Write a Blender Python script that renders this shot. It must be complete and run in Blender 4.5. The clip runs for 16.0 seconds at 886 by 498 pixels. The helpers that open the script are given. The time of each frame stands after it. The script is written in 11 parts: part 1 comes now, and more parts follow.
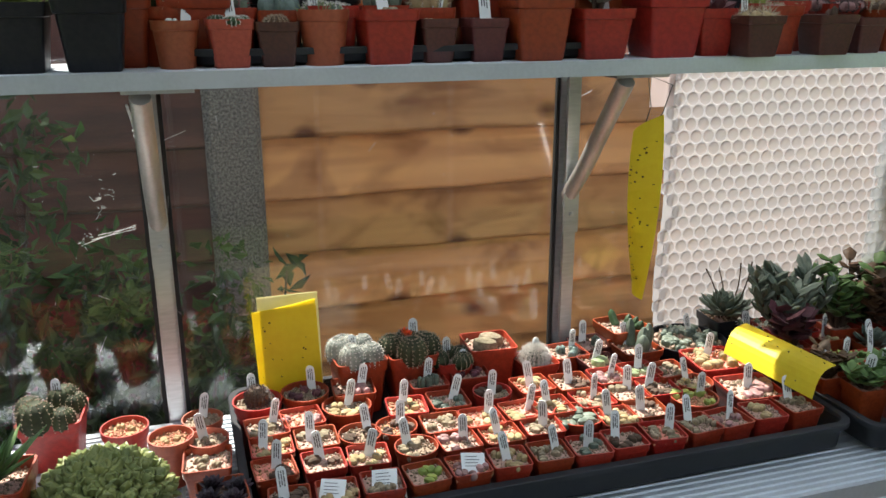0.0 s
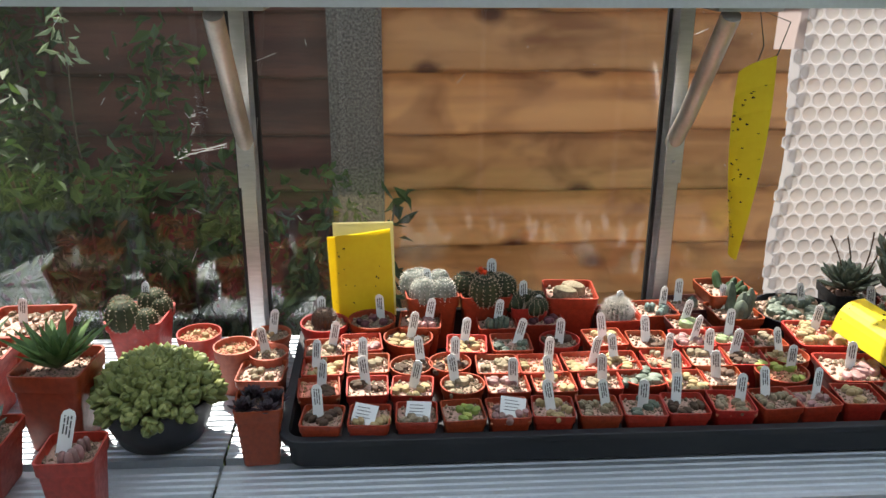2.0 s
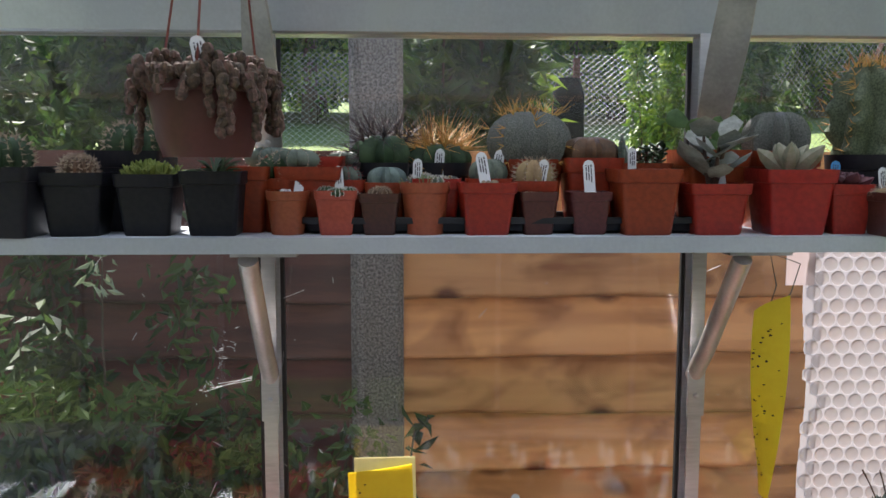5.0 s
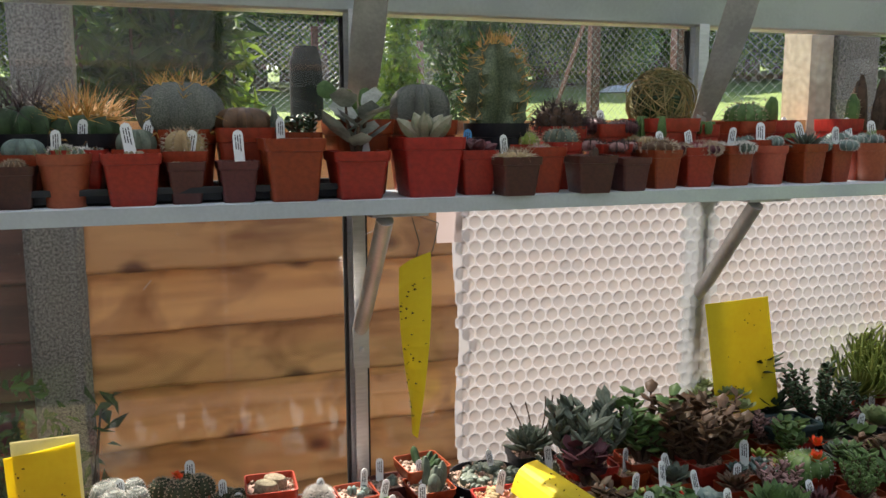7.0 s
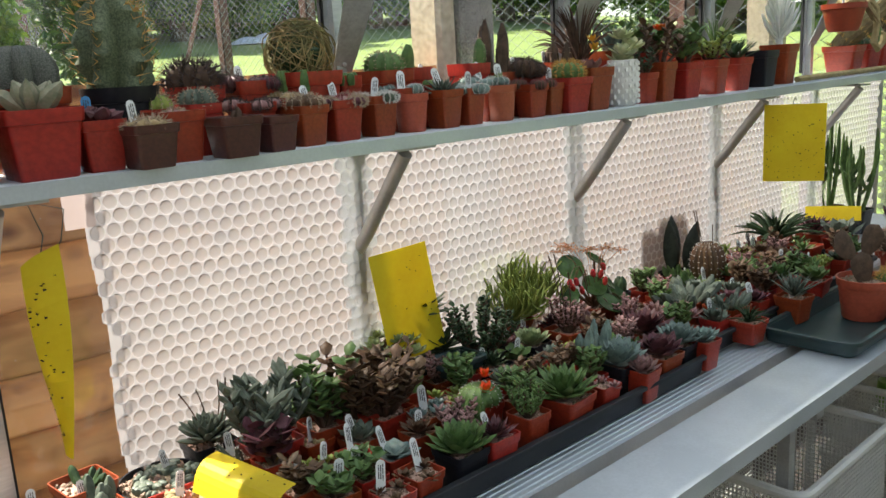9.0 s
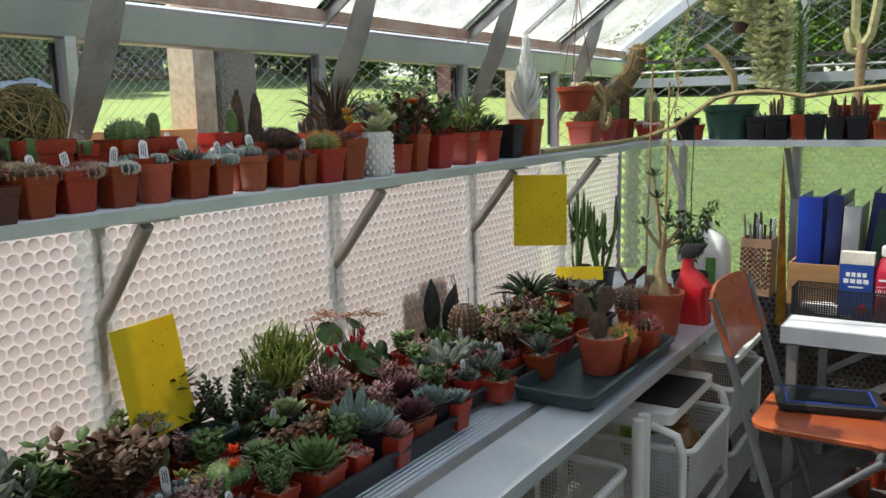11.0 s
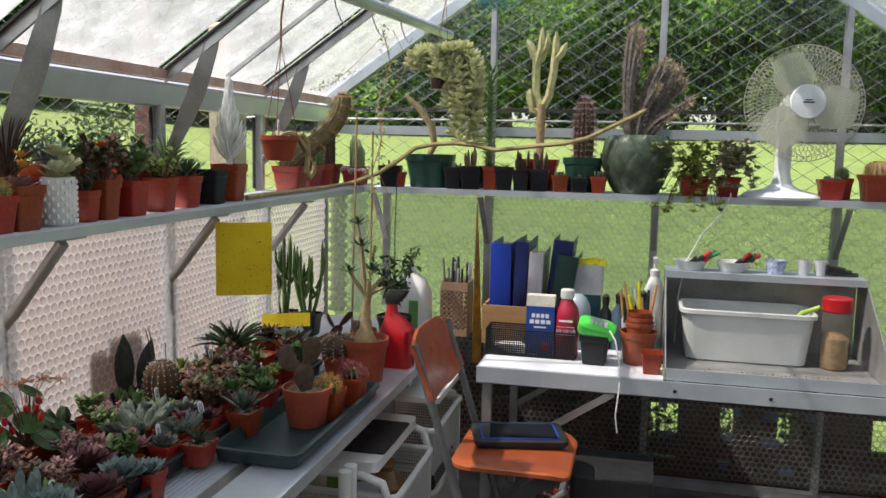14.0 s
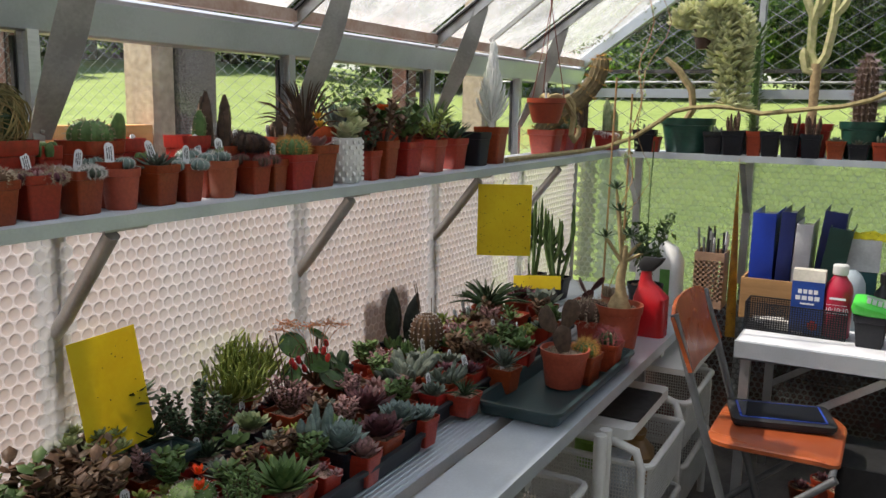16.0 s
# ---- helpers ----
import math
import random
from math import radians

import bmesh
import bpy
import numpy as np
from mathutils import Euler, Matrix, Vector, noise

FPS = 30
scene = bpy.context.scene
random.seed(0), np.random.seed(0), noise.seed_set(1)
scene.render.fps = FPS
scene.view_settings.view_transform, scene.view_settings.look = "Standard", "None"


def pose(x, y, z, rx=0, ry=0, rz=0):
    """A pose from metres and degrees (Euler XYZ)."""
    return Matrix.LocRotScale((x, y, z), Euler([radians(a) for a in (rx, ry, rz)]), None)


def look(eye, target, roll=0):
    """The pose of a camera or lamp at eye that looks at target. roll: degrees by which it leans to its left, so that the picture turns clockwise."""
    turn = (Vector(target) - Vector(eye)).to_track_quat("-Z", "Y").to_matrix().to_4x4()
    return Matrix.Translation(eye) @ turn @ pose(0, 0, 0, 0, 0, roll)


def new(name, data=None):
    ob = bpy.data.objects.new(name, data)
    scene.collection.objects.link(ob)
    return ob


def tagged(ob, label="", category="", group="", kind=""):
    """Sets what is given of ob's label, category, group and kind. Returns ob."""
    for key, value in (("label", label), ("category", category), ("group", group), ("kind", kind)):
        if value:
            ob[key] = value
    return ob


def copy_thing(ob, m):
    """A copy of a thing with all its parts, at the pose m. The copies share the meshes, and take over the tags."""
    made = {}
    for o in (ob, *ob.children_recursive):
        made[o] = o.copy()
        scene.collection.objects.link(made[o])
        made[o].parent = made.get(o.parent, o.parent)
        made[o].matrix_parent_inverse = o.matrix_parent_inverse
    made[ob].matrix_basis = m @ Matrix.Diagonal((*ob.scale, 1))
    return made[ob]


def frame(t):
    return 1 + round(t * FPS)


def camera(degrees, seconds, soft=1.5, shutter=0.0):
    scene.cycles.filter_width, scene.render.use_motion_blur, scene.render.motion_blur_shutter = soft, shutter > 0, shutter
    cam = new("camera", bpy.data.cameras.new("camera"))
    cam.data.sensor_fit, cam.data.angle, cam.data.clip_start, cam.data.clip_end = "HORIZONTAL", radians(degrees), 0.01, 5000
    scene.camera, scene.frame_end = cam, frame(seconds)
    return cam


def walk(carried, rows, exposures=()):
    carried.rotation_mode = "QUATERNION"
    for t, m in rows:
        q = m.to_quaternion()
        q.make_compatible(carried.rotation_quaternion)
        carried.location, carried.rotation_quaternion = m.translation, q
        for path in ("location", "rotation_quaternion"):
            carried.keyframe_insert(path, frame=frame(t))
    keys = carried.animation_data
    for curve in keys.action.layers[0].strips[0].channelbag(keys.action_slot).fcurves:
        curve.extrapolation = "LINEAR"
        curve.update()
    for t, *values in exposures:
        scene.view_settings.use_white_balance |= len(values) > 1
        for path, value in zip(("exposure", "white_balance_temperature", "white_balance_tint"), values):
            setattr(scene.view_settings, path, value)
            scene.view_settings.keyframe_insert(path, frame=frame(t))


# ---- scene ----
cam = camera(55.5, 16.0)
PATH = [
    (0, (0.041, 0.059, 1.211), (0.611, 1.887, 0.634), -0.1),
    (0.5, (0.074, 0.079, 1.187), (0.412, 1.928, 0.501), 1.0),
    (1, (0.166, 0.051, 1.175), (0.411, 1.895, 0.44), 2.0),
    (1.5, (0.203, 0.042, 1.175), (0.381, 1.898, 0.452), 0.7),
    (2, (0.203, 0.052, 1.178), (0.327, 1.929, 0.498), 0.4),
    (2.5, (0.206, 0.057, 1.183), (0.273, 1.95, 0.54), 0.5),
    (3, (0.194, 0.049, 1.216), (0.229, 1.99, 0.735), 0.0),
    (3.2, (0.182, 0.049, 1.227), (0.214, 2.011, 0.84), -0.0),
    (5.5, (0.2, 0.043, 1.228), (0.363, 2.025, 1.011), 0.3),
    (6, (0.235, 0.03, 1.233), (0.552, 1.992, 1.003), 0.1),
    (6.5, (0.271, 0.009, 1.237), (0.748, 1.935, 0.989), -0.1),
    (7, (0.314, -0.026, 1.229), (0.97, 1.841, 0.937), -0.2),
    (7.5, (0.341, -0.036, 1.227), (1.131, 1.768, 0.876), -1.3),
    (8, (0.363, 0.015, 1.232), (1.337, 1.715, 0.831), -2.3),
    (8.5, (0.358, 0.052, 1.238), (1.556, 1.597, 0.814), -2.9),
    (9, (0.35, 0.044, 1.235), (1.676, 1.479, 0.811), -3.2),
    (9.5, (0.348, 0.017, 1.242), (1.759, 1.378, 0.847), -2.7),
    (10, (0.367, -0.013, 1.249), (1.861, 1.266, 0.886), -2.0),
    (10.2, (0.372, -0.02, 1.247), (1.909, 1.212, 0.898), -1.9),
    (12.3, (0.404, -0.011, 1.304), (2.224, 0.767, 1.016), 0.9),
    (12.5, (0.408, -0.013, 1.305), (2.256, 0.701, 1.028), 1.2),
    (13, (0.418, -0.019, 1.312), (2.322, 0.544, 1.068), 1.6),
    (13.5, (0.419, -0.028, 1.310), (2.350, 0.441, 1.078), 1.4),
    (14, (0.421, -0.018, 1.304), (2.356, 0.429, 1.063), 1.2),
    (14.5, (0.424, -0.010, 1.305), (2.347, 0.471, 1.042), 1.1),
    (15, (0.423, -0.003, 1.301), (2.325, 0.549, 1.018), 1.1),
    (15.5, (0.412, 0.034, 1.298), (2.253, 0.756, 0.996), 1.1),
    (16, (0.386, 0.067, 1.294), (2.123, 1.002, 0.964), 1.1),
]
walk(cam, [(t, look(eye, target, roll)) for t, eye, target, roll in PATH], [(0.0, 1.52, 6500, 9), (2.0, 1.52, 6600, 10), (3.2, 1.65, 6250, 11), (5.5, 1.45, 6300, 19), (7.0, 1.42, 6750, 13), (8.0, 1.70, 6850, 12), (9.5, 1.62, 6750, 9), (12.5, 1.2, 6550, 15), (16.0, 1.2, 6900, 17)])

# ---- world, sun, exposure ----
world = bpy.data.worlds.new("world")
scene.world = world
world.use_nodes = True
wn = world.node_tree
sky = wn.nodes.new("ShaderNodeTexSky")
sky.sky_type, sky.sun_disc = "NISHITA", False
SUN = Vector((-0.25, 0.655, 1.0)).normalized()
sky.sun_elevation = math.asin(SUN.z)
sky.sun_rotation = math.atan2(SUN.x, SUN.y)
wn.links.new(sky.outputs[0], wn.nodes["Background"].inputs[0])
wn.nodes["Background"].inputs[1].default_value = 0.10
lamp = bpy.data.lights.new("sun", "SUN")
lamp.energy, lamp.angle, lamp.color = 5.0, radians(0.9), (1.0, 0.94, 0.85)
new("sun", lamp).matrix_world = look(SUN * 30, (0, 0, 0))


# ---- materials ----
def nodes_of(name):
    m = bpy.data.materials.new(name)
    m.use_nodes = True
    return m, m.node_tree, m.node_tree.nodes["Principled BSDF"]


def surf(name, c1, c2=None, scale=20.0, rough=0.5, metal=0.0, bump=0.15, fine=120.0, island=0.0, objvar=0.0, trans=0.0, spec=0.5, stretch=(1, 1, 1), glossvar=0.15, contrast=(0.35, 0.65)):
    """A worn two-tone surface: broad stains, fine grain, relief, and variation from piece to piece."""
    m, nt, b = nodes_of(name)
    nd, ln = nt.nodes, nt.links
    c2 = c2 or tuple(v * 0.72 for v in c1)
    co = nd.new("ShaderNodeTexCoord")
    mp = nd.new("ShaderNodeMapping")
    mp.inputs["Scale"].default_value = stretch
    ln.new(co.outputs["Object"], mp.inputs[0])
    n1 = nd.new("ShaderNodeTexNoise")
    n1.inputs["Scale"].default_value, n1.inputs["Detail"].default_value = scale, 5
    n2 = nd.new("ShaderNodeTexNoise")
    n2.inputs["Scale"].default_value, n2.inputs["Detail"].default_value = fine, 3
    for n in (n1, n2):
        ln.new(mp.outputs[0], n.inputs["Vector"])
    ad = nd.new("ShaderNodeMath")
    ad.operation = "MULTIPLY_ADD"
    ad.inputs[1].default_value = 0.35
    ln.new(n2.outputs[0], ad.inputs[0])
    ln.new(n1.outputs[0], ad.inputs[2])
    sh = nd.new("ShaderNodeMath")
    sh.operation = "SUBTRACT"
    sh.inputs[1].default_value = 0.175
    ln.new(ad.outputs[0], sh.inputs[0])
    rp = nd.new("ShaderNodeValToRGB")
    rp.color_ramp.elements[0].position, rp.color_ramp.elements[1].position = contrast
    rp.color_ramp.elements[0].color, rp.color_ramp.elements[1].color = (*c2, 1), (*c1, 1)
    ln.new(sh.outputs[0], rp.inputs[0])
    col = rp.outputs[0]
    for amount, node, out in ((island, "ShaderNodeNewGeometry", "Random Per Island"), (objvar, "ShaderNodeObjectInfo", "Random")):
        if amount:
            src = nd.new(node)
            mr = nd.new("ShaderNodeMapRange")
            mr.inputs["To Min"].default_value, mr.inputs["To Max"].default_value = 1 - amount, 1 + amount
            ln.new(src.outputs[out], mr.inputs[0])
            hs = nd.new("ShaderNodeHueSaturation")
            ln.new(mr.outputs[0], hs.inputs["Value"])
            hv = nd.new("ShaderNodeMapRange")
            hv.inputs["To Min"].default_value, hv.inputs["To Max"].default_value = 0.5 + amount * 0.06, 0.5 - amount * 0.06
            ln.new(src.outputs[out], hv.inputs[0])
            ln.new(hv.outputs[0], hs.inputs["Hue"])
            ln.new(col, hs.inputs["Color"])
            col = hs.outputs[0]
    ln.new(col, b.inputs["Base Color"])
    b.inputs["Metallic"].default_value = metal
    b.inputs["Specular IOR Level"].default_value = spec
    rr = nd.new("ShaderNodeMapRange")
    rr.inputs["To Min"].default_value, rr.inputs["To Max"].default_value = rough + glossvar, max(0.03, rough - glossvar)
    ln.new(n1.outputs[0], rr.inputs[0])
    ln.new(rr.outputs[0], b.inputs["Roughness"])
    if bump:
        bp = nd.new("ShaderNodeBump")
        bp.inputs["Strength"].default_value, bp.inputs["Distance"].default_value = bump, 0.004
        ln.new(ad.outputs[0], bp.inputs["Height"])
        ln.new(bp.outputs[0], b.inputs["Normal"])
    if trans:
        tr = nd.new("ShaderNodeBsdfTranslucent")
        ln.new(col, tr.inputs[0])
        mx = nd.new("ShaderNodeMixShader")
        mx.inputs[0].default_value = trans
        ln.new(b.outputs[0], mx.inputs[1])
        ln.new(tr.outputs[0], mx.inputs[2])
        ln.new(mx.outputs[0], nd["Material Output"].inputs[0])
    return m


def pane_mat(name, tint, clear, milk=(0.8, 0.8, 0.78), gloss=0.03, dirt=0.0, scale=6.0, shine=0.032):
    """A thin clear sheet: see-through share, milky share that glows with the light behind it, and a Fresnel gloss."""
    m, nt, b = nodes_of(name)
    nd, ln = nt.nodes, nt.links
    nd.remove(b)
    clearer = nd.new("ShaderNodeBsdfTransparent")
    clearer.inputs[0].default_value = (*tint, 1)
    milky = nd.new("ShaderNodeBsdfTranslucent")
    milky.inputs[0].default_value = (*milk, 1)
    white = nd.new("ShaderNodeBsdfDiffuse")
    white.inputs[0].default_value = (*milk, 1)
    mm = nd.new("ShaderNodeMixShader")
    mm.inputs[0].default_value = 0.3
    ln.new(milky.outputs[0], mm.inputs[1])
    ln.new(white.outputs[0], mm.inputs[2])
    body = nd.new("ShaderNodeMixShader")
    co = nd.new("ShaderNodeTexCoord")
    no = nd.new("ShaderNodeTexNoise")
    no.inputs["Scale"].default_value, no.inputs["Detail"].default_value, no.inputs["Roughness"].default_value = scale, 8, 0.7
    ln.new(co.outputs["Object"], no.inputs["Vector"])
    mr = nd.new("ShaderNodeMapRange")
    mr.inputs["From Min"].default_value, mr.inputs["From Max"].default_value = 0.3, 0.7
    mr.inputs["To Min"].default_value, mr.inputs["To Max"].default_value = max(0, clear - dirt), min(1, clear + dirt)
    ln.new(no.outputs[0], mr.inputs[0])
    ln.new(mr.outputs[0], body.inputs[0])
    ln.new(mm.outputs[0], body.inputs[1])
    ln.new(clearer.outputs[0], body.inputs[2])
    glossy = nd.new("ShaderNodeBsdfGlossy")
    glossy.inputs["Roughness"].default_value = gloss
    fr = nd.new("ShaderNodeLayerWeight")
    fr.inputs[0].default_value = 0.5
    pw = nd.new("ShaderNodeMath")
    pw.operation = "POWER"
    pw.inputs[1].default_value = 5.0
    ln.new(fr.outputs["Facing"], pw.inputs[0])
    fm = nd.new("ShaderNodeMath")
    fm.operation = "MULTIPLY_ADD"
    fm.inputs[1].default_value, fm.inputs[2].default_value = 0.7, shine
    ln.new(pw.outputs[0], fm.inputs[0])
    top = nd.new("ShaderNodeMixShader")
    ln.new(fm.outputs[0], top.inputs[0])
    ln.new(body.outputs[0], top.inputs[1])
    ln.new(glossy.outputs[0], top.inputs[2])
    ln.new(top.outputs[0], nd["Material Output"].inputs[0])
    return m


ALU = surf("aluminium", (0.62, 0.63, 0.64), (0.42, 0.43, 0.44), 9, 0.42, 0.85, 0.08, 260, stretch=(0.15, 1, 1))
ALU_PALE = surf("aluminium_white", (0.57, 0.63, 0.68), (0.47, 0.525, 0.57), 6, 0.40, 0.55, 0.04, 200)
ALU_DULL = surf("aluminium_dull", (0.50, 0.50, 0.49), (0.34, 0.34, 0.33), 14, 0.5, 0.8, 0.1, 180)
STEEL_TUBE = surf("steel_tube", (0.60, 0.58, 0.55), (0.45, 0.43, 0.40), 12, 0.4, 0.7, 0.05, 200)
GASKET = surf("black_rubber", (0.015, 0.015, 0.016), None, 30, 0.6, 0, 0.05)
RUST = surf("rusty_paint", (0.42, 0.26, 0.20), (0.55, 0.42, 0.36), 14, 0.7, 0.1, 0.15)
GLASS = pane_mat("window_glass", (0.97, 0.98, 0.97), 0.997, (0.75, 0.75, 0.7), 0.0, 0.003, 14, 0.034)
ROOFGLASS = pane_mat("whitewashed_glass", (0.95, 0.97, 0.97), 0.66, (0.64, 0.67, 0.68), 0.2, 0.18, 9)
WRAP_WEB = pane_mat("bubble_wrap_web", (0.97, 0.96, 0.97), 0.20, (0.405, 0.405, 0.42), 0.10, 0.09, 3, 0.06)
WRAP_DOME = pane_mat("bubble_wrap_dome", (0.96, 0.95, 0.96), 0.31, (0.345, 0.335, 0.34), 0.06, 0.10, 3, 0.08)
WRAP_JOIN = pane_mat("bubble_wrap_overlap", (0.93, 0.97, 0.98), 0.45, (0.52, 0.56, 0.58), 0.10, 0.08, 5, 0.07)
WRAP_GREEN = pane_mat("bubble_wrap_clear", (0.86, 0.92, 0.86), 0.50, (0.36, 0.40, 0.35), 0.12, 0.1, 5, 0.05)
WRAP_GREEN_WEB = pane_mat("bubble_wrap_clear_web", (0.88, 0.92, 0.88), 0.33, (0.46, 0.49, 0.45), 0.15, 0.1, 5, 0.05)
# end-wall film below table height: shade put into a darker, clearer material
WRAP_SHADED_WEB = pane_mat("shaded_film_web", (0.84, 0.87, 0.85), 0.62, (0.40, 0.42, 0.41), 0.3, 0.08, 5, 0.06)
WRAP_SHADED = pane_mat("shaded_film", (0.80, 0.84, 0.80), 0.86, (0.30, 0.32, 0.30), 0.5, 0.08, 5)
CONCRETE = surf("concrete_floor", (0.16, 0.15, 0.14), (0.09, 0.085, 0.08), 5, 0.85, 0, 0.4, 60)
POSTCON = surf("aggregate_concrete", (0.28, 0.26, 0.23), (0.11, 0.10, 0.09), 200, 0.9, 0, 0.8, 620, contrast=(0.38, 0.62))
POSTTAN = surf("sandy_concrete", (0.46, 0.38, 0.28), (0.33, 0.27, 0.20), 60, 0.9, 0, 0.5, 500)
def knotty(name, pale, deep, knot, objvar):
    """Planed softwood: long streaks along x, brown blotches and round knots, a tone for each board."""
    m, nt, b = nodes_of(name)
    nd, ln = nt.nodes, nt.links
    co = nd.new("ShaderNodeTexCoord")
    oi = nd.new("ShaderNodeObjectInfo")
    sh = nd.new("ShaderNodeVectorMath")
    sh.operation = "ADD"
    mv = nd.new("ShaderNodeMath")
    mv.operation = "MULTIPLY"
    mv.inputs[1].default_value = 40.0
    ln.new(oi.outputs["Random"], mv.inputs[0])
    ln.new(co.outputs["Object"], sh.inputs[0])
    ln.new(mv.outputs[0], sh.inputs[1])
    def noise(scale, stretch, detail):
        mp = nd.new("ShaderNodeMapping")
        mp.inputs["Scale"].default_value = stretch
        n = nd.new("ShaderNodeTexNoise")
        n.inputs["Scale"].default_value, n.inputs["Detail"].default_value = scale, detail
        n.inputs["Distortion"].default_value = 0.6
        ln.new(sh.outputs[0], mp.inputs[0])
        ln.new(mp.outputs[0], n.inputs["Vector"])
        return n
    streak, blotch = noise(26, (0.06, 1, 1), 6), noise(9, (0.6, 1, 1.2), 6)
    vm = nd.new("ShaderNodeMapping")
    vm.inputs["Scale"].default_value = (0.75, 0.05, 1.2)
    vo = nd.new("ShaderNodeTexVoronoi")
    vo.inputs["Scale"].default_value = 6.5
    ln.new(sh.outputs[0], vm.inputs[0])
    ln.new(vm.outputs[0], vo.inputs["Vector"])
    def ramp(src, a, ca, z, cz):
        r = nd.new("ShaderNodeValToRGB")
        r.color_ramp.elements[0].position, r.color_ramp.elements[1].position = a, z
        r.color_ramp.elements[0].color, r.color_ramp.elements[1].color = (*ca, 1), (*cz, 1)
        ln.new(src, r.inputs[0])
        return r.outputs[0]
    def mult(a, c, fac=1.0):
        x = nd.new("ShaderNodeMixRGB")
        x.blend_type = "MULTIPLY"
        x.inputs[0].default_value = fac
        ln.new(a, x.inputs[1])
        ln.new(c, x.inputs[2])
        return x.outputs[0]
    col = ramp(streak.outputs[0], 0.3, deep, 0.62, pale)
    col = mult(col, ramp(blotch.outputs[0], 0.32, (0.52, 0.42, 0.36), 0.50, (1, 1, 1)))
    col = mult(col, ramp(vo.outputs["Distance"], 0.07, knot, 0.19, (1, 1, 1)))
    hs = nd.new("ShaderNodeHueSaturation")
    mr = nd.new("ShaderNodeMapRange")
    mr.inputs["To Min"].default_value, mr.inputs["To Max"].default_value = 1 - objvar, 1 + objvar
    ln.new(oi.outputs["Random"], mr.inputs[0])
    ln.new(mr.outputs[0], hs.inputs["Value"])
    ln.new(col, hs.inputs["Color"])
    ln.new(hs.outputs[0], b.inputs["Base Color"])
    b.inputs["Roughness"].default_value = 0.75
    bp = nd.new("ShaderNodeBump")
    bp.inputs["Strength"].default_value, bp.inputs["Distance"].default_value = 0.3, 0.003
    ln.new(streak.outputs[0], bp.inputs["Height"])
    ln.new(bp.outputs[0], b.inputs["Normal"])
    return m


FENCE = knotty("larch_board", (0.82, 0.40, 0.150), (0.60, 0.255, 0.085), (0.26, 0.16, 0.12), 0.20)
FENCE_OLD = surf("stained_board", (0.15, 0.052, 0.038), (0.075, 0.028, 0.022), 7, 0.8, 0, 0.25, 70, objvar=0.15, stretch=(0.3, 2, 3))
GRASS = surf("lawn", (0.19, 0.265, 0.068), (0.135, 0.20, 0.046), 1.2, 0.9, 0, 0.3, 40, contrast=(0.3, 0.7))
WIRE = surf("galvanised_wire", (0.30, 0.32, 0.32), (0.18, 0.20, 0.20), 40, 0.4, 0.4, 0.0)
WIRE_DARK = surf("green_coated_wire", (0.05, 0.075, 0.06), None, 40, 0.5, 0, 0.0)
LEAF_A = surf("hedge_leaf", (0.058, 0.122, 0.024), (0.027, 0.06, 0.013), 3, 0.55, 0, 0.0, 20, island=0.45, trans=0.35)
LEAF_B = surf("bright_leaf", (0.19, 0.30, 0.035), (0.10, 0.18, 0.025), 3, 0.5, 0, 0.0, 20, island=0.4, trans=0.4)
LEAF_W = surf("wood_leaf", (0.20, 0.40, 0.05), (0.035, 0.085, 0.013), 0.35, 0.65, 0, 0.0, 3, island=0.5, trans=0.5)
BARK = surf("bark", (0.10, 0.075, 0.05), None, 15, 0.9, 0, 0.5)


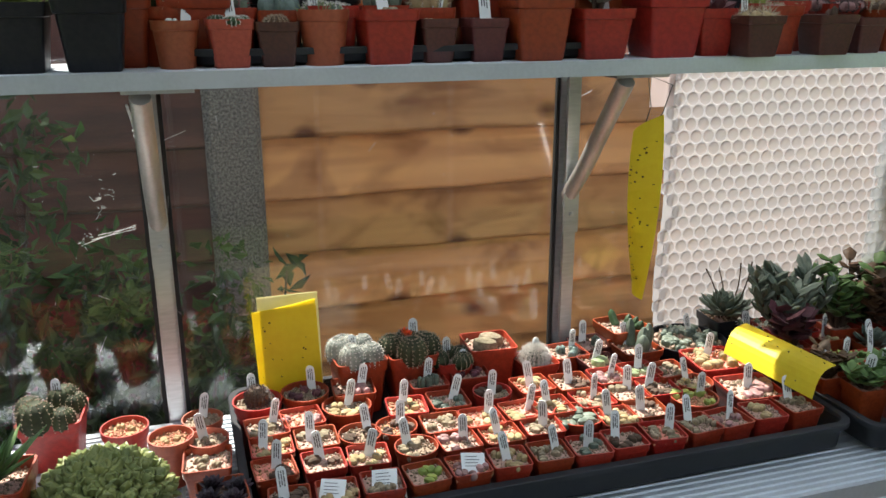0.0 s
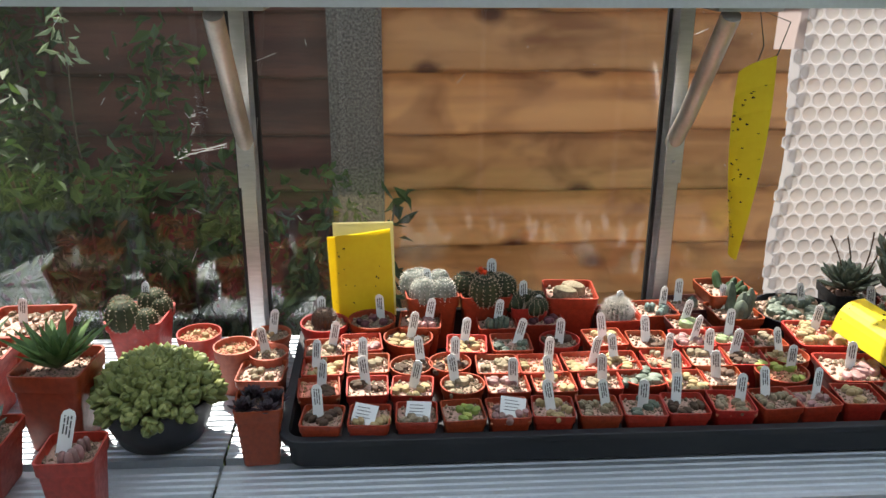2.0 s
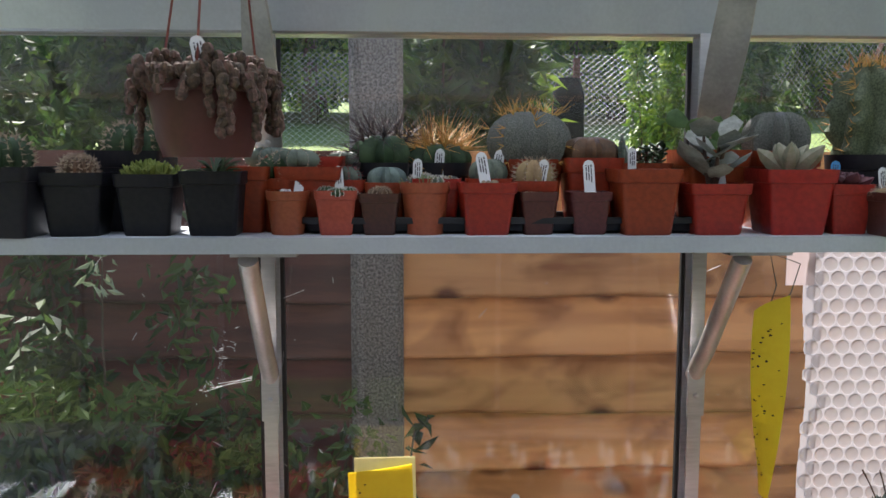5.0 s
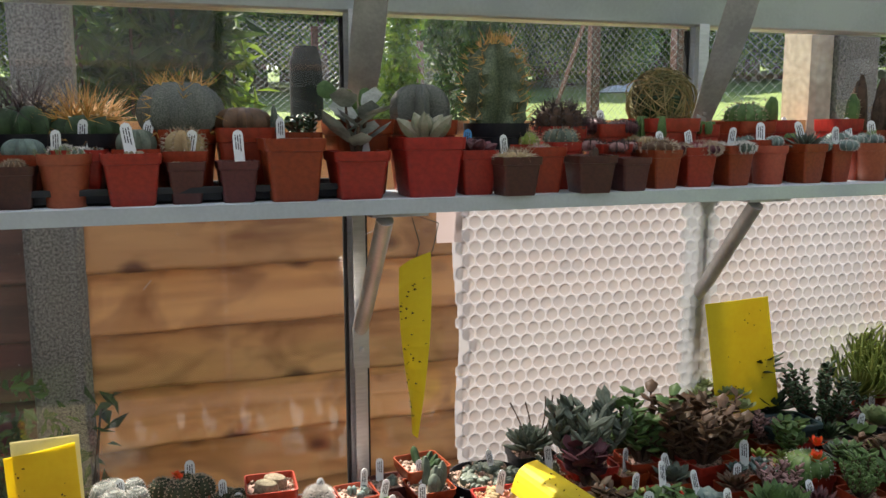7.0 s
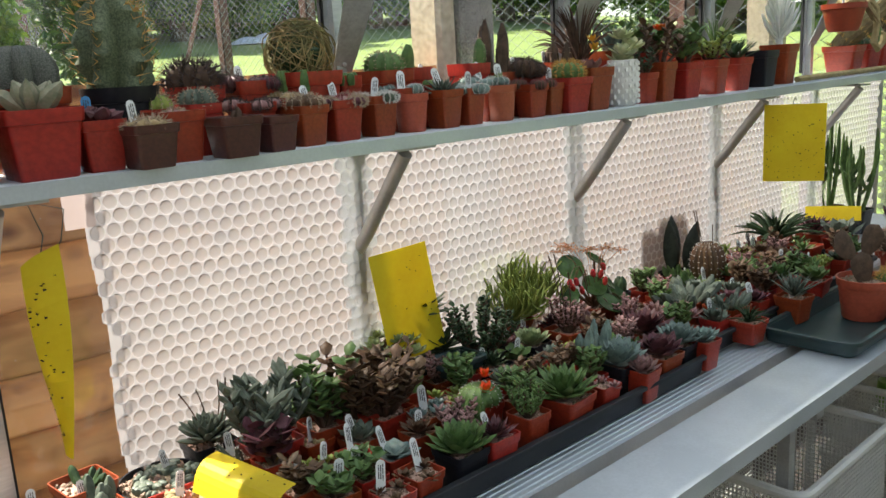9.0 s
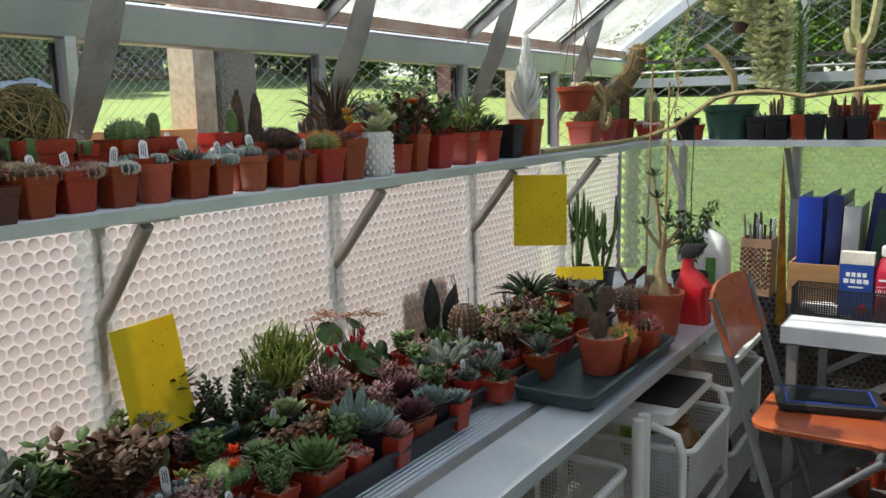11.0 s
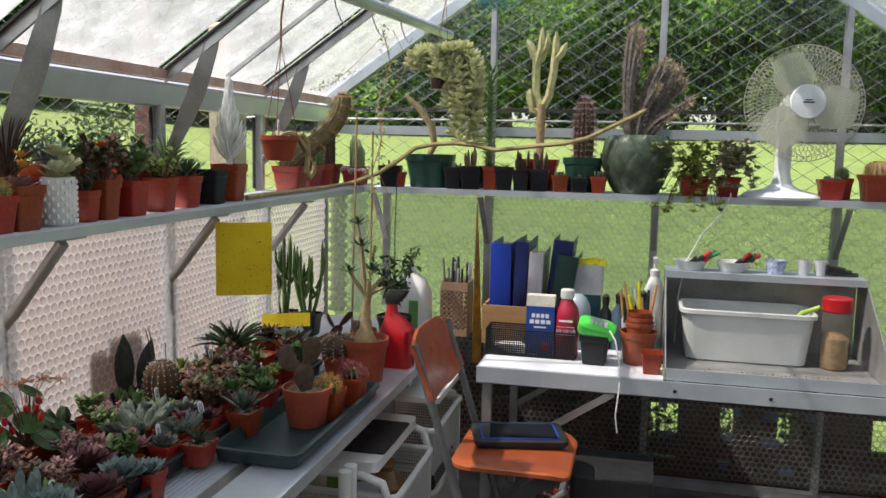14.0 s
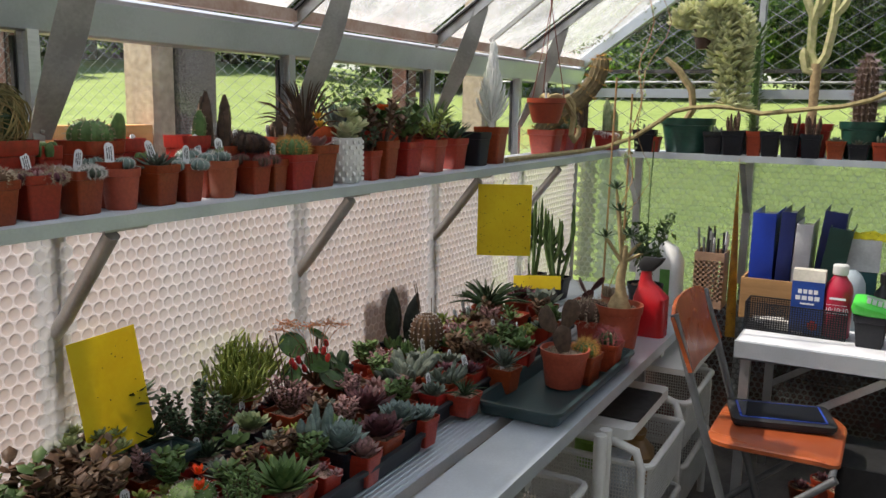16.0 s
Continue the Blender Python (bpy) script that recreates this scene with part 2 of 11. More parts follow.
# ---- mesh helpers ----
class Shape:
    """Collects vertices and faces, with a material slot for each face."""

    def __init__(self):
        self.v, self.f, self.m = [], [], []

    def add(self, verts, faces, slot=0, mat4=None):
        o = len(self.v)
        self.v.extend([tuple(mat4 @ Vector(p)) for p in verts] if mat4 is not None else [tuple(p) for p in verts])
        self.f.extend([tuple(i + o for i in f) for f in faces])
        self.m.extend([slot] * len(faces))
        return self

    def box(self, x0, y0, z0, x1, y1, z1, slot=0, mat4=None):
        vs = [(x, y, z) for z in (z0, z1) for y in (y0, y1) for x in (x0, x1)]
        return self.add(vs, [(0, 2, 3, 1), (4, 5, 7, 6), (0, 1, 5, 4), (2, 6, 7, 3), (0, 4, 6, 2), (1, 3, 7, 5)], slot, mat4)

    def loft(self, rings, cap0=True, cap1=True, slot=0, closed=True, mat4=None):
        """Skin over rings of equal length."""
        n = len(rings[0])
        vs = [p for r in rings for p in r]
        fs = []
        for i in range(len(rings) - 1):
            for j in range(n if closed else n - 1):
                k = (j + 1) % n
                fs.append((i * n + j, i * n + k, (i + 1) * n + k, (i + 1) * n + j))
        if cap0:
            fs.append(tuple(reversed(range(n))))
        if cap1:
            fs.append(tuple((len(rings) - 1) * n + j for j in range(n)))
        return self.add(vs, fs, slot, mat4)

    def tube(self, path, radius, seg=8, slot=0, cap=True):
        """A round bar along a path; radius is a number or one for each point."""
        path = [Vector(p) for p in path]
        rings, side = [], None
        for i, p in enumerate(path):
            d = (path[min(i + 1, len(path) - 1)] - path[max(i - 1, 0)]).normalized()
            if side is None:
                side = d.orthogonal().normalized()
            side = (side - d * side.dot(d)).normalized()
            up = d.cross(side)
            r = radius[i] if isinstance(radius, (list, tuple)) else radius
            rings.append([p + (side * math.cos(2 * math.pi * j / seg) + up * math.sin(2 * math.pi * j / seg)) * r for j in range(seg)])
        return self.loft(rings, cap, cap, slot)

    def lathe(self, profile, seg=20, slot=0, mat4=None, cap0=False, cap1=False, square=0.0):
        """Turned form from (radius, z) pairs; square above 0 makes it a square with that share of corner rounding."""
        rings = []
        for r, z in profile:
            ring = []
            for j in range(0 if square else seg):
                a = 2 * math.pi * (j + 0.5) / seg
                c, s = math.cos(a), math.sin(a)
                ring.append((r * c, r * s, z))
            for q in range(4 if square else 0):
                for e in range(6):
                    a = math.pi / 2 * (q + e / 5)
                    ring.append((r * (0.97 * (1 if q in (0, 3) else -1) * (1 - square) + square * 0.97 * math.cos(a)), r * (0.97 * (1 if q < 2 else -1) * (1 - square) + square * 0.97 * math.sin(a)), z))
            rings.append(ring)
        return self.loft(rings, cap0, cap1, slot, True, mat4)


def part(name, shape, mats, parent=None, label="", smooth=True, matrix=None, kind=""):
    """One mesh object; a child of parent when one is given."""
    me = bpy.data.meshes.new(name)
    me.from_pydata(shape.v, [], shape.f)
    for m in mats if isinstance(mats, (list, tuple)) else [mats]:
        me.materials.append(m)
    me.polygons.foreach_set("material_index", shape.m)
    if smooth:
        me.polygons.foreach_set("use_smooth", [True] * len(me.polygons))
        me.set_sharp_from_angle(angle=radians(38))
    me.update()
    ob = new(name, me)
    if matrix is not None:
        ob.matrix_basis = matrix
    if parent is not None:
        ob.parent = parent
    return tagged(ob, label, kind=kind)


def share(name, mesh, parent, matrix):
    """Another object on the same mesh."""
    ob = new(name, mesh)
    ob.matrix_basis = matrix
    if parent is not None:
        ob.parent = parent
    return ob


def thing(name, label, category, group="", matrix=None, kind=""):
    ob = new(name)
    ob.empty_display_size = 0.05
    if matrix is not None:
        ob.matrix_basis = matrix
    return tagged(ob, label, category, group, kind)


def bar(shape, a, b, w, h, up=(0, 0, 1), slot=0):
    """A rectangular bar from a to b, w across and h along up."""
    a, b = Vector(a), Vector(b)
    d = (b - a).normalized()
    s = d.cross(Vector(up)).normalized()
    u = s.cross(d)
    ring = lambda p: [p + s * w / 2 + u * h / 2, p - s * w / 2 + u * h / 2, p - s * w / 2 - u * h / 2, p + s * w / 2 - u * h / 2]
    shape.loft([ring(a), ring(b)], slot=slot)
    return shape


# ---- ground and what lies outside ----
G, W, X0, S = 1.265, 3.72, -1.86, 0.62      # side glass, end glass, near end, width of a bay
RIDGE, EAVE = 2.35, 1.465

def land(x, y):
    """Height of the lawn, level by the greenhouse and rising to the woods, more steeply towards +y."""
    k = min(1.0, max(0.0, (math.degrees(math.atan2(y, x - 1)) - 28) / 20)) if y > 0 else 0.0
    return -0.02 + (0.054 + 0.030 * k * k * (3 - 2 * k)) * max(0.0, min(80.0, math.hypot(x - 1, y)) - 5)


gr = Shape()
rings = [3, 5, 8, 14, 25, 45, 80, 160, 400]
gr.loft([[(1 + r * math.cos(6.2832 * k / 96), r * math.sin(6.2832 * k / 96), land(1 + r * math.cos(6.2832 * k / 96), r * math.sin(6.2832 * k / 96))) for k in range(96)] for r in rings], cap0=True, cap1=False)
tagged(part("ground", gr, GRASS, smooth=False), "wide mown green lawn reaching to the woods", "lawn", kind="structure")
PAVING = surf("damp_soil", (0.055, 0.045, 0.035), (0.03, 0.025, 0.02), 14, 0.95, 0, 0.8)
tagged(part("path", Shape().box(-3.0, G + 0.03, -0.03, W + 0.25, 1.72, -0.006), PAVING, smooth=False), "narrow strip of dark damp soil between glass and fence", "path", kind="structure")
# two unseen walls, added to cut fill light and darken reflections in the panes
BLOCKER = surf("light_block_dark", (0.085, 0.078, 0.07), (0.06, 0.055, 0.05), 3, 0.9, 0, 0.3)
tagged(part("wall_yard", Shape().box(-3.6, -2.35, -0.03, 3.4, -2.2, 2.7), BLOCKER, smooth=False), "unseen dark wall added beside the greenhouse to cut light", "wall", kind="structure")
tagged(part("wall_yard", Shape().box(-3.75, -2.2, -0.03, -3.6, 1.7, 2.7), BLOCKER, smooth=False), "unseen dark wall added behind the greenhouse to cut light", "wall", kind="structure")
fl = Shape().box(X0, -G, -0.05, W, G, 0.0)
tagged(part("floor", fl, CONCRETE, smooth=False), "dark damp concrete greenhouse floor", "floor", kind="structure")


def leaf_cloud(shape, rng, centre, size, count, leaf, slim=0.5, droop=0.3):
    """Small folded leaves scattered through a lumpy ellipsoid."""
    c, sz = Vector(centre), Vector(size)
    for _ in range(count):
        d = Vector((rng.gauss(0, 1), rng.gauss(0, 1), rng.gauss(0, 1))).normalized() * (rng.random() ** 0.4)
        p = c + Vector((d.x * sz.x, d.y * sz.y, d.z * sz.z))
        a = Vector((rng.uniform(-1, 1), rng.uniform(-1, 1), rng.uniform(-1, 0.6) - droop)).normalized()
        s = a.orthogonal().normalized()
        s.rotate(Matrix.Rotation(rng.uniform(0, 6.28), 3, a))
        L = leaf * rng.uniform(0.6, 1.3)
        w = s * L * slim * 0.5
        n = a.cross(s) * L * 0.12
        shape.add([p, p + a * L * 0.45 + w + n, p + a * L, p + a * L * 0.45 - w + n, p + a * L * 0.5], [(0, 1, 4), (1, 2, 4), (2, 3, 4), (3, 0, 4)])


def tree(name, x, y, h, spread, rng, leafmat, label, count=2600, leaf=0.3, low=0.25, group=""):
    t = thing(name, label, "tree", group, Matrix.Translation((x, y, land(x, y))))
    tr = Shape().tube([(0, 0, 0), (0.1 * spread * rng.uniform(-1, 1), 0, h * 0.4), (0, 0.1, h * 0.8)], [h * 0.03, h * 0.02, h * 0.006], 7)
    crown = Shape()
    for k in range(7):
        a, r = rng.uniform(0, 6.28), spread * rng.uniform(0.25, 0.75)
        z = h * rng.uniform(low + 0.1, 0.9)
        tip = (math.cos(a) * r, math.sin(a) * r, z)
        tr.tube([(0, 0, h * rng.uniform(0.2, 0.5)), (tip[0] * 0.5, tip[1] * 0.5, z * 0.8), tip], [h * 0.012, h * 0.007, h * 0.002], 5)
        leaf_cloud(crown, rng, tip, (spread * 0.55, spread * 0.55, h * 0.2), count // 8, leaf)
    leaf_cloud(crown, rng, (0, 0, h * (0.5 + low / 2)), (spread, spread, h * (0.5 - low / 2)), count // 8, leaf)
    part("trunk", tr, BARK, t)
    part("crown", crown, leafmat, t, smooth=False)
    return t


rng = random.Random(5)
woods = [tree("tree", 46, 0, 11, 3.8, rng, LEAF_W, "dark green woodland tree at the far edge of the lawn", 30000, 0.27, 0.02, "woodland edge") for _ in range(3)]
spots = [(40 + 4 * (i % 2) + rng.uniform(-1.5, 1.5), -34 + i * 2.5 + rng.uniform(-0.8, 0.8)) for i in range(27)] + [(50 + rng.uniform(-2, 2), -34 + i * 4.2 + rng.uniform(-1, 1)) for i in range(18)] + [(40 - i * 3.4 + rng.uniform(-1, 1), 36 + 4 * (i % 2) + rng.uniform(-2, 2)) for i in range(18)] + [(46 - i * 3.0 + rng.uniform(-1, 1), 44 + 3 * (i % 2) + rng.uniform(-1, 1)) for i in range(22)] + [(38 - i * 3.4 + rng.uniform(-1, 1), 35 + rng.uniform(-1, 1)) for i in range(14)]
for i, (x, y) in enumerate(spots):
    m = Matrix.Translation((x, y, land(x, y))) @ Matrix.Rotation(rng.uniform(0, 6.28), 4, "Z") @ Matrix.Diagonal((rng.uniform(0.9, 1.3), rng.uniform(0.9, 1.3), rng.uniform(0.85, 1.35), 1))
    if i < 3:
        woods[i].matrix_basis = m
    else:
        o = copy_thing(woods[i % 3], m)
        o.matrix_basis = m

# concrete posts of the garden fence
for k, (x0, x1, y0, top) in enumerate(((0.084, 0.192, 1.74, 1.75), (1.936, 2.008, 1.73, 1.56), (2.013, 2.145, 1.715, 1.56), (3.82, 3.965, 1.72, 1.80))):
    p = Shape()
    b = 0.012
    prof = lambda z, i=0.0: [(x0 + b + i, y0 + i, z), (x1 - b - i, y0 + i, z), (x1 - i, y0 + b + i, z), (x1 - i, y0 + 0.11 - i, z), (x0 + i, y0 + 0.11 - i, z), (x0 + i, y0 + b + i, z)]
    p.loft([prof(-0.02), prof(top), prof(top + 0.02, 0.02)])
    tagged(part("concrete_post", p, POSTTAN if k in (1, 3) else POSTCON), "smooth sandy concrete fence post outside the glass" if k in (1, 3) else "pitted aggregate concrete fence post outside the glass", "post")


def lap_fence(name, x0, x1, y, z0, n, step, mat, label):
    """Lapped boards, each with a slightly uneven sawn lower edge."""
    f = thing(name, label, "fence")
    rg = random.Random(n)
    for i in range(n):
        ph, bd, N = rg.uniform(0, 6.28), Shape(), 30
        wob = lambda x: 0.0035 * math.sin(x * 5.1 + ph) + 0.0018 * math.sin(x * 17 + 2 * ph) + 0.0008 * math.sin(x * 43 + ph)
        rings = []
        for k in range(N + 1):
            x = x0 + (x1 - x0) * k / N
            w = wob(x)
            rings.append([(x, -0.014, w), (x, -0.029, w + 0.007), (x, -0.030, w + 0.012), (x, -0.006, step + 0.02), (x, 0.002, step + 0.02), (x, 0.002, 0.0)])
        bd.loft(rings)
        part("board", bd, mat, f, smooth=False, matrix=Matrix.Translation((0, y + rg.uniform(-0.003, 0.003), z0 + i * step)) @ Matrix.Rotation(rg.uniform(-0.003, 0.003), 4, "Y"))
    return f


fence = lap_fence("board_fence", 0.180, 1.95, 1.785, 0.067, 9, 0.1238, FENCE, "golden brown horizontal lapped board fence panel")
for x in (1.91,):
    part("batten", Shape().box(x - 0.021, 1.742, 0.05, x + 0.021, 1.764, 1.20), FENCE, fence, smooth=False)
part("capping", Shape().box(0.195, 1.74, 1.20, 1.93, 1.80, 1.238), FENCE, fence, "reddish timber capping rail", smooth=False)
low = lap_fence("board_fence", 2.15, 3.83, 1.785, 0.04, 8, 0.122, FENCE, "low brown lapped board fence behind the bubble wrap")
old = lap_fence("board_fence", -2.6, 0.10, 1.80, 0.07, 9, 0.122, FENCE_OLD, "dark red-brown stained board fence panel behind shrubs")
part("capping", Shape().box(-2.6, 1.75, 1.20, 0.082, 1.815, 1.238), FENCE_OLD, old, smooth=False)


def chain_link(name, along, a0, a1, pos, z0, z1, w, h, r, mat, label):
    """Diamond mesh: wires zigzag up and over each other."""
    s = Shape()
    P = (lambda a, z: (a, pos, z)) if along == "x" else (lambda a, z: (pos, a, z))
    n, rows = int((a1 - a0) / w), int((z1 - z0) / h)
    for sgn in (1, -1):
        for i in range(-rows, n + rows):
            lo = a0 + i * w
            k0, k1 = (max(0, -i), min(rows, n - i)) if sgn > 0 else (max(0, i - n), min(rows, i))
            if k1 <= k0:
                continue
            e = r * 0.5 * sgn
            A, B = Vector(P(lo + sgn * k0 * w, z0 + k0 * h)), Vector(P(lo + sgn * k1 * w, z0 + k1 * h))
            A[1 if along == "x" else 0] += e
            B[1 if along == "x" else 0] += e
            s.tube([A, B], r, 3, cap=False)
    return tagged(part(name, s, mat, kind="stuff"), label, "fence", kind="stuff")


chain_link("chain_link_fence", "y", -2.2, 12.0, 4.02, 0.0, 2.6, 0.100, 0.066, 0.0013, WIRE, "galvanised chain-link fence close behind the end glass")
chain_link("chain_link_fence", "x", -6.0, 4.0, 12.05, 0.5, 2.7, 0.10, 0.08, 0.003, WIRE, "distant chain-link fence across the lawn")
RUSTPOST = surf("rusty_angle_iron", (0.14, 0.06, 0.045), (0.08, 0.035, 0.03), 20, 0.8, 0.2, 0.3)
for y in (2.25, 5.37, 6.63, 11.6):
    p = Shape().box(4.04, y, -0.02, 4.05, y + 0.09, 2.6).box(4.04, y, -0.02, 4.12, y + 0.01, 2.6)
    if y == 6.63:
        bar(p, (4.07, y + 0.08, 2.3), (4.07, y + 1.1, 0.9), 0.06, 0.012, (1, 0, 0))
    tagged(part("angle_iron_post", p, RUSTPOST, smooth=False), "rusty brown angle-iron fence post", "post")
for i, x in enumerate((-4.0, -2.2, -0.4, 1.3, 2.6)):
    tagged(part("fence_post", Shape().box(x, 12.0, -0.02, x + 0.09, 12.06, 2.6), RUSTPOST, smooth=False), "dark distant fence post", "post")
bars = Shape()
for z in (1.42, 2.25):
    bars.tube([(4.03, -2.2, z), (4.03, 1.9, z)], 0.006, 5)
tagged(part("straining_wire", bars, WIRE), "taut straining wires of the end fence", "wire")
# white sheeted heap and a dark water butt on the lawn
hp = Shape()
hx, hy = 19.6, 30.2
for i in range(4):
    hp.loft([[(hx - 1.2 + i * 0.8 + 0.8 * math.cos(a) * q, hy + 0.7 * math.sin(a) * q, land(hx, hy) - 0.05 + (0.30 + 0.16 * math.sin(i * 2.2)) * (1 - q * q)) for a in [6.283 * k / 14 for k in range(14)]] for q in (1, 0.8, 0.4, 0.05)])
tagged(part("covered_heap", hp, surf("white_sheet", (0.8, 0.8, 0.82), None, 3, 0.5)), "long low heap under white sheeting on the lawn", "heap")
tagged(part("compost_bin", Shape().lathe([(0.0, 0), (0.30, 0), (0.28, 1.0), (0.2, 1.12), (0.0, 1.13)], 10, mat4=Matrix.Translation((2.25, 10.6, 0.40)) @ Matrix.Diagonal((0.72, 0.72, 1.6, 1))), surf("black_plastic", (0.012, 0.012, 0.014), None, 10, 0.85, spec=0.15)), "black plastic compost bin on the lawn", "bin")

# shrubs against the fence
rng = random.Random(11)
def shrub(x, y, z0, h, r, mat, label, count, leaf, slim):
    t = thing("shrub", label, "shrub", matrix=Matrix.Translation((x, y, land(x, y))))
    st, lf = Shape(), Shape()
    for k in range(9):
        a = rng.uniform(0, 6.28)
        tip = Vector((math.cos(a) * r * rng.uniform(0.3, 1), math.sin(a) * r * 0.5 * rng.random(), z0 + h * rng.uniform(0.5, 1)))
        st.tube([(tip.x * 0.15, tip.y * 0.1, 0), (tip.x * 0.5, tip.y * 0.5, tip.z * 0.55), tip], [0.008, 0.006, 0.002], 5)
        for q in (0.55, 0.75, 0.92, 1.0):
            leaf_cloud(lf, rng, (tip.x * q, tip.y * q, z0 + (tip.z - z0) * q), (r * 0.28, r * 0.22, h * 0.13), count // 36, leaf, slim)
    part("stem_clump", st, BARK, t)
    part("foliage", lf, mat, t, smooth=False, kind="stuff")


shrub(-0.38, 1.62, 0.12, 0.98, 0.34, LEAF_A, "leafy green shrub growing between the glass and fence", 2000, 0.040, 0.42)
shrub(-0.02, 1.55, 0.05, 0.72, 0.24, LEAF_A, "low sprawling green shrub at the foot of the glass", 1500, 0.034, 0.45)
shrub(0.13, 1.58, 0.0, 0.80, 0.11, LEAF_A, "leafy weed in front of the post", 260, 0.05, 0.4)
shrub(-0.70, 1.58, 0.05, 0.75, 0.4, LEAF_A, "dense green shrub behind the glass", 800, 0.05, 0.5)
shrub(-0.55, 2.35, 0.9, 1.15, 0.55, LEAF_A, "tall dense green shrub behind the fence", 5200, 0.06, 0.35)
shrub(0.27, 2.3, 0.9, 1.05, 0.26, LEAF_A, "tall shrub with long leaves behind the fence", 1500, 0.09, 0.25)
shrub(0.50, 2.5, 0.9, 0.72, 0.13, LEAF_B, "yellow-green reedy shrub behind the fence", 300, 0.12, 0.16)
shrub(1.98, 6.0, 0.0, 2.3, 0.36, LEAF_B, "rounded bright green bush on the lawn", 3400, 0.075, 0.5)
shrub(3.55, 8.2, 0.0, 2.5, 0.5, LEAF_A, "dark green bush beyond the fence", 3000, 0.11, 0.5)
shrub(-1.2, 3.0, 0.2, 1.9, 0.7, LEAF_A, "large dark green shrub behind the fence", 1800, 0.12, 0.4)
shrub(6.6, 4.6, 0.0, 1.55, 0.8, LEAF_A, "dark clipped hedge plant beyond the end fence", 2600, 0.07, 0.4)
shrub(-0.15, 1.66, 0.05, 0.62, 0.3, LEAF_A, "dense dark green shrub low behind the glass", 1100, 0.04, 0.4)
shrub(-0.45, 1.55, 0.0, 0.55, 0.35, LEAF_A, "dark undergrowth at the foot of the glass", 1100, 0.04, 0.4)
shrub(0.09, 1.50, 0.0, 0.76, 0.16, LEAF_A, "green leafy weed close behind the glass", 420, 0.032, 0.4)
shrub(-0.32, 1.50, 0.1, 0.86, 0.22, LEAF_A, "dark leafy weeds pressed against the near panes", 800, 0.045, 0.35)
# a pale-leaved sprig and a shred of cobweb by the near panes
sg = thing("sprig", "slender sprig with pale sunlit leaves outside the glass", "plant", matrix=Matrix.Translation((-0.335, 1.52, 0)))
sgs, sgl = Shape(), Shape()
sgs.tube([(0.02, 0.02, 0.0), (0.01, 0.0, 0.5), (0.0, 0.0, 0.9), (0.006, 0.0, 1.085)], [0.003, 0.0026, 0.002, 0.0012], 5)
for k in range(12):
    z, a = 0.99 + 0.10 * k / 12, 2.4 * k
    leaf_cloud(sgl, rng, (0.016 * math.cos(a), 0.016 * math.sin(a), z), (0.010, 0.010, 0.008), 2, 0.030, 0.3)
part("stem", sgs, BARK, sg)
part("foliage", sgl, surf("silver_leaf", (0.36, 0.44, 0.27), (0.25, 0.33, 0.18), 20, 0.5, 0, 0.0, trans=0.3), sg, smooth=False, kind="stuff")
cw = Shape()
for k in range(36):
    u = rng.random()
    p = Vector((-0.105 + 0.05 * u + rng.gauss(0, 0.008), G - 0.006, 0.875 + 0.10 * u + rng.gauss(0, 0.012)))
    cw.tube([p, p + Vector((rng.gauss(0, 0.004), 0, rng.gauss(0, 0.003)))], 0.0004, 3)
for k in range(3):
    cw.tube([(-0.10 + 0.01 * k, G - 0.006, 0.885 + 0.006 * k), (-0.03, G - 0.007, 0.905 + rng.uniform(-0.004, 0.004))], 0.0003, 3)
tagged(part("cobweb", cw, surf("grey_silk", (0.7, 0.7, 0.68), None, 20, 0.8), kind="stuff"), "torn grey cobweb with husks stuck on the glass", "cobweb", kind="stuff")
fs = Shape()
for k in range(150):
    p = Vector((rng.uniform(-0.55, 1.0), G - 0.004, rng.uniform(0.65, 1.12)))
    L = 0.001 if k % 6 else 0.012
    fs.tube([p, p + Vector((rng.gauss(0, L), 0, rng.gauss(0, L)))], 0.0004, 3)
tagged(part("glass_smear", fs, surf("white_fleck", (0.75, 0.75, 0.72), None, 20, 0.7), kind="stuff"), "white flecks and scratches dried on the glass", "dirt", kind="stuff")
RED_PLANK = surf("dark_red_paint", (0.13, 0.022, 0.016), (0.07, 0.014, 0.011), 12, 0.6, 0, 0.2, 90)
# low dark boarding outside the foot of the end glass
lb = thing("low_board_wall", "low dark boards outside the end glass, partly added as darkness", "boards")
# the FENCE_OLD boards are added to stand for the shade under the table
for k in range(4):
    part("board", Shape().box(3.80, -0.10, 0.0 + k * 0.14, 3.82, 1.25, 0.135 + k * 0.14), FENCE_OLD, lb, smooth=False)
for z0, z1 in ((0.0, 0.085), (0.54, 0.60)):
    part("board", Shape().box(3.80, -1.25, z0, 3.82, -0.105, z1), FENCE_OLD, lb, smooth=False)
part("rail", Shape().box(3.775, -1.25, 0.105, 3.797, -0.105, 0.192), RED_PLANK, lb, "dark red-brown painted rail", smooth=False)
for y0, y1 in ((-0.375, -0.212), (-0.588, -0.424), (-0.93, -0.70)):
    part("upright", Shape().box(3.825, y0, 0.0, 3.845, y1, 0.54), RED_PLANK, lb, "dark red painted upright board", smooth=False)
part("upright", Shape().box(3.785, -0.104, 0.0, 3.815, -0.05, 0.60), FENCE_OLD, lb, smooth=False)
# sky reflections low on the end wall, painted as small blue tabs
SKY_GLINT = surf("sky_glint_blue", (0.20, 0.26, 0.55), (0.15, 0.20, 0.44), 20, 0.4)
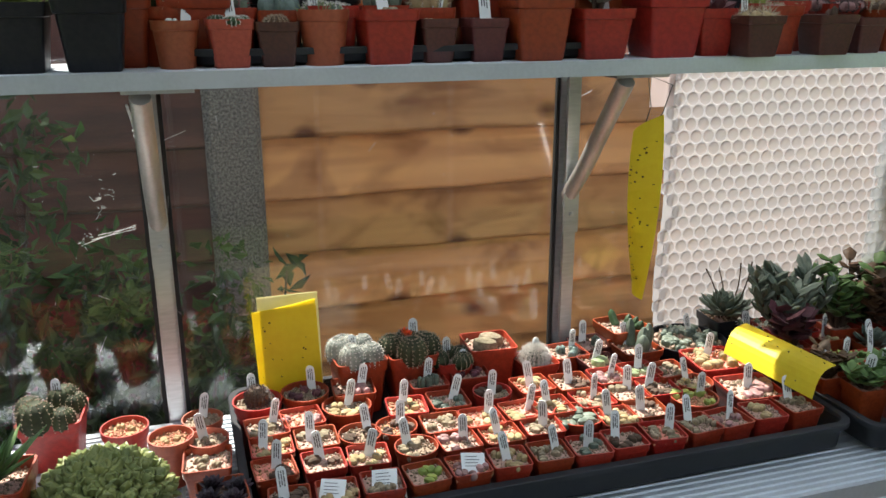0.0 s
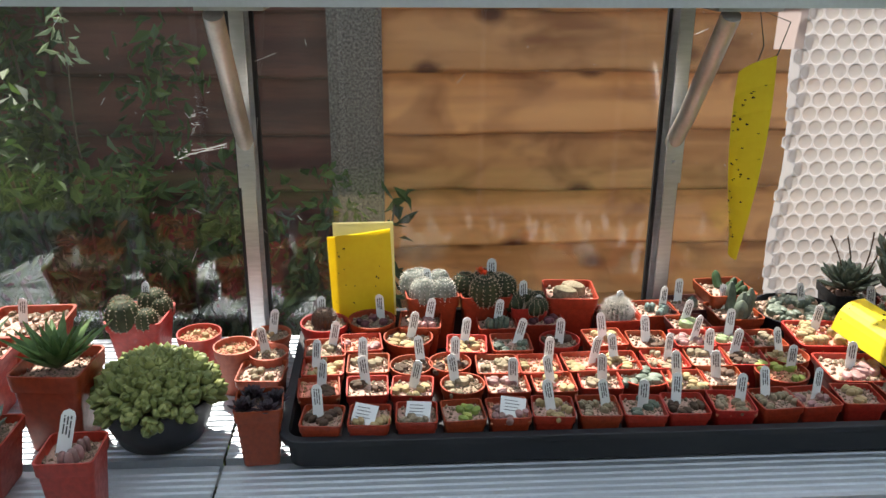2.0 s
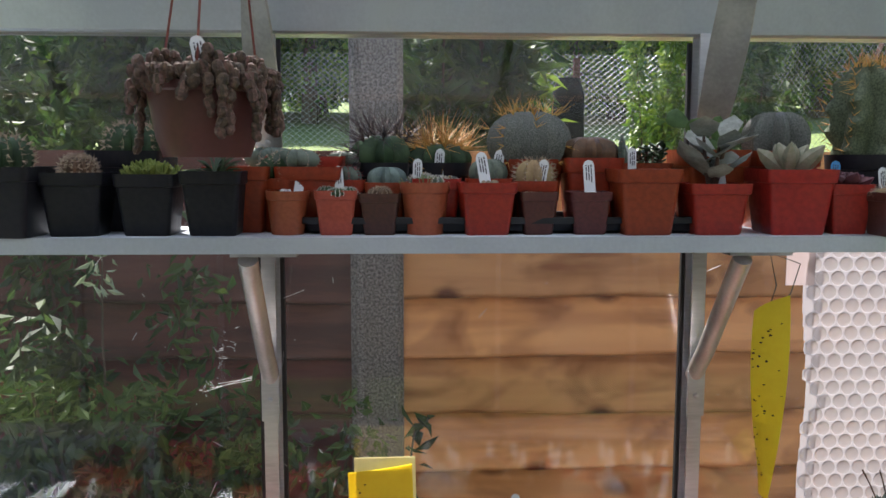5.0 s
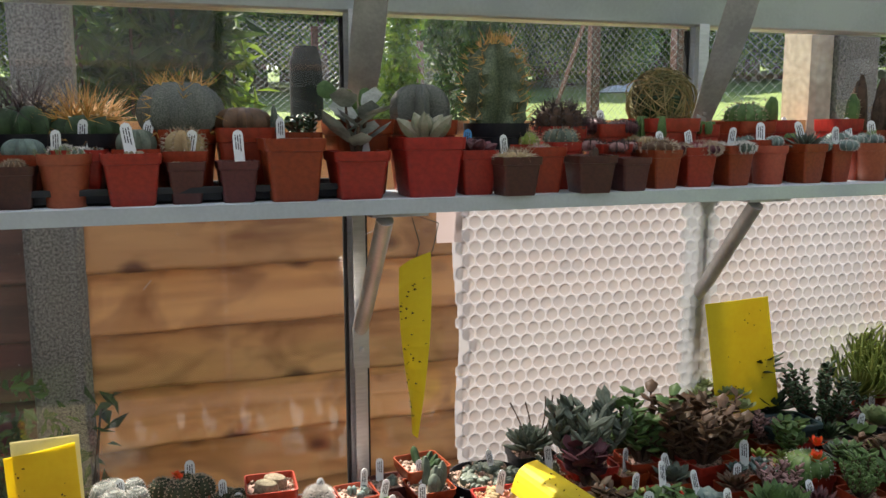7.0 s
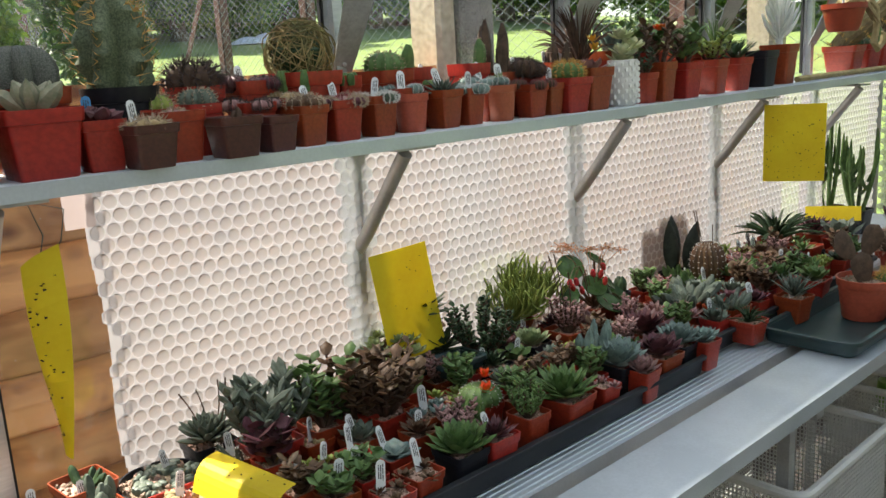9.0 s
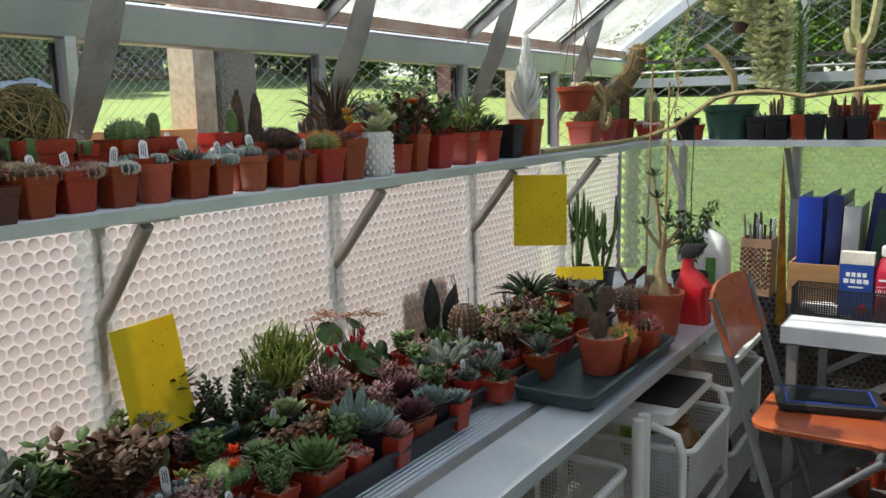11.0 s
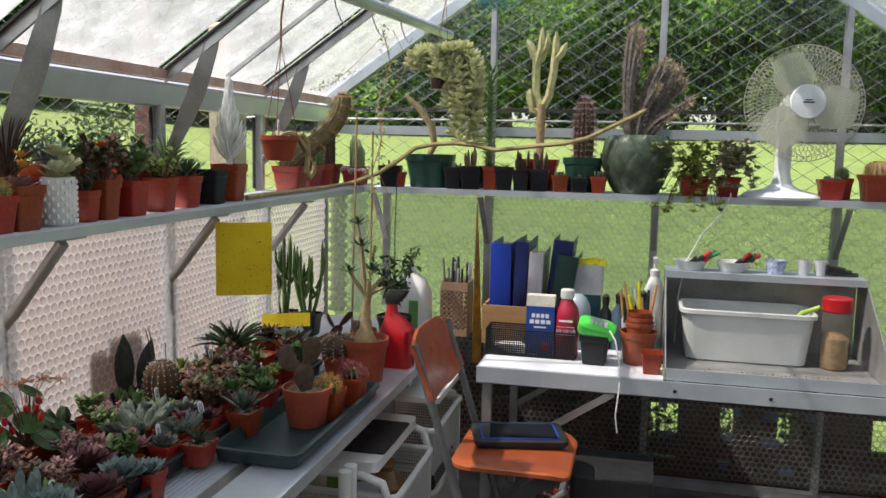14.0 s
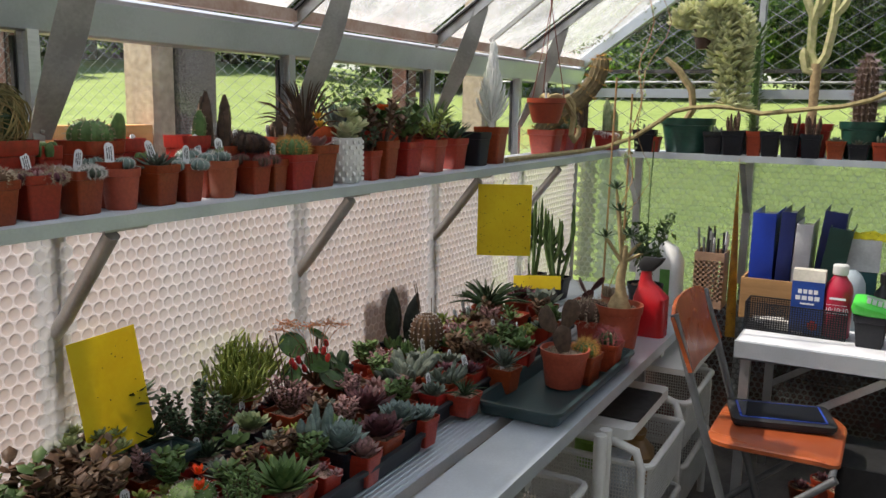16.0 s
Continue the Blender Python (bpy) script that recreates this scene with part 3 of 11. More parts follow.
for y, z, w in ((-0.165, 0.176, 0.055), (-0.43, 0.292, 0.030), (-0.555, 0.285, 0.055), (-0.557, 0.180, 0.06), (-0.40, 0.186, 0.035), (-0.39, 0.070, 0.03), (-0.626, 0.070, 0.05), (-0.70, 0.29, 0.04), (-0.15, 0.30, 0.035)):
    tagged(part("plastic_label", Shape().box(3.766, y - w / 2, z, 3.772, y + w / 2, z + 0.030), SKY_GLINT, smooth=False), "small pale blue tab painting a sky glint on the boards", "label", "blue labels on the boards")
wd = thing("weed_clump", "tangled green weeds growing behind the low boards", "weeds", matrix=Matrix.Translation((3.98, -0.42, 0.0)))
wl, wst = Shape(), Shape()
for k in range(26):
    y = -0.45 + 0.9 * k / 25
    top = rng.uniform(0.22, 0.42)
    wst.tube([(0, y, 0), (rng.uniform(-0.03, 0.03), y + 0.02, top)], 0.002, 4)
    leaf_cloud(wl, rng, (0, y, top * 0.6), (0.05, 0.04, top * 0.45), 34, 0.05, 0.3)
part("stem_clump", wst, BARK, wd, kind="stuff")
part("foliage", wl, LEAF_A, wd, smooth=False, kind="stuff")
# the bare stack of planks and pots outside the far end
stk = thing("plank_bench", "dark brown outdoor plank bench behind the end glass", "bench")
WOODDK = surf("brown_plank", (0.12, 0.05, 0.035), None, 8, 0.7, stretch=(1, 0.3, 1))
for z in (0.30, 0.46):
    for k in range(3):
        part("plank", Shape().box(3.83 + k * 0.06, -1.15, z, 3.885 + k * 0.06, 0.0, z + 0.05), WOODDK, stk, smooth=False)
for y in (-0.7, -0.08):
    part("leg", Shape().box(3.80, y, -0.02, 3.98, y + 0.04, 0.52), WOODDK, stk, smooth=False)


# ---- the greenhouse frame ----
def wall_frame(name, x_list, y, z1, side, label):
    """A side wall of glazing bars and panes; side is +1 for y > 0."""
    w = thing(name, label, "wall", kind="structure")
    for i, x in enumerate(x_list):
        s = Shape()
        low = 1.129 if side > 0 and x > 1.0 else 0.0      # slim behind the bubble wrap
        for z0_, z1_, f in ((0, low, 0.004), (low, z1, 0.013)) if low else ((0, z1, 0.013),):
            s.box(x - f, y - side * 0.004 - 0.002, z0_, x + f, y - side * 0.004 + 0.002, z1_)
            s.box(x - f * 0.77, y - side * 0.026 - 0.002, z0_, x + f * 0.77, y - side * 0.026 + 0.002, z1_)
        s.box(x - 0.0035, y - side * 0.026, 0, x + 0.0035, y - side * 0.006, z1)
        g = part("glazing_bar", s, ALU, w, smooth=False)
        part("gasket", Shape().box(x - 0.019, y - 0.004, low + 0.02, x - 0.0135, y + 0.004, z1 - 0.01), GASKET, g, "black rubber glazing strip", smooth=False)
        part("gasket", Shape().box(x + 0.0135, y - 0.004, low + 0.02, x + 0.019, y + 0.004, z1 - 0.01), GASKET, g, "black rubber glazing strip", smooth=False)
    for a, b in zip(x_list, x_list[1:]):
        p = part("pane", Shape().box(a + 0.016, y - 0.0015, 0.03, b - 0.016, y + 0.0015, z1 - 0.004), GLASS, w, "clear slightly dusty glass pane", smooth=False)
        p.visible_shadow = False
    part("sill", Shape().box(x_list[0], y - 0.02, 0.0, x_list[-1], y + 0.02, 0.03), ALU, w, smooth=False)
    return w


XS = [round(X0 + S * i, 3) for i in range(10)]
wall_n = wall_frame("wall_north", XS, G, EAVE - 0.065, 1, "aluminium greenhouse side wall of clear glass panes")
wall_s = wall_frame("wall_south", XS, -G, EAVE - 0.065, -1, "aluminium greenhouse side wall of clear glass panes")
for sgn in (1, -1):
    s = Shape()
    y = sgn * G
    prof = [(y - sgn * 0.012, 1.397), (y - sgn * 0.018, 1.400), (y - sgn * 0.034, 1.452), (y - sgn * 0.030, 1.460), (y - sgn * 0.008, 1.468), (y + sgn * 0.03, 1.468), (y + sgn * 0.03, 1.397)]
    s.loft([[(x, a, b) for a, b in prof] for x in (X0 - 0.02, W + 0.02)])
    tagged(part("eave_beam", s, ALU_PALE, smooth=False), "broad pale aluminium eave beam along the glass", "beam", kind="structure")
    r = Shape().box(X0, min(y - sgn * 0.045, y - sgn * 0.025), 1.4685, W, max(y - sgn * 0.045, y - sgn * 0.025), 1.494)
    tagged(part("eave_strip", r, RUST, smooth=False), "rust-stained strip on top of the eave", "strip", kind="structure")

# roof
slope = (RIDGE - EAVE) / G
roof = thing("roof", "whitewashed translucent glass greenhouse roof on aluminium bars", "roof", kind="structure")
for sgn in (1, -1):
    for i, x in enumerate(XS):
        s = Shape()
        bar(s, (x, sgn * (G - 0.02), EAVE + 0.014), (x, 0, RIDGE), 0.016, 0.004)
        bar(s, (x, sgn * (G - 0.03), EAVE + 0.004), (x, 0, RIDGE - 0.016), 0.007, 0.026)
        rb_ = part("roof_bar", s, ALU_DULL, roof, smooth=False)
        for e in (-0.011, 0.011):
            part("gasket", bar(Shape(), (x + e, sgn * (G - 0.02), EAVE + 0.013), (x + e, 0, RIDGE - 0.001), 0.006, 0.006), GASKET, rb_, "black rubber glazing strip", smooth=False)
    for a, b in zip(XS, XS[1:]):
        s = Shape()
        n = Vector((0, sgn * slope, 1)).normalized() * 0.0015
        lo, hi = Vector((0, sgn * (G - 0.01), EAVE + 0.024)), Vector((0, sgn * 0.012, RIDGE + 0.008))
        q = [Vector((a + 0.013, 0, 0)) + lo, Vector((b - 0.013, 0, 0)) + lo, Vector((b - 0.013, 0, 0)) + hi, Vector((a + 0.013, 0, 0)) + hi]
        s.loft([[p - n for p in q], [p + n for p in q]])
        part("pane", s, ROOFGLASS, roof, smooth=False)
part("ridge", Shape().box(X0, -0.02, RIDGE - 0.03, W, 0.02, RIDGE + 0.02), ALU, roof, smooth=False)
s = bar(Shape(), (2.80, G - 0.05, EAVE + 0.035), (2.80, 0.05, RIDGE - 0.02), 0.010, 0.012)
bar(s, (2.48, 0.42, EAVE + slope * (G - 0.42) - 0.004), (3.1, 0.42, EAVE + slope * (G - 0.42) - 0.004), 0.012, 0.012)
part("vent_bar", s, ALU_DULL, roof, smooth=False)

# twisted eave braces between wall bar and roof bar
def strap(x, sgn=1):
    s, rings = Shape(), []
    a, b = Vector((x + 0.004, sgn * 1.243, 1.235)), Vector((x + 0.004, sgn * 1.085, 1.585))
    d = (b - a).normalized()
    for i in range(13):
        t = i / 12
        p = a.lerp(b, t) + Vector((0, -sgn * 0.012 * math.sin(math.pi * t), 0))
        ang = -radians(8 + 62 * (0.5 - 0.5 * math.cos(math.pi * t)))
        w = 0.019 + 0.006 * math.sin(math.pi * min(1, t * 1.15)) if t < 0.96 else 0.014
        e = Vector((1, 0, 0)) * math.cos(ang) + d.cross(Vector((1, 0, 0))) * math.sin(ang)
        n = d.cross(e) * 0.0018
        rings.append([p + e * w + n, p - e * w + n, p - e * w - n, p + e * w - n])
    s.loft(rings)
    s.lathe([(0.0045, 0), (0.0045, 0.006), (0.0, 0.007)], 6, mat4=Matrix.Translation(a + Vector((0, -sgn * 0.004, 0.012))) @ Matrix.Rotation(radians(90 * sgn), 4, "X"))
    tagged(part("eave_brace", s, ALU_DULL), "twisted flat aluminium strap bracing the eave", "brace", "eave braces", "structure")


for x in XS[1:-1]:
    strap(x)
    strap(x, -1)

# end walls
YE = (0.555, -0.080, -0.715)
def gable(name, x, inward, label):
    w = thing(name, label, "wall", kind="structure")
    roofz = lambda y: EAVE + slope * (G - abs(y))
    edges = [G, YE[0], YE[1], YE[2], -G]
    for y in edges:
        s = Shape().box(x - 0.003, y - 0.013, 0, x + 0.003, y + 0.013, roofz(y) - 0.01)
        s.box(min(x, x + inward * 0.024), y - 0.004, 0, max(x, x + inward * 0.024), y + 0.004, roofz(y) - 0.012)
        s.box(x + inward * 0.024 - 0.002, y - 0.010, 0, x + inward * 0.024 + 0.002, y + 0.010, roofz(y) - 0.02)
        part("glazing_bar", s, ALU, w, smooth=False)
    for y0, y1 in zip(edges, edges[1:]):
        for z0, z1 in ((0.03, 1.346), (1.388, None)):
            q = [(y0 - 0.014, z0), (y1 + 0.014, z0), (y1 + 0.014, z1 or roofz(y1 + 0.014) - 0.02)]
            if z1 is None and y0 > 0 > y1:
                q.append((0.0, roofz(0) - 0.02))
            q.append((y0 - 0.014, z1 or roofz(y0 - 0.014) - 0.02))
            s = Shape().loft([[(x - 0.0015, a, b) for a, b in q], [(x + 0.0015, a, b) for a, b in q]])
            part("pane", s, GLASS, w, "clear glass pane", smooth=False).visible_shadow = False
    part("rail", Shape().box(x - 0.012, -G, 1.350, x + 0.010, G, 1.384), ALU_PALE, w, "pale horizontal aluminium rail", smooth=False)
    part("sill", Shape().box(x - 0.02, -G, 0, x + 0.02, G, 0.03), ALU, w, smooth=False)
    for sgn in (1, -1):
        part("gable_bar", bar(Shape(), (x + inward * 0.012, sgn * G, EAVE + 0.002), (x + inward * 0.012, 0, RIDGE - 0.01), 0.03, 0.045), ALU_PALE, w, smooth=False)
    return w


gable("wall_east", W, -1, "aluminium gable end wall of clear glass panes")
gable("wall_west", X0, 1, "aluminium gable end wall of clear glass panes")
tube = Shape().tube([(-0.6, 0.55, 1.50), (2.1, 0.66, 1.637), (3.70, 0.73, 1.737)], 0.017, 12)
tagged(part("roof_pole", tube, ALU_PALE), "round pale pole under the roof for hanging pots", "pole", kind="structure")


# ---- bubble wrap on the glass ----
def bubble_sheet(name, origin, along, normal, length, z0, z1, pitch, mats, label, wave=0.004, left_wave=0.0, fine=False):
    """Flat film with a close hexagonal field of domed bubbles."""
    s = Shape()
    o, a, n = Vector(origin), Vector(along), Vector(normal)
    rg = random.Random(3)
    off = lambda u, z: wave * (math.sin(u * 7.3 + z * 3) + math.sin(u * 2.9 - z * 6 + 1))
    P = lambda u, z, k=0.0: o + a * u + Vector((0, 0, z)) + n * (k + off(u, z))
    rowh = pitch * 0.866
    rows = int((z1 - z0) / rowh)
    lv, cols = [], int(length / pitch)
    N = 12 if fine else 6
    hexa = [(math.cos(radians(360 / N * k + 30)), math.sin(radians(360 / N * k + 30))) for k in range(N)]
    edge = [1.0 if k % 2 == 0 or not fine else 0.866 for k in range(N)]
    done = set()
    for r in range(rows):
        for c in range(cols):
            u = (c + 0.5 + 0.5 * (r % 2)) * pitch
            z = z0 + (r + 0.5) * rowh
            if u < left_wave * (0.5 + 0.5 * math.sin(z * 23)) + left_wave * 1.5 * (z1 - z):
                continue
            R = pitch * 0.578
            if left_wave and (r, "edge") not in done:
                done.add((r, "edge"))
                a0 = left_wave * (0.5 + 0.5 * math.sin(z * 23)) + left_wave * 1.5 * (z1 - z) - 0.006
                s.add([P(a0, z - rowh / 2, -0.0006), P(u, z - rowh / 2, -0.0006), P(u, z + rowh / 2, -0.0006), P(a0, z + rowh / 2, -0.0006)], [(0, 1, 2, 3)], 0)
            outer = [P(u + R * x * e, z + R * y * e) for (x, y), e in zip(hexa, edge)]
            k = rg.uniform(0.85, 1.1)
            rings = [[P(u + pitch * q * x, z + pitch * q * y, h * pitch * k) for x, y in hexa] for q, h in ((0.465, 0.0), (0.43, 0.028), (0.32, 0.055), (0.16, 0.068))]
            base = len(s.v)
            s.loft([outer, rings[0]], False, False, 0)
            s.loft([rings[0], rings[1]], False, False, 0)
            s.loft(rings[1:], False, True, 1)
    return tagged(part(name, s, mats, kind="stuff"), label, "bubble wrap", kind="stuff")


bubble_sheet("bubble_wrap", (0.775, G - 0.034, 0), (1, 0, 0), (0, -1, 0), 2.90, 0.615, 1.135, 0.0235, [WRAP_WEB, WRAP_DOME], "translucent white bubble wrap insulation hung on the glass", 0.003, 0.009, True)
for x in (1.24, 1.86, 2.48, 3.10):
    bubble_sheet("bubble_wrap", (x - 0.045, G - 0.043, 0), (1, 0, 0), (0, -1, 0), 0.092, 0.62, 1.125, 0.0235, [WRAP_JOIN, WRAP_JOIN], "overlapping bluish seam of bubble wrap over a glazing bar", 0.001)
bubble_sheet("bubble_wrap", (W - 0.042, G - 0.045, 0), (0, -1, 0), (-1, 0, 0), 0.085, 0.62, 1.125, 0.0235, [WRAP_WEB, WRAP_DOME], "white bubble wrap turned round the corner of the glass", 0.001)
bubble_sheet("bubble_wrap", (W - 0.042, G - 0.135, 0), (0, -1, 0), (-1, 0, 0), 0.075, 0.62, 1.125, 0.0235, [WRAP_JOIN, WRAP_JOIN], "overlapping bluish seam of bubble wrap on the end wall", 0.001)
bubble_sheet("bubble_wrap", (W - 0.034, G - 0.06, 0), (0, -1, 0), (-1, 0, 0), 2.35, 0.575, 1.15, 0.0235, [WRAP_GREEN_WEB, WRAP_GREEN], "clear bubble wrap insulation over the end glass", 0.002)
bubble_sheet("bubble_wrap", (W - 0.034, G - 0.06, 0), (0, -1, 0), (-1, 0, 0), 2.35, 0.06, 0.57, 0.0235, [WRAP_SHADED_WEB, WRAP_SHADED], "bubble wrap low on the end glass, toned darker as shade", 0.002)
bubble_sheet("bubble_wrap", (0.9, G - 0.034, 0), (1, 0, 0), (0, -1, 0), 2.78, 0.05, 0.56, 0.0235, [WRAP_WEB, WRAP_DOME], "translucent bubble wrap below the bench", 0.003)


# ---- staging: bench, shelves, potting table ----
def ribbed_slat(x0, x1, y0, y1, top, ribs, lip=0.026):
    """An aluminium extrusion: fine ribs on top and a lip down the front."""
    prof = [(y0, top - lip), (y0, top)]
    w = (y1 - y0 - 0.012) / max(ribs, 1)
    for i in range(ribs):
        a = y0 + 0.006 + i * w
        prof += [(a, top), (a + w * 0.12, top - 0.002), (a + w * 0.35, top - 0.002), (a + w * 0.47, top)]
    prof += [(y1, top), (y1, top - lip), (y1 - 0.003, top - lip), (y1 - 0.003, top - 0.005), (y0 + 0.003, top - 0.005), (y0 + 0.003, top - lip)]
    s = Shape()
    n = len(prof)
    vs = [(x, a, b) for x in (x0, x1) for a, b in prof]
    s.add(vs, [(i, (i + 1) % n, n + (i + 1) % n, n + i) for i in range(n)])
    return s


BENCH = 0.612
bench = thing("staging_bench", "ribbed aluminium greenhouse staging bench along the glass", "bench")
for x0, x1 in ((-1.22, 0.003), (0.007, 3.62)):
    part("slat", ribbed_slat(x0, x1, 1.075, 1.235, BENCH, 12), ALU_PALE, bench, smooth=False)
    part("slat", ribbed_slat(x0, x1, 0.908, 1.068, BENCH, 12), ALU_PALE, bench, smooth=False)
    part("slat", ribbed_slat(x0, x1, 0.802, 0.896, BENCH - 0.002, 7), ALU_PALE, bench, smooth=False)
    part("front_board", ribbed_slat(x0, x1, 0.640, 0.770, BENCH, 0, 0.03), ALU_PALE, bench, "smooth worn aluminium front board", smooth=False)
part("underrail", Shape().box(-1.22, 0.775, BENCH - 0.05, 3.62, 0.80, BENCH - 0.03), surf("tan_timber", (0.45, 0.33, 0.22), None, 9, 0.7), bench, "tan timber rail under the slats", smooth=False)
for x in (-1.1, 0.62, 1.84, 2.9):
    part("cross_rail", Shape().box(x - 0.015, 0.65, BENCH - 0.055, x + 0.015, 1.23, BENCH - 0.03), ALU, bench, smooth=False)
    part("leg", Shape().box(x - 0.012, 0.70, 0, x + 0.012, 0.724, BENCH - 0.055), ALU, bench, smooth=False)
    part("leg", Shape().box(x - 0.012, 1.20, 0, x + 0.012, 1.224, BENCH - 0.055), ALU, bench, smooth=False)

SHELF = 1.129
shelf = thing("wall_shelf", "long pale aluminium shelf on tubular brackets", "shelf")
shelf_top = lambda x: SHELF + 0.0135 * max(0.0, x - 2.1)      # it climbs a little to the corner and turns in
for y0, y1 in ((1.070, 1.150), (1.154, 1.236)):
    part("slat", ribbed_slat(-1.22, 2.1, y0, y1, SHELF, 6, 0.020), ALU_PALE, shelf, smooth=False)
    far = ribbed_slat(2.102, 3.46, y0, y1, SHELF, 6, 0.020)
    far.v = [(x, y - (x - 2.1) * 0.055 * (1.236 - y) / 0.166, z + 0.0135 * (x - 2.1)) for x, y, z in far.v]
    part("slat", far, ALU_PALE, shelf, smooth=False)
for i, x in enumerate(XS[1:-1]):
    br = Shape()
    rg = [(1.247, 0.906), (1.20, 0.955), (1.085, 1.100)]
    br.tube([(x, y, z) for y, z in rg], [0.0125, 0.0125, 0.0125], 12)
    b_ = part("bracket", br, STEEL_TUBE, shelf, "round tubular steel shelf bracket")
    part("foot_plate", Shape().box(x - 0.0125, 1.2335, 0.848, x + 0.0125, 1.2372, 0.915).lathe([(0.004, 0), (0.004, 0.004), (0.0, 0.005)], 8, mat4=Matrix.Translation((x, 1.2335, 0.879)) @ Matrix.Rotation(radians(90), 4, "X")), ALU, b_, "flat foot plate with a bolt")
    part("top_plate", Shape().box(x - 0.02, 1.075, 1.1045, x + 0.06, 1.20, 1.109), ALU_DULL, b_, "flat top plate", smooth=False)
ESH = 1.150
eshelf = thing("end_shelf", "pale aluminium shelf across the gable end", "shelf")
for x0, x1 in ((3.47, 3.58), (3.584, 3.69)):
    s = ribbed_slat(-1.236, 1.2, 0, x1 - x0, ESH, 8, 0.022)
    s.v = [(x0 + y, -x, z) for x, y, z in s.v]
    part("slat", s, ALU_PALE, eshelf, smooth=False)
for y in YE + (0.97,):
    part("bracket", Shape().box(3.672, y - 0.014, 0.66, 3.690, y + 0.014, ESH - 0.024), ALU, eshelf, "flat aluminium upright bracket", smooth=False)
    part("strut", bar(Shape(), (3.675, y, 0.93), (3.50, y, ESH - 0.03), 0.02, 0.006), ALU_DULL, eshelf, smooth=False)

TABLE = 0.625
WHITE_LAM = surf("white_laminate", (0.74, 0.76, 0.80), (0.66, 0.68, 0.71), 7, 0.35, 0, 0.03)
table = thing("potting_table", "white-topped aluminium potting table against the end glass", "table")
part("tabletop", Shape().box(2.965, -0.115, TABLE - 0.012, 3.62, 0.445, TABLE), WHITE_LAM, table, "white laminate tabletop", smooth=False)
s = Shape().box(2.955, -1.10, TABLE - 0.055, 2.963, 0.452, TABLE - 0.002).box(2.955, -1.10, TABLE - 0.055, 2.985, 0.452, TABLE - 0.051)
part("front_rail", s, ALU_PALE, table, "aluminium front rail with bolts", smooth=False)
part("side_rail", Shape().box(2.963, 0.446, TABLE - 0.055, 3.62, 0.452, TABLE - 0.002), ALU_PALE, table, smooth=False)
for y in (0.42, -1.05):
    for x in (2.985, 3.60):
        part("leg", Shape().box(x - 0.014, y - 0.014, 0, x + 0.014, y + 0.014, TABLE - 0.056), ALU, table, smooth=False)
part("brace", bar(Shape(), (2.985, 0.43, 0.30), (2.985, 0.03, TABLE - 0.06), 0.006, 0.022), ALU, table, smooth=False)
part("brace", bar(Shape(), (3.60, 0.43, 0.30), (3.60, 0.03, TABLE - 0.06), 0.006, 0.022), ALU, table, smooth=False)
for y in (-0.15, -0.42, -0.75):
    part("bolt", Shape().lathe([(0.006, 0), (0.005, 0.004), (0, 0.005)], 8, mat4=Matrix.Translation((2.955, y, TABLE - 0.03)) @ Matrix.Rotation(radians(-90), 4, "Y")), GASKET, table)


# ---- pots, gravel and plants ----
POT_RED = surf("red_plastic_pot", (0.36, 0.045, 0.017), (0.26, 0.032, 0.013), 12, 0.38, 0, 0.05, 140, objvar=0.18, trans=0.06)
POT_TERRA = surf("terracotta_plastic_pot", (0.40, 0.088, 0.042), (0.32, 0.07, 0.034), 12, 0.45, 0, 0.05, 140, objvar=0.12)
POT_PLUM = surf("brown_plastic_pot", (0.105, 0.032, 0.026), (0.075, 0.024, 0.02), 12, 0.4, 0, 0.05, 140, objvar=0.2)
POT_BLACK = surf("black_plastic_pot", (0.010, 0.011, 0.016), (0.017, 0.018, 0.022), 12, 0.42, 0, 0.05, 140, spec=0.3)
POT_GREEN = surf("green_plastic_pot", (0.02, 0.085, 0.06), (0.015, 0.06, 0.045), 12, 0.35, 0, 0.05)
POT_WHITE = surf("white_glazed_pot", (0.78, 0.78, 0.74), (0.68, 0.68, 0.64), 20, 0.3, 0, 0.05)
POTS = {"red": POT_RED, "terra": POT_TERRA, "plum": POT_PLUM, "black": POT_BLACK, "green": POT_GREEN, "white": POT_WHITE}
POT_WORDS = {"red": "red plastic", "terra": "terracotta-coloured plastic", "plum": "dark brown plastic", "black": "black plastic", "green": "green plastic", "white": "white glazed"}
GRIT = surf("pale_grit", (0.35, 0.26, 0.18), (0.19, 0.135, 0.095), 40, 0.85, 0, 0.2, 300, island=0.6)
SOIL = surf("dark_compost", (0.10, 0.07, 0.05), (0.05, 0.035, 0.025), 60, 0.95, 0, 0.8, 300)
PEBBLE = surf("orange_pebbles", (0.50, 0.25, 0.13), (0.34, 0.17, 0.10), 40, 0.8, 0, 0.2, 200, island=0.6)
TAG = surf("white_tag", (0.80, 0.82, 0.82), (0.72, 0.75, 0.76), 20, 0.5, 0, 0.0)
TAG_BLUE = surf("blue_tag", (0.05, 0.30, 0.62), None, 20, 0.5, 0, 0.0)
INK = surf("grey_print", (0.06, 0.065, 0.07), None, 60, 0.7, 0, 0.0)


def plant_mat(name, c1, c2, rough=0.5, scale=60, island=0.18, trans=0.08, bump=0.15):
    return surf(name, c1, c2, scale, rough, 0, bump, 300, island=island, objvar=0.08, trans=trans, spec=0.3)


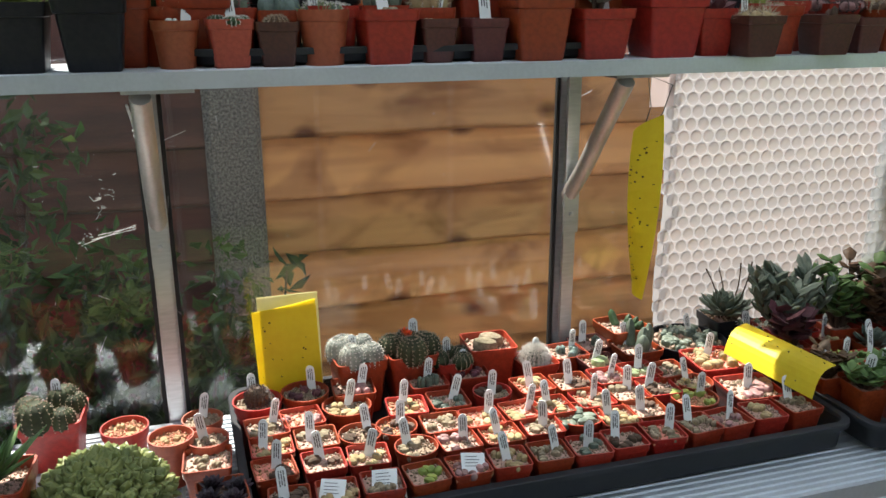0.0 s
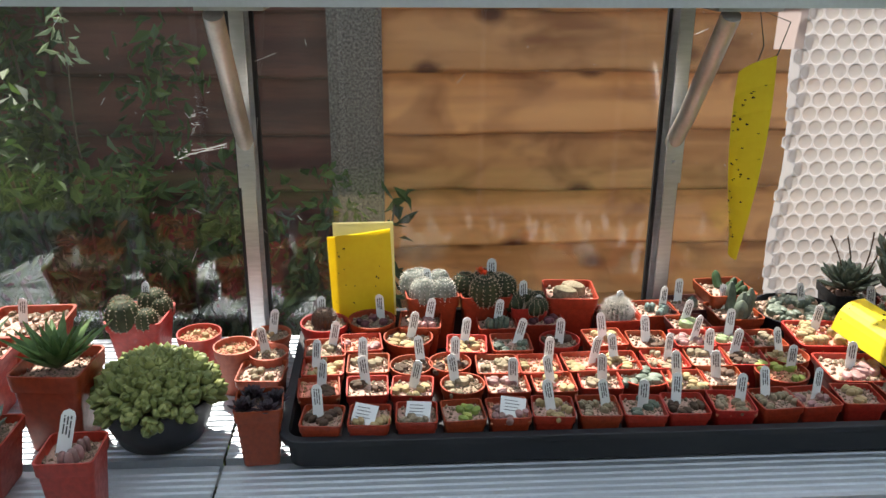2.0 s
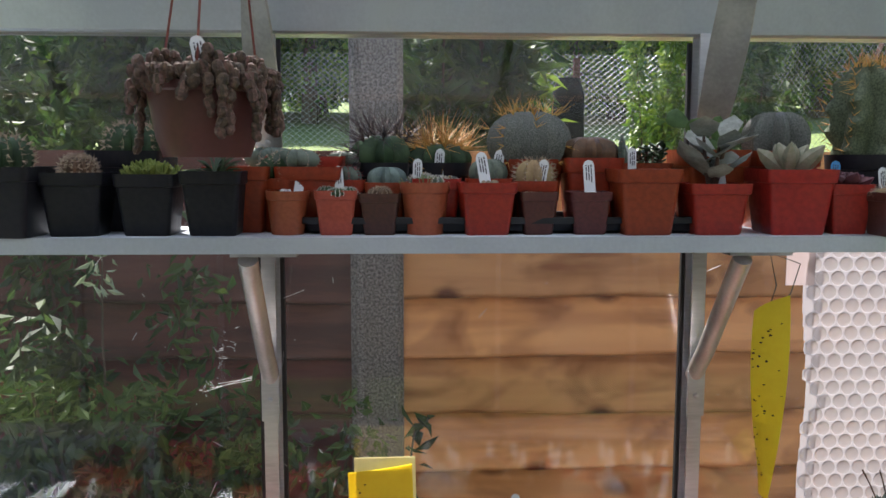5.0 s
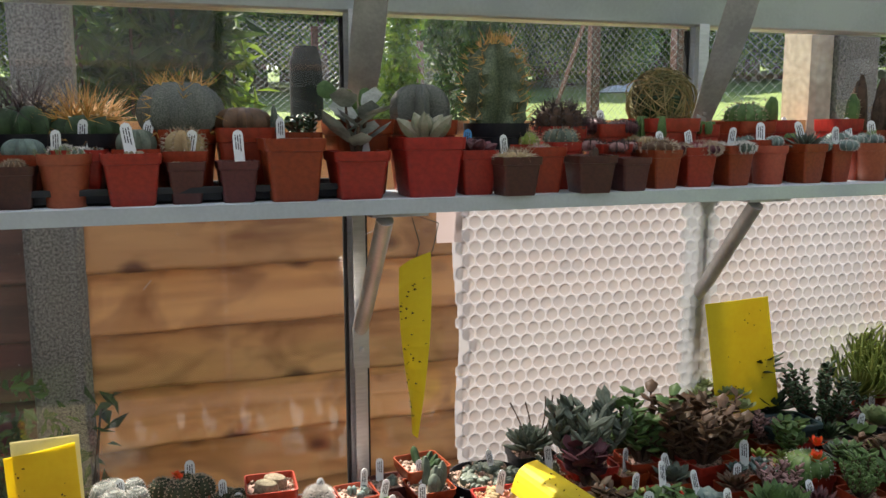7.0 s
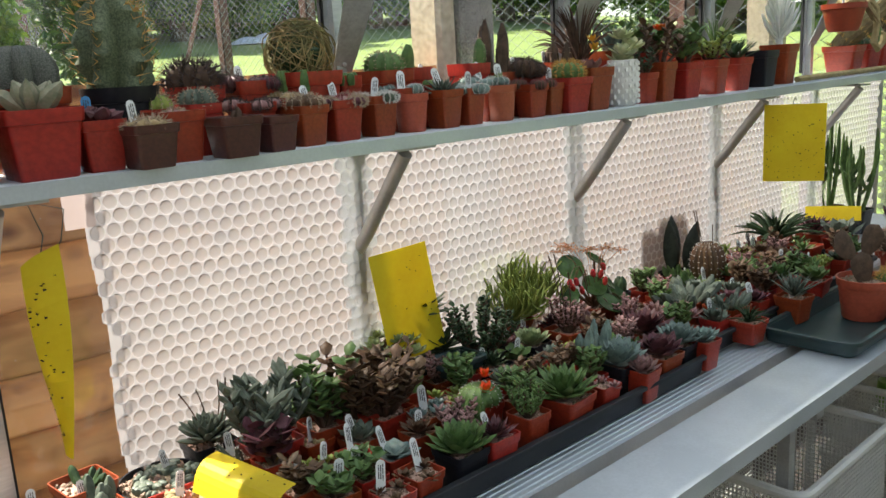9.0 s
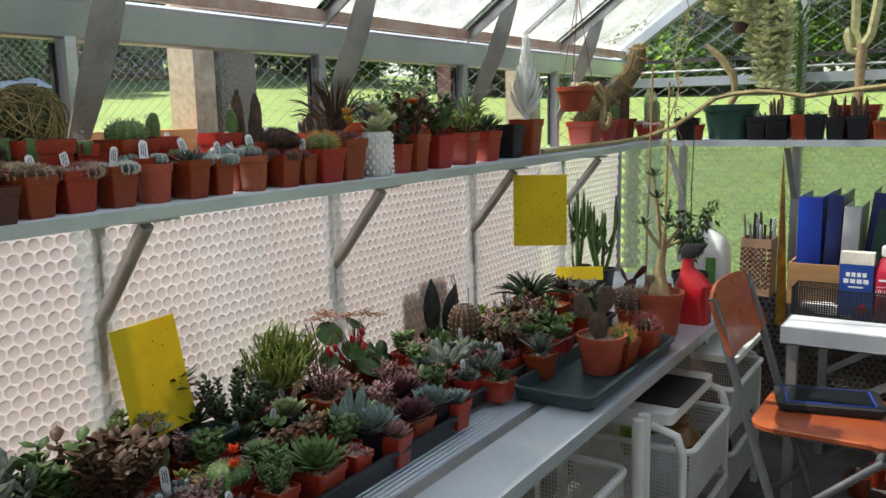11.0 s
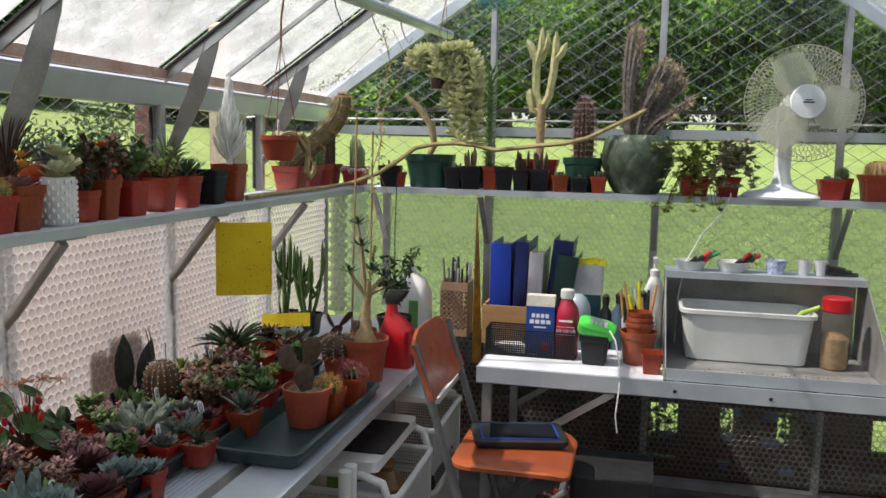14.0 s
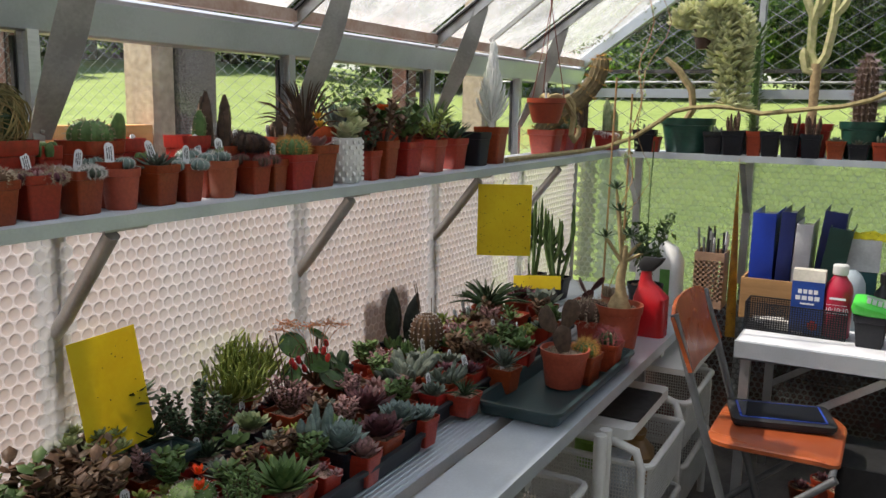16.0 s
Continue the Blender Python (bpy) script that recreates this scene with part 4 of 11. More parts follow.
P_GREEN = plant_mat("green_flesh", (0.13, 0.22, 0.07), (0.07, 0.13, 0.04))
P_DARK = plant_mat("dark_green_flesh", (0.055, 0.10, 0.045), (0.03, 0.055, 0.028))
P_GREY = plant_mat("grey_green_flesh", (0.165, 0.20, 0.155), (0.085, 0.11, 0.085))
P_SPECK = surf("white_flecked_flesh", (0.17, 0.18, 0.155), (0.055, 0.065, 0.052), 700, 0.7, 0, 0.2, 1600, contrast=(0.36, 0.64))
P_SILVER = plant_mat("silver_felted_leaf", (0.34, 0.36, 0.32), (0.20, 0.22, 0.19), 0.8)
P_ROSY = plant_mat("rosy_grey_flesh", (0.36, 0.34, 0.25), (0.20, 0.22, 0.14), 0.45)
P_BLUE = plant_mat("blue_grey_flesh", (0.20, 0.27, 0.245), (0.11, 0.16, 0.145))
P_LIME = plant_mat("yellow_green_flesh", (0.34, 0.40, 0.10), (0.18, 0.25, 0.06), trans=0.15)
P_PALE = plant_mat("pale_green_flesh", (0.36, 0.42, 0.24), (0.20, 0.27, 0.12), trans=0.12)
P_CREAM = plant_mat("cream_edged_leaf", (0.66, 0.66, 0.42), (0.42, 0.50, 0.26), trans=0.15)
P_DEEP = plant_mat("deep_olive_flesh", (0.050, 0.062, 0.028), (0.028, 0.035, 0.018), 0.7)
P_CREAM_GREEN = plant_mat("cream_green_leaf", (0.44, 0.50, 0.26), (0.26, 0.34, 0.14), trans=0.12)
P_PURPLE = plant_mat("purple_flesh", (0.15, 0.055, 0.065), (0.07, 0.03, 0.035))
P_PINK = plant_mat("pink_grey_flesh", (0.38, 0.22, 0.21), (0.24, 0.14, 0.13))
P_BRONZE = plant_mat("bronze_flesh", (0.15, 0.085, 0.045), (0.08, 0.05, 0.03))
P_BROWN = plant_mat("brown_flesh", (0.125, 0.078, 0.054), (0.065, 0.042, 0.03), 0.8, bump=0.4)
P_WHITE = plant_mat("white_felted_leaf", (0.85, 0.86, 0.84), (0.74, 0.77, 0.74), 0.8, trans=0.25)
P_STONE = plant_mat("stone_coloured_flesh", (0.32, 0.26, 0.175), (0.19, 0.155, 0.10), 0.8, 200)
P_TAN = plant_mat("tan_flesh", (0.42, 0.33, 0.17), (0.28, 0.21, 0.11), 0.8)
P_FLOWER = plant_mat("orange_petal", (0.85, 0.16, 0.02), (0.70, 0.10, 0.02), 0.5, trans=0.2)
P_YELLOW = plant_mat("yellow_petal", (0.85, 0.50, 0.06), (0.75, 0.35, 0.05), 0.5, trans=0.2)
P_RED = plant_mat("red_petal", (0.62, 0.05, 0.04), (0.40, 0.03, 0.03), 0.5, trans=0.2)
SP_GOLD = surf("golden_spine", (0.62, 0.38, 0.10), (0.5, 0.26, 0.06), 30, 0.6, 0, 0, island=0.3)
SP_TAN = surf("tan_spine", (0.50, 0.40, 0.28), (0.36, 0.28, 0.2), 30, 0.6, 0, 0, island=0.3)
SP_DARK = surf("dark_spine", (0.07, 0.045, 0.04), None, 30, 0.6, 0, 0, island=0.3)
SP_WHITE = surf("white_spine", (0.80, 0.78, 0.74), (0.66, 0.63, 0.58), 30, 0.7, 0, 0, island=0.15, trans=0.2)
SP_RED = surf("reddish_spine", (0.30, 0.07, 0.07), None, 30, 0.6, 0, 0, island=0.3)
UP = Vector((0, 0, 1))


def pot_shape(kind):
    s = Shape()
    sq, seg = (0.2, 24) if kind == "square" else (0.0, 26)
    if kind == "bowl":
        prof = [(0.001, 0), (0.30, 0), (0.38, 0.12), (0.455, 0.5), (0.49, 0.86), (0.5, 0.93), (0.5, 1.0), (0.478, 1.0), (0.47, 0.9), (0.44, 0.5)]
    else:
        prof = [(0.001, 0.03), (0.30, 0.03), (0.32, 0.0), (0.355, 0.0), (0.37, 0.03), (0.452, 0.79), (0.478, 0.80), (0.484, 0.815), (0.497, 0.97), (0.5, 1.0), (0.47, 1.0), (0.462, 0.95), (0.445, 0.7)]
    return s.lathe(prof, seg, square=sq)


def pebble(s, rg, p, r, slot=0):
    m = Matrix.Translation(p) @ Euler((rg.uniform(0, 3), rg.uniform(0, 3), rg.uniform(0, 6))).to_matrix().to_4x4() @ Matrix.Diagonal((r * rg.uniform(0.8, 1.4), r * rg.uniform(0.7, 1.1), r * rg.uniform(0.55, 0.9), 1))
    v = [(0, 0, 1)] + [(math.cos(a) * 0.85, math.sin(a) * 0.85, 0.45) for a in (0, 1.26, 2.5, 3.77, 5.03)] + [(math.cos(a) * 0.9, math.sin(a) * 0.9, -0.4) for a in (0.63, 1.88, 3.14, 4.4, 5.65)] + [(0, 0, -0.9)]
    f = [(0, i, i % 5 + 1) for i in range(1, 6)] + [(i, i + 5, i % 5 + 1) for i in range(1, 6)] + [(i % 5 + 1, i + 5, i % 5 + 6) for i in range(1, 6)] + [(11, i % 5 + 6, i + 5) for i in range(1, 6)]
    s.add(v, f, slot, m)


def grit_shape(kind, n, r, seed):
    s, rg = Shape(), random.Random(seed)
    s.lathe([(0.001, 0.86), (0.2, 0.87), (0.455, 0.85)], 20, square=0.2 if kind == "square" else 0.0)
    while n:
        x, y = rg.uniform(-0.45, 0.45), rg.uniform(-0.45, 0.45)
        if kind == "square" or x * x + y * y < 0.2:
            pebble(s, rg, (x, y, 0.86 + rg.uniform(0, 0.02)), r * rg.uniform(0.7, 1.4))
            n -= 1
    return s


POT_MESH, GRIT_MESH, TAG_MESH = {}, {}, {}
PART_NAMES = {"spines": "spination", "stems": "stem_clump", "leaves": "foliage", "branches": "branch_crown", "flower_heads": "flower_spray", "flower_stalks": "flower_stalk"}


def grit_mesh(kind, size, mat):
    key = (kind, size, mat.name)
    if key not in GRIT_MESH:
        r, n = {"coarse": (0.040, 110), "fine": (0.022, 260)}[size]
        o = part("gravel", grit_shape(kind, n, r, len(GRIT_MESH)), mat)
        GRIT_MESH[key] = o.data
        bpy.data.objects.remove(o)
    return GRIT_MESH[key]


def tag_mesh(k):
    """A plastic plant tag with a rounded head, and its print."""
    if k not in TAG_MESH:
        w, h = (0.0060, 0.035) if k < 2 else (0.0072, 0.045) if k == 2 else (0.015, 0.019)
        out = [(-w, -0.02), (-w, h - w), (-w * 0.7, h - w * 0.3), (0, h), (w * 0.7, h - w * 0.3), (w, h - w), (w, -0.02)] if k < 3 else [(-w, -0.01), (-w, h), (w, h), (w, -0.01)]
        s = Shape().loft([[(x, -0.0005, z) for x, z in out], [(x, 0.0005, z) for x, z in out]])
        a = part("label", s, TAG, smooth=False)
        p, rg = Shape(), random.Random(k)
        if k < 3:
            for i, x in enumerate((-w * 0.45, 0.0, w * 0.45)):
                z = h * rg.uniform(0.3, 0.42)
                while z < h * 0.82:
                    e = min(h * 0.85, z + h * rg.uniform(0.1, 0.24))
                    p.box(x - w * 0.10, -0.0009, z, x + w * 0.10, -0.0006, e)
                    z = e + h * 0.03
        else:
            for i in range(4):
                p.box(-w * 0.7, -0.0009, h * (0.74 - i * 0.2), w * rg.uniform(0.2, 0.75), -0.0006, h * (0.775 - i * 0.2))
        b = part("print", p, INK, smooth=False)
        TAG_MESH[k] = (a.data, b.data)
        bpy.data.objects.remove(a)
        bpy.data.objects.remove(b)
    return TAG_MESH[k]


def add_tag(parent, x, y, z, rg, k=0, blue=False, lean=None):
    a, b = tag_mesh(k)
    m = Matrix.Translation((x, y, z)) @ Matrix.Rotation(rg.uniform(-0.5, 0.35), 4, "Z") @ Matrix.Rotation(rg.uniform(-0.30, 0.05) if k < 3 else -0.75, 4, "X") @ Matrix.Rotation(rg.uniform(-0.22, 0.22) if lean is None else lean, 4, "Y")
    t = share("label", a, parent, m)
    if blue:
        t.data = a.copy()
        t.data.materials[0] = TAG_BLUE
    share("print", b, t, Matrix.Identity(4))
    return t


def taper_leaf(s, base, d, up, length, width, thick, tip=0.25, curl=0.0, belly=0.5, slot=0, seg=6, rings=5):
    """A fleshy leaf from base along d: flat ellipses that swell and taper."""
    d = d.normalized()
    side = d.cross(up)
    side = side.normalized() if side.length > 1e-4 else d.orthogonal().normalized()
    n = side.cross(d)
    out, p = [], Vector(base)
    for i in range(rings):
        t = i / (rings - 1)
        w = (0.42 + 0.58 * math.sin(math.pi * min(t / (2 * belly), 0.5))) if t < belly else math.cos(0.5 * math.pi * ((t - belly) / (1 - belly)) ** (1.9 - 1.2 * tip)) if t < 1 else 0.0
        w = max(w, 0.04)
        c = Vector(base) + d * length * t + n * (curl * length * t * t)
        out.append([c + side * width * 0.5 * w * math.cos(a) + n * thick * 0.5 * max(w, 0.12) * math.sin(a) for a in [6.2832 * k / seg for k in range(seg)]])
    s.loft(out, False, True, slot)


def rosette(s, rg, c, n, length, width, thick, tilt=(75, 10), tip=0.3, curl=0.25, belly=0.6, scale=(0.35, 1.0), slot=0, phase=0.0):
    for i in range(n):
        t = (i + 0.5) / n
        a = 2.39996 * i + phase
        e = radians(tilt[0] + (tilt[1] - tilt[0]) * t + rg.uniform(-5, 5))
        L = length * (scale[0] + (scale[1] - scale[0]) * t ** 0.7) * rg.uniform(0.92, 1.08)
        h = Vector((math.cos(a), math.sin(a), 0))
        d = h * math.cos(e) + UP * math.sin(e)
        k = L / length
        taper_leaf(s, Vector(c) + h * length * 0.05 * t + UP * length * 0.10 * (1 - t), d, UP * math.cos(e) - h * math.sin(e), L, width * (0.5 + 0.5 * k), thick, tip, curl, belly, slot)


def globe(s, c, R, H, ribs, depth, slot=0, rings=11, lean=None, flat=0.1, noise_=0.0):
    """A ribbed cactus body; returns crest points with their outward ways."""
    seg = ribs * 4 if ribs <= 18 else ribs * 2
    pts, rr = [], []
    m = lean.to_matrix().to_4x4() if lean else Matrix.Identity(4)
    for i in range(rings):
        ph = math.pi * (flat + (1 - flat) * i / (rings - 1)) if i < rings - 1 else math.pi * 0.985
        r0, z = math.sin(ph) ** 0.75 * R, H * 0.5 * (1 - math.cos(ph))
        ring = []
        for j in range(seg):
            a = 6.2832 * j / seg
            w = math.cos(ribs * a)
            r = r0 * (1 - depth * 0.5 + depth * 0.5 * w)
            p = m @ Vector((r * math.cos(a), r * math.sin(a), z - (0.10 * H if i == rings - 1 else 0)))
            ring.append(p + Vector(c))
            if w > 0.98 and 0 < i < rings - 1:
                pts.append((p + Vector(c), (m @ Vector((math.cos(a) * math.sin(ph), math.sin(a) * math.sin(ph), -math.cos(ph) * 0.8))).normalized()))
        rr.append(ring)
    s.loft(rr, False, True, slot)
    return pts


def spike(s, p, d, length, r, slot=0):
    d = d.normalized()
    a = d.orthogonal().normalized() * r
    b = d.cross(a)
    s.add([p + a, p - a * 0.5 + b * 0.87, p - a * 0.5 - b * 0.87, p + d * length], [(0, 1, 3), (1, 2, 3), (2, 0, 3)], slot)


def spines(s, rg, pts, n, length, r, spread=0.8, top=0.0, crown=-2.0):
    for p, d in pts:
        if d.z < crown and rg.random() > 0.12:
            continue
        L = length * (1 + top * max(0, d.z))
        for k in range(n):
            v = d + Vector((rg.gauss(0, 1), rg.gauss(0, 1), rg.gauss(0, 1))) * spread * 0.6
            spike(s, p, v, L * rg.uniform(0.6, 1.2), r)


def column(s, path, R, ribs, depth, seg_rings=None, slot=0):
    """A ribbed stem along a path; returns crest points."""
    path = [Vector(p) for p in path]
    pts, rr, seg, side = [], [], max(8, ribs * 2), None
    n = len(path)
    for i, p in enumerate(path):
        d = (path[min(i + 1, n - 1)] - path[max(i - 1, 0)]).normalized()
        if side is None:
            side = d.orthogonal().normalized()
        side = (side - d * side.dot(d)).normalized()
        up = d.cross(side)
        k = 1.0 if i < n - 2 else (0.82 if i == n - 2 else 0.25)
        rad = R[i] if isinstance(R, (list, tuple)) else R
        ring = []
        for j in range(seg):
            a = 6.2832 * j / seg
            w = 1.0 if j % 2 == 0 else 1 - depth
            v = side * math.cos(a) + up * math.sin(a)
            ring.append(p + v * rad * k * w)
            if j % 2 == 0:
                pts.append((p + v * rad * k, (v + d * 0.25).normalized()))
        rr.append(ring)
    s.loft(rr, True, True, slot)
    return pts


def arc(a, b, n=6, bow=(0, 0, 0)):
    a, b, w = Vector(a), Vector(b), Vector(bow)
    return [a.lerp(b, i / (n - 1)) + w * math.sin(math.pi * i / (n - 1)) for i in range(n)]


# each grower fills named shapes: {part name: (shape, material)}
def grow_globe(rg, R, H, mat=P_GREEN, ribs=12, depth=0.25, sp=SP_TAN, n=5, L=0.3, thick=0.0006, top=0.0, heads=1, crown=-2.0):
    s, q = Shape(), Shape()
    for k in range(heads):
        a = 6.28 * k / heads + rg.random()
        o = R * (0.0 if heads == 1 else 0.85)
        sc = 1.0 if heads == 1 else rg.uniform(0.45, 0.68)
        pts = globe(s, (o * math.cos(a), o * math.sin(a), -H * 0.08), R * sc, H * sc * rg.uniform(0.95, 1.1), ribs, depth)
        if sp:
            spines(q, rg, pts, n, L * R * sc, thick, 0.9, top, crown)
    return {"stem": (s, mat), **({"spines": (q, sp)} if sp else {})}


def grow_rosette(rg, R, H, mat=P_BLUE, n=34, tip=0.3, width=0.42, tilt=(80, 12), thick=0.13, curl=0.22, heads=1, belly=0.6):
    s = Shape()
    for k in range(heads):
        a = 6.28 * k / heads + rg.random()
        o = 0.0 if heads == 1 else R * 0.62
        r = R if heads == 1 else R * rg.uniform(0.5, 0.62)
        rosette(s, rg, (o * math.cos(a), o * math.sin(a), H * 0.1 * rg.random()), int(n * 1.3) if heads == 1 else int(n * 0.7), r * 1.05, r * width * 1.22, r * thick, tilt, tip, curl, belly, phase=a)
    return {"leaves": (s, mat)}


def grow_stones(rg, R, H, mat=P_STONE, n=3, split=True):
    """Pairs of fat stone-like leaves with a cleft between."""
    s = Shape()
    for k in range(n):
        a, o = rg.uniform(0, 6.28), (0 if n == 1 else R * rg.uniform(0.35, 0.95))
        r = R * (0.8 if n == 1 else rg.uniform(0.30, 0.45) * (3 / max(n, 3)) ** 0.3)
        c = Vector((o * math.cos(a), o * math.sin(a), -r * 0.2))
        t = rg.uniform(0, 3.14)
        for g in (1, -1):
            e = Vector((math.cos(t), math.sin(t), 0)) * r * 0.46 * g
            m = Matrix.Translation(c + e) @ Matrix.Rotation(t, 4, "Z") @ Matrix.Diagonal((r * 0.52, r * 0.82, max(r * 0.95, H * 0.6), 1))
            s.lathe([(0.75, 0.0), (1.0, 0.35), (1.0, 0.62), (0.86, 0.86), (0.5, 0.98), (0.02, 1.0)], 10, mat4=m)
    return {"leaves": (s, mat)}


def grow_bush(rg, R, H, mat=P_BRONZE, stems=7, leaf=0.022, per=9, slim=0.75, thick=0.25, stemmat=P_BROWN, tip=0.0, up=0.5):
    s, b = Shape(), Shape()
    for k in range(stems):
        a, o = 6.28 * k / stems + rg.uniform(-0.4, 0.4), R * rg.uniform(0.25, 0.95)
        top = Vector((o * math.cos(a), o * math.sin(a), H * rg.uniform(0.55, 1.0)))
        path = arc((top.x * 0.15, top.y * 0.15, 0), top, 5, (top.x * 0.15, top.y * 0.15, 0))
        b.tube(path, [0.0035, 0.003, 0.0026, 0.0022, 0.0015], 6)
        per_ = int(per * 1.4)
        for i in range(per_):
            t = 0.3 + 0.7 * i / (per_ - 1)
            p = path[min(4, int(t * 4))].lerp(path[min(4, int(t * 4) + 1)], (t * 4) % 1)
            g = 2.4 * i + a
            d = Vector((math.cos(g), math.sin(g), up + rg.uniform(-0.3, 0.4)))
            L = leaf * rg.uniform(0.6, 0.98)
            taper_leaf(s, p, d, UP, L, L * slim, L * thick, tip, 0.1, 0.62, rings=4)
    return {"stem": (b, stemmat), "leaves": (s, mat)}


def grow_fingers(rg, R, H, mat=P_GREY, n=16, fat=0.16, spread=0.7, sp=None):
    s, q = Shape(), Shape()
    for k in range(n):
        a, o = rg.uniform(0, 6.28), R * math.sqrt(rg.random()) * 0.55
        b = Vector((o * math.cos(a), o * math.sin(a), 0))
        top = b * (1 + spread * 1.6) + UP * H * rg.uniform(0.55, 1.0)
        pts = column(s, arc(b, top, 6, b * 0.15), R * fat * rg.uniform(0.8, 1.15), 5 if sp else 4, 0.14 if sp else 0.04)
        if sp:
            spines(q, rg, pts, 2, R * 0.12, 0.0005)
    return {"stems": (s, mat), **({"spines": (q, sp)} if sp else {})}


def grow_grass(rg, R, H, mat=P_LIME, n=150, r=0.0022, fork=True):
    s = Shape()
    for k in range(n):
        a, o = rg.uniform(0, 6.28), R * rg.random()
        d = Vector((math.cos(a) * o, math.sin(a) * o, H * rg.uniform(0.6, 1.0) * (1 - 0.3 * (o / R) ** 2)))
        p = arc(d * 0.12, d, 5, (d.x * 0.25, d.y * 0.25, 0))
        s.tube(p, r * rg.uniform(0.8, 1.1), 4)
        if fork:
            e = d + Vector((rg.uniform(-1, 1), rg.uniform(-1, 1), 0.4)) * H * 0.22
            s.tube([p[3], p[3].lerp(e, 0.6), e], r * 0.8, 4)
    return {"stems": (s, mat)}


def grow_pads(rg, R, H, mat=P_DARK, n=5, spiny=True):
    """Flat jointed pads stacked on each other."""
    pads, q = [], Shape()
    tips = [(Vector((0, 0, -0.004)), UP, R * 1.0)]
    for k in range(n):
        p, d, r = tips.pop(0)
        t = rg.uniform(-0.6, 0.6)
        d = (d + Vector((rg.uniform(-0.5, 0.5), rg.uniform(-0.3, 0.3), 0.2))).normalized()
        fl = Vector((math.sin(t), -math.cos(t), 0.1))
        L = min(H * 0.62, r * 1.25)
        s = Shape()
        pads.append(s)
        taper_leaf(s, p, d, fl, L, L * 0.82, L * 0.16, -0.3, 0.05, 0.58, seg=10, rings=9)
        side = d.cross(fl).normalized()
        for i in range(34):
            u, w = rg.uniform(0.1, 0.95), rg.uniform(-0.36, 0.36)
            spike(q, p + d * L * u + side * L * w * math.sin(math.pi * u) - fl.normalized() * 0.004, -fl + d * 0.4 + side * rg.uniform(-0.7, 0.7), L * 0.13, 0.0005)
        for g in (-1, 1):
            tips.append((p + d * L * 0.9 + side * L * 0.2 * g, d + side * 0.6 * g, r * 0.8))
    return {"pad": (pads, mat), "spines": (q, SP_TAN)}


def grow_tuft(rg, R, H, mat=P_BROWN, n=60, r=0.0016):
    """Thin arching blades from one point."""
    s = Shape()
    for k in range(n):
        a, e = rg.uniform(0, 6.28), rg.uniform(0.25, 1.3)
        h = Vector((math.cos(a), math.sin(a), 0))
        tip = h * R * math.cos(e) * 1.3 + UP * H * math.sin(e)
        s.tube(arc((0, 0, 0), tip, 5, UP * H * 0.18), [r * 1.4, r * 1.2, r, r * 0.7, r * 0.2], 4)
    return {"leaves": (s, mat)}


def potted(name, label, x, y, z, w, h, kind="square", col="red", plant=None, tag=None, grit="coarse", gmat=None, turn=None, seed=0, lift=0.0, category="potted plant", group="", blue=False, extra=(), size=1.0):
    """A pot on the surface z with gravel, plant and tag. plant: {part: (shape, material)}, built on the soil at the origin."""
    rg = random.Random(seed * 131 + int(abs(x) * 1000) + int(abs(y) * 7919))
    z = shelf_top(x) if z == SHELF else z
    t = thing(name, label, category, group, Matrix.Translation((x, y, z)) @ Matrix.Rotation(rg.uniform(-0.09, 0.09) if turn is None else turn, 4, "Z"))
    key = (kind, col)
    if key not in POT_MESH:
        o = part("pot", pot_shape(kind), POTS[col])
        POT_MESH[key] = o.data
        bpy.data.objects.remove(o)
    sc = Matrix.Diagonal((w, w, h, 1))
    share("pot", POT_MESH[key], t, sc)
    if grit:
        gm = gmat or GRIT
        g = share("gravel", grit_mesh("square" if kind == "square" else "round", grit, gm), t, Matrix.Translation((0, 0, 0.86 * h)) @ Matrix.Diagonal((w, w, w, 1)) @ Matrix.Translation((0, 0, -0.86)))
        tagged(g, kind="stuff")
    up = Matrix.Translation((0, 0, 0.86 * h + lift)) @ Matrix.Scale(size, 4)
    for nm, (s, m) in (plant or {}).items():
        nm = PART_NAMES[nm] if nm in PART_NAMES else nm
        if isinstance(s, list):
            for piece in s:
                part(nm, piece, m, t, matrix=up)
            continue
        if s.v:
            part(nm, s, m, t, matrix=up, kind="stuff" if nm in ("spination", "stem_clump", "foliage", "branch_crown", "stem") else "")
    for nm, s, m in extra:
        part(PART_NAMES[nm] if nm in PART_NAMES else nm, s, m, t, matrix=up)
    if tag is not None:
        add_tag(t, rg.uniform(-0.2, 0.25) * w, rg.uniform(0.05, 0.3) * w if tag != 3 else -0.15 * w, 0.86 * h + 0.004, rg, tag, blue)
    return t


# ---- more growers ----
P_JELLY = plant_mat("apple_green_flesh", (0.25, 0.28, 0.10), (0.14, 0.175, 0.06), 0.4, trans=0.2)
P_NIGHT = plant_mat("blackish_purple_flesh", (0.045, 0.028, 0.038), (0.025, 0.02, 0.025))
def living_stones(x, y, w, h, kind, mat, n, tag, gmat, seed):
    words = {"P_STONE": "buff", "stone_coloured_flesh": "buff", "green_flesh": "green", "tan_flesh": "orange-tan", "brown_flesh": "brown", "pink_grey_flesh": "pinkish", "grey_green_flesh": "grey-green", "yellow_green_flesh": "yellow-green", "pale_green_flesh": "whitish green"}
    return potted("potted_living_stones", words[mat.name] + " living stones among grit in a red %s pot" % kind, x, y, 0.620, w, h, kind, "red", grow_stones(random.Random(seed), w * 0.44, 0.015, mat, n + 1), tag=tag, gmat=gmat, seed=seed, category="potted plant", group="small pots in the tray")


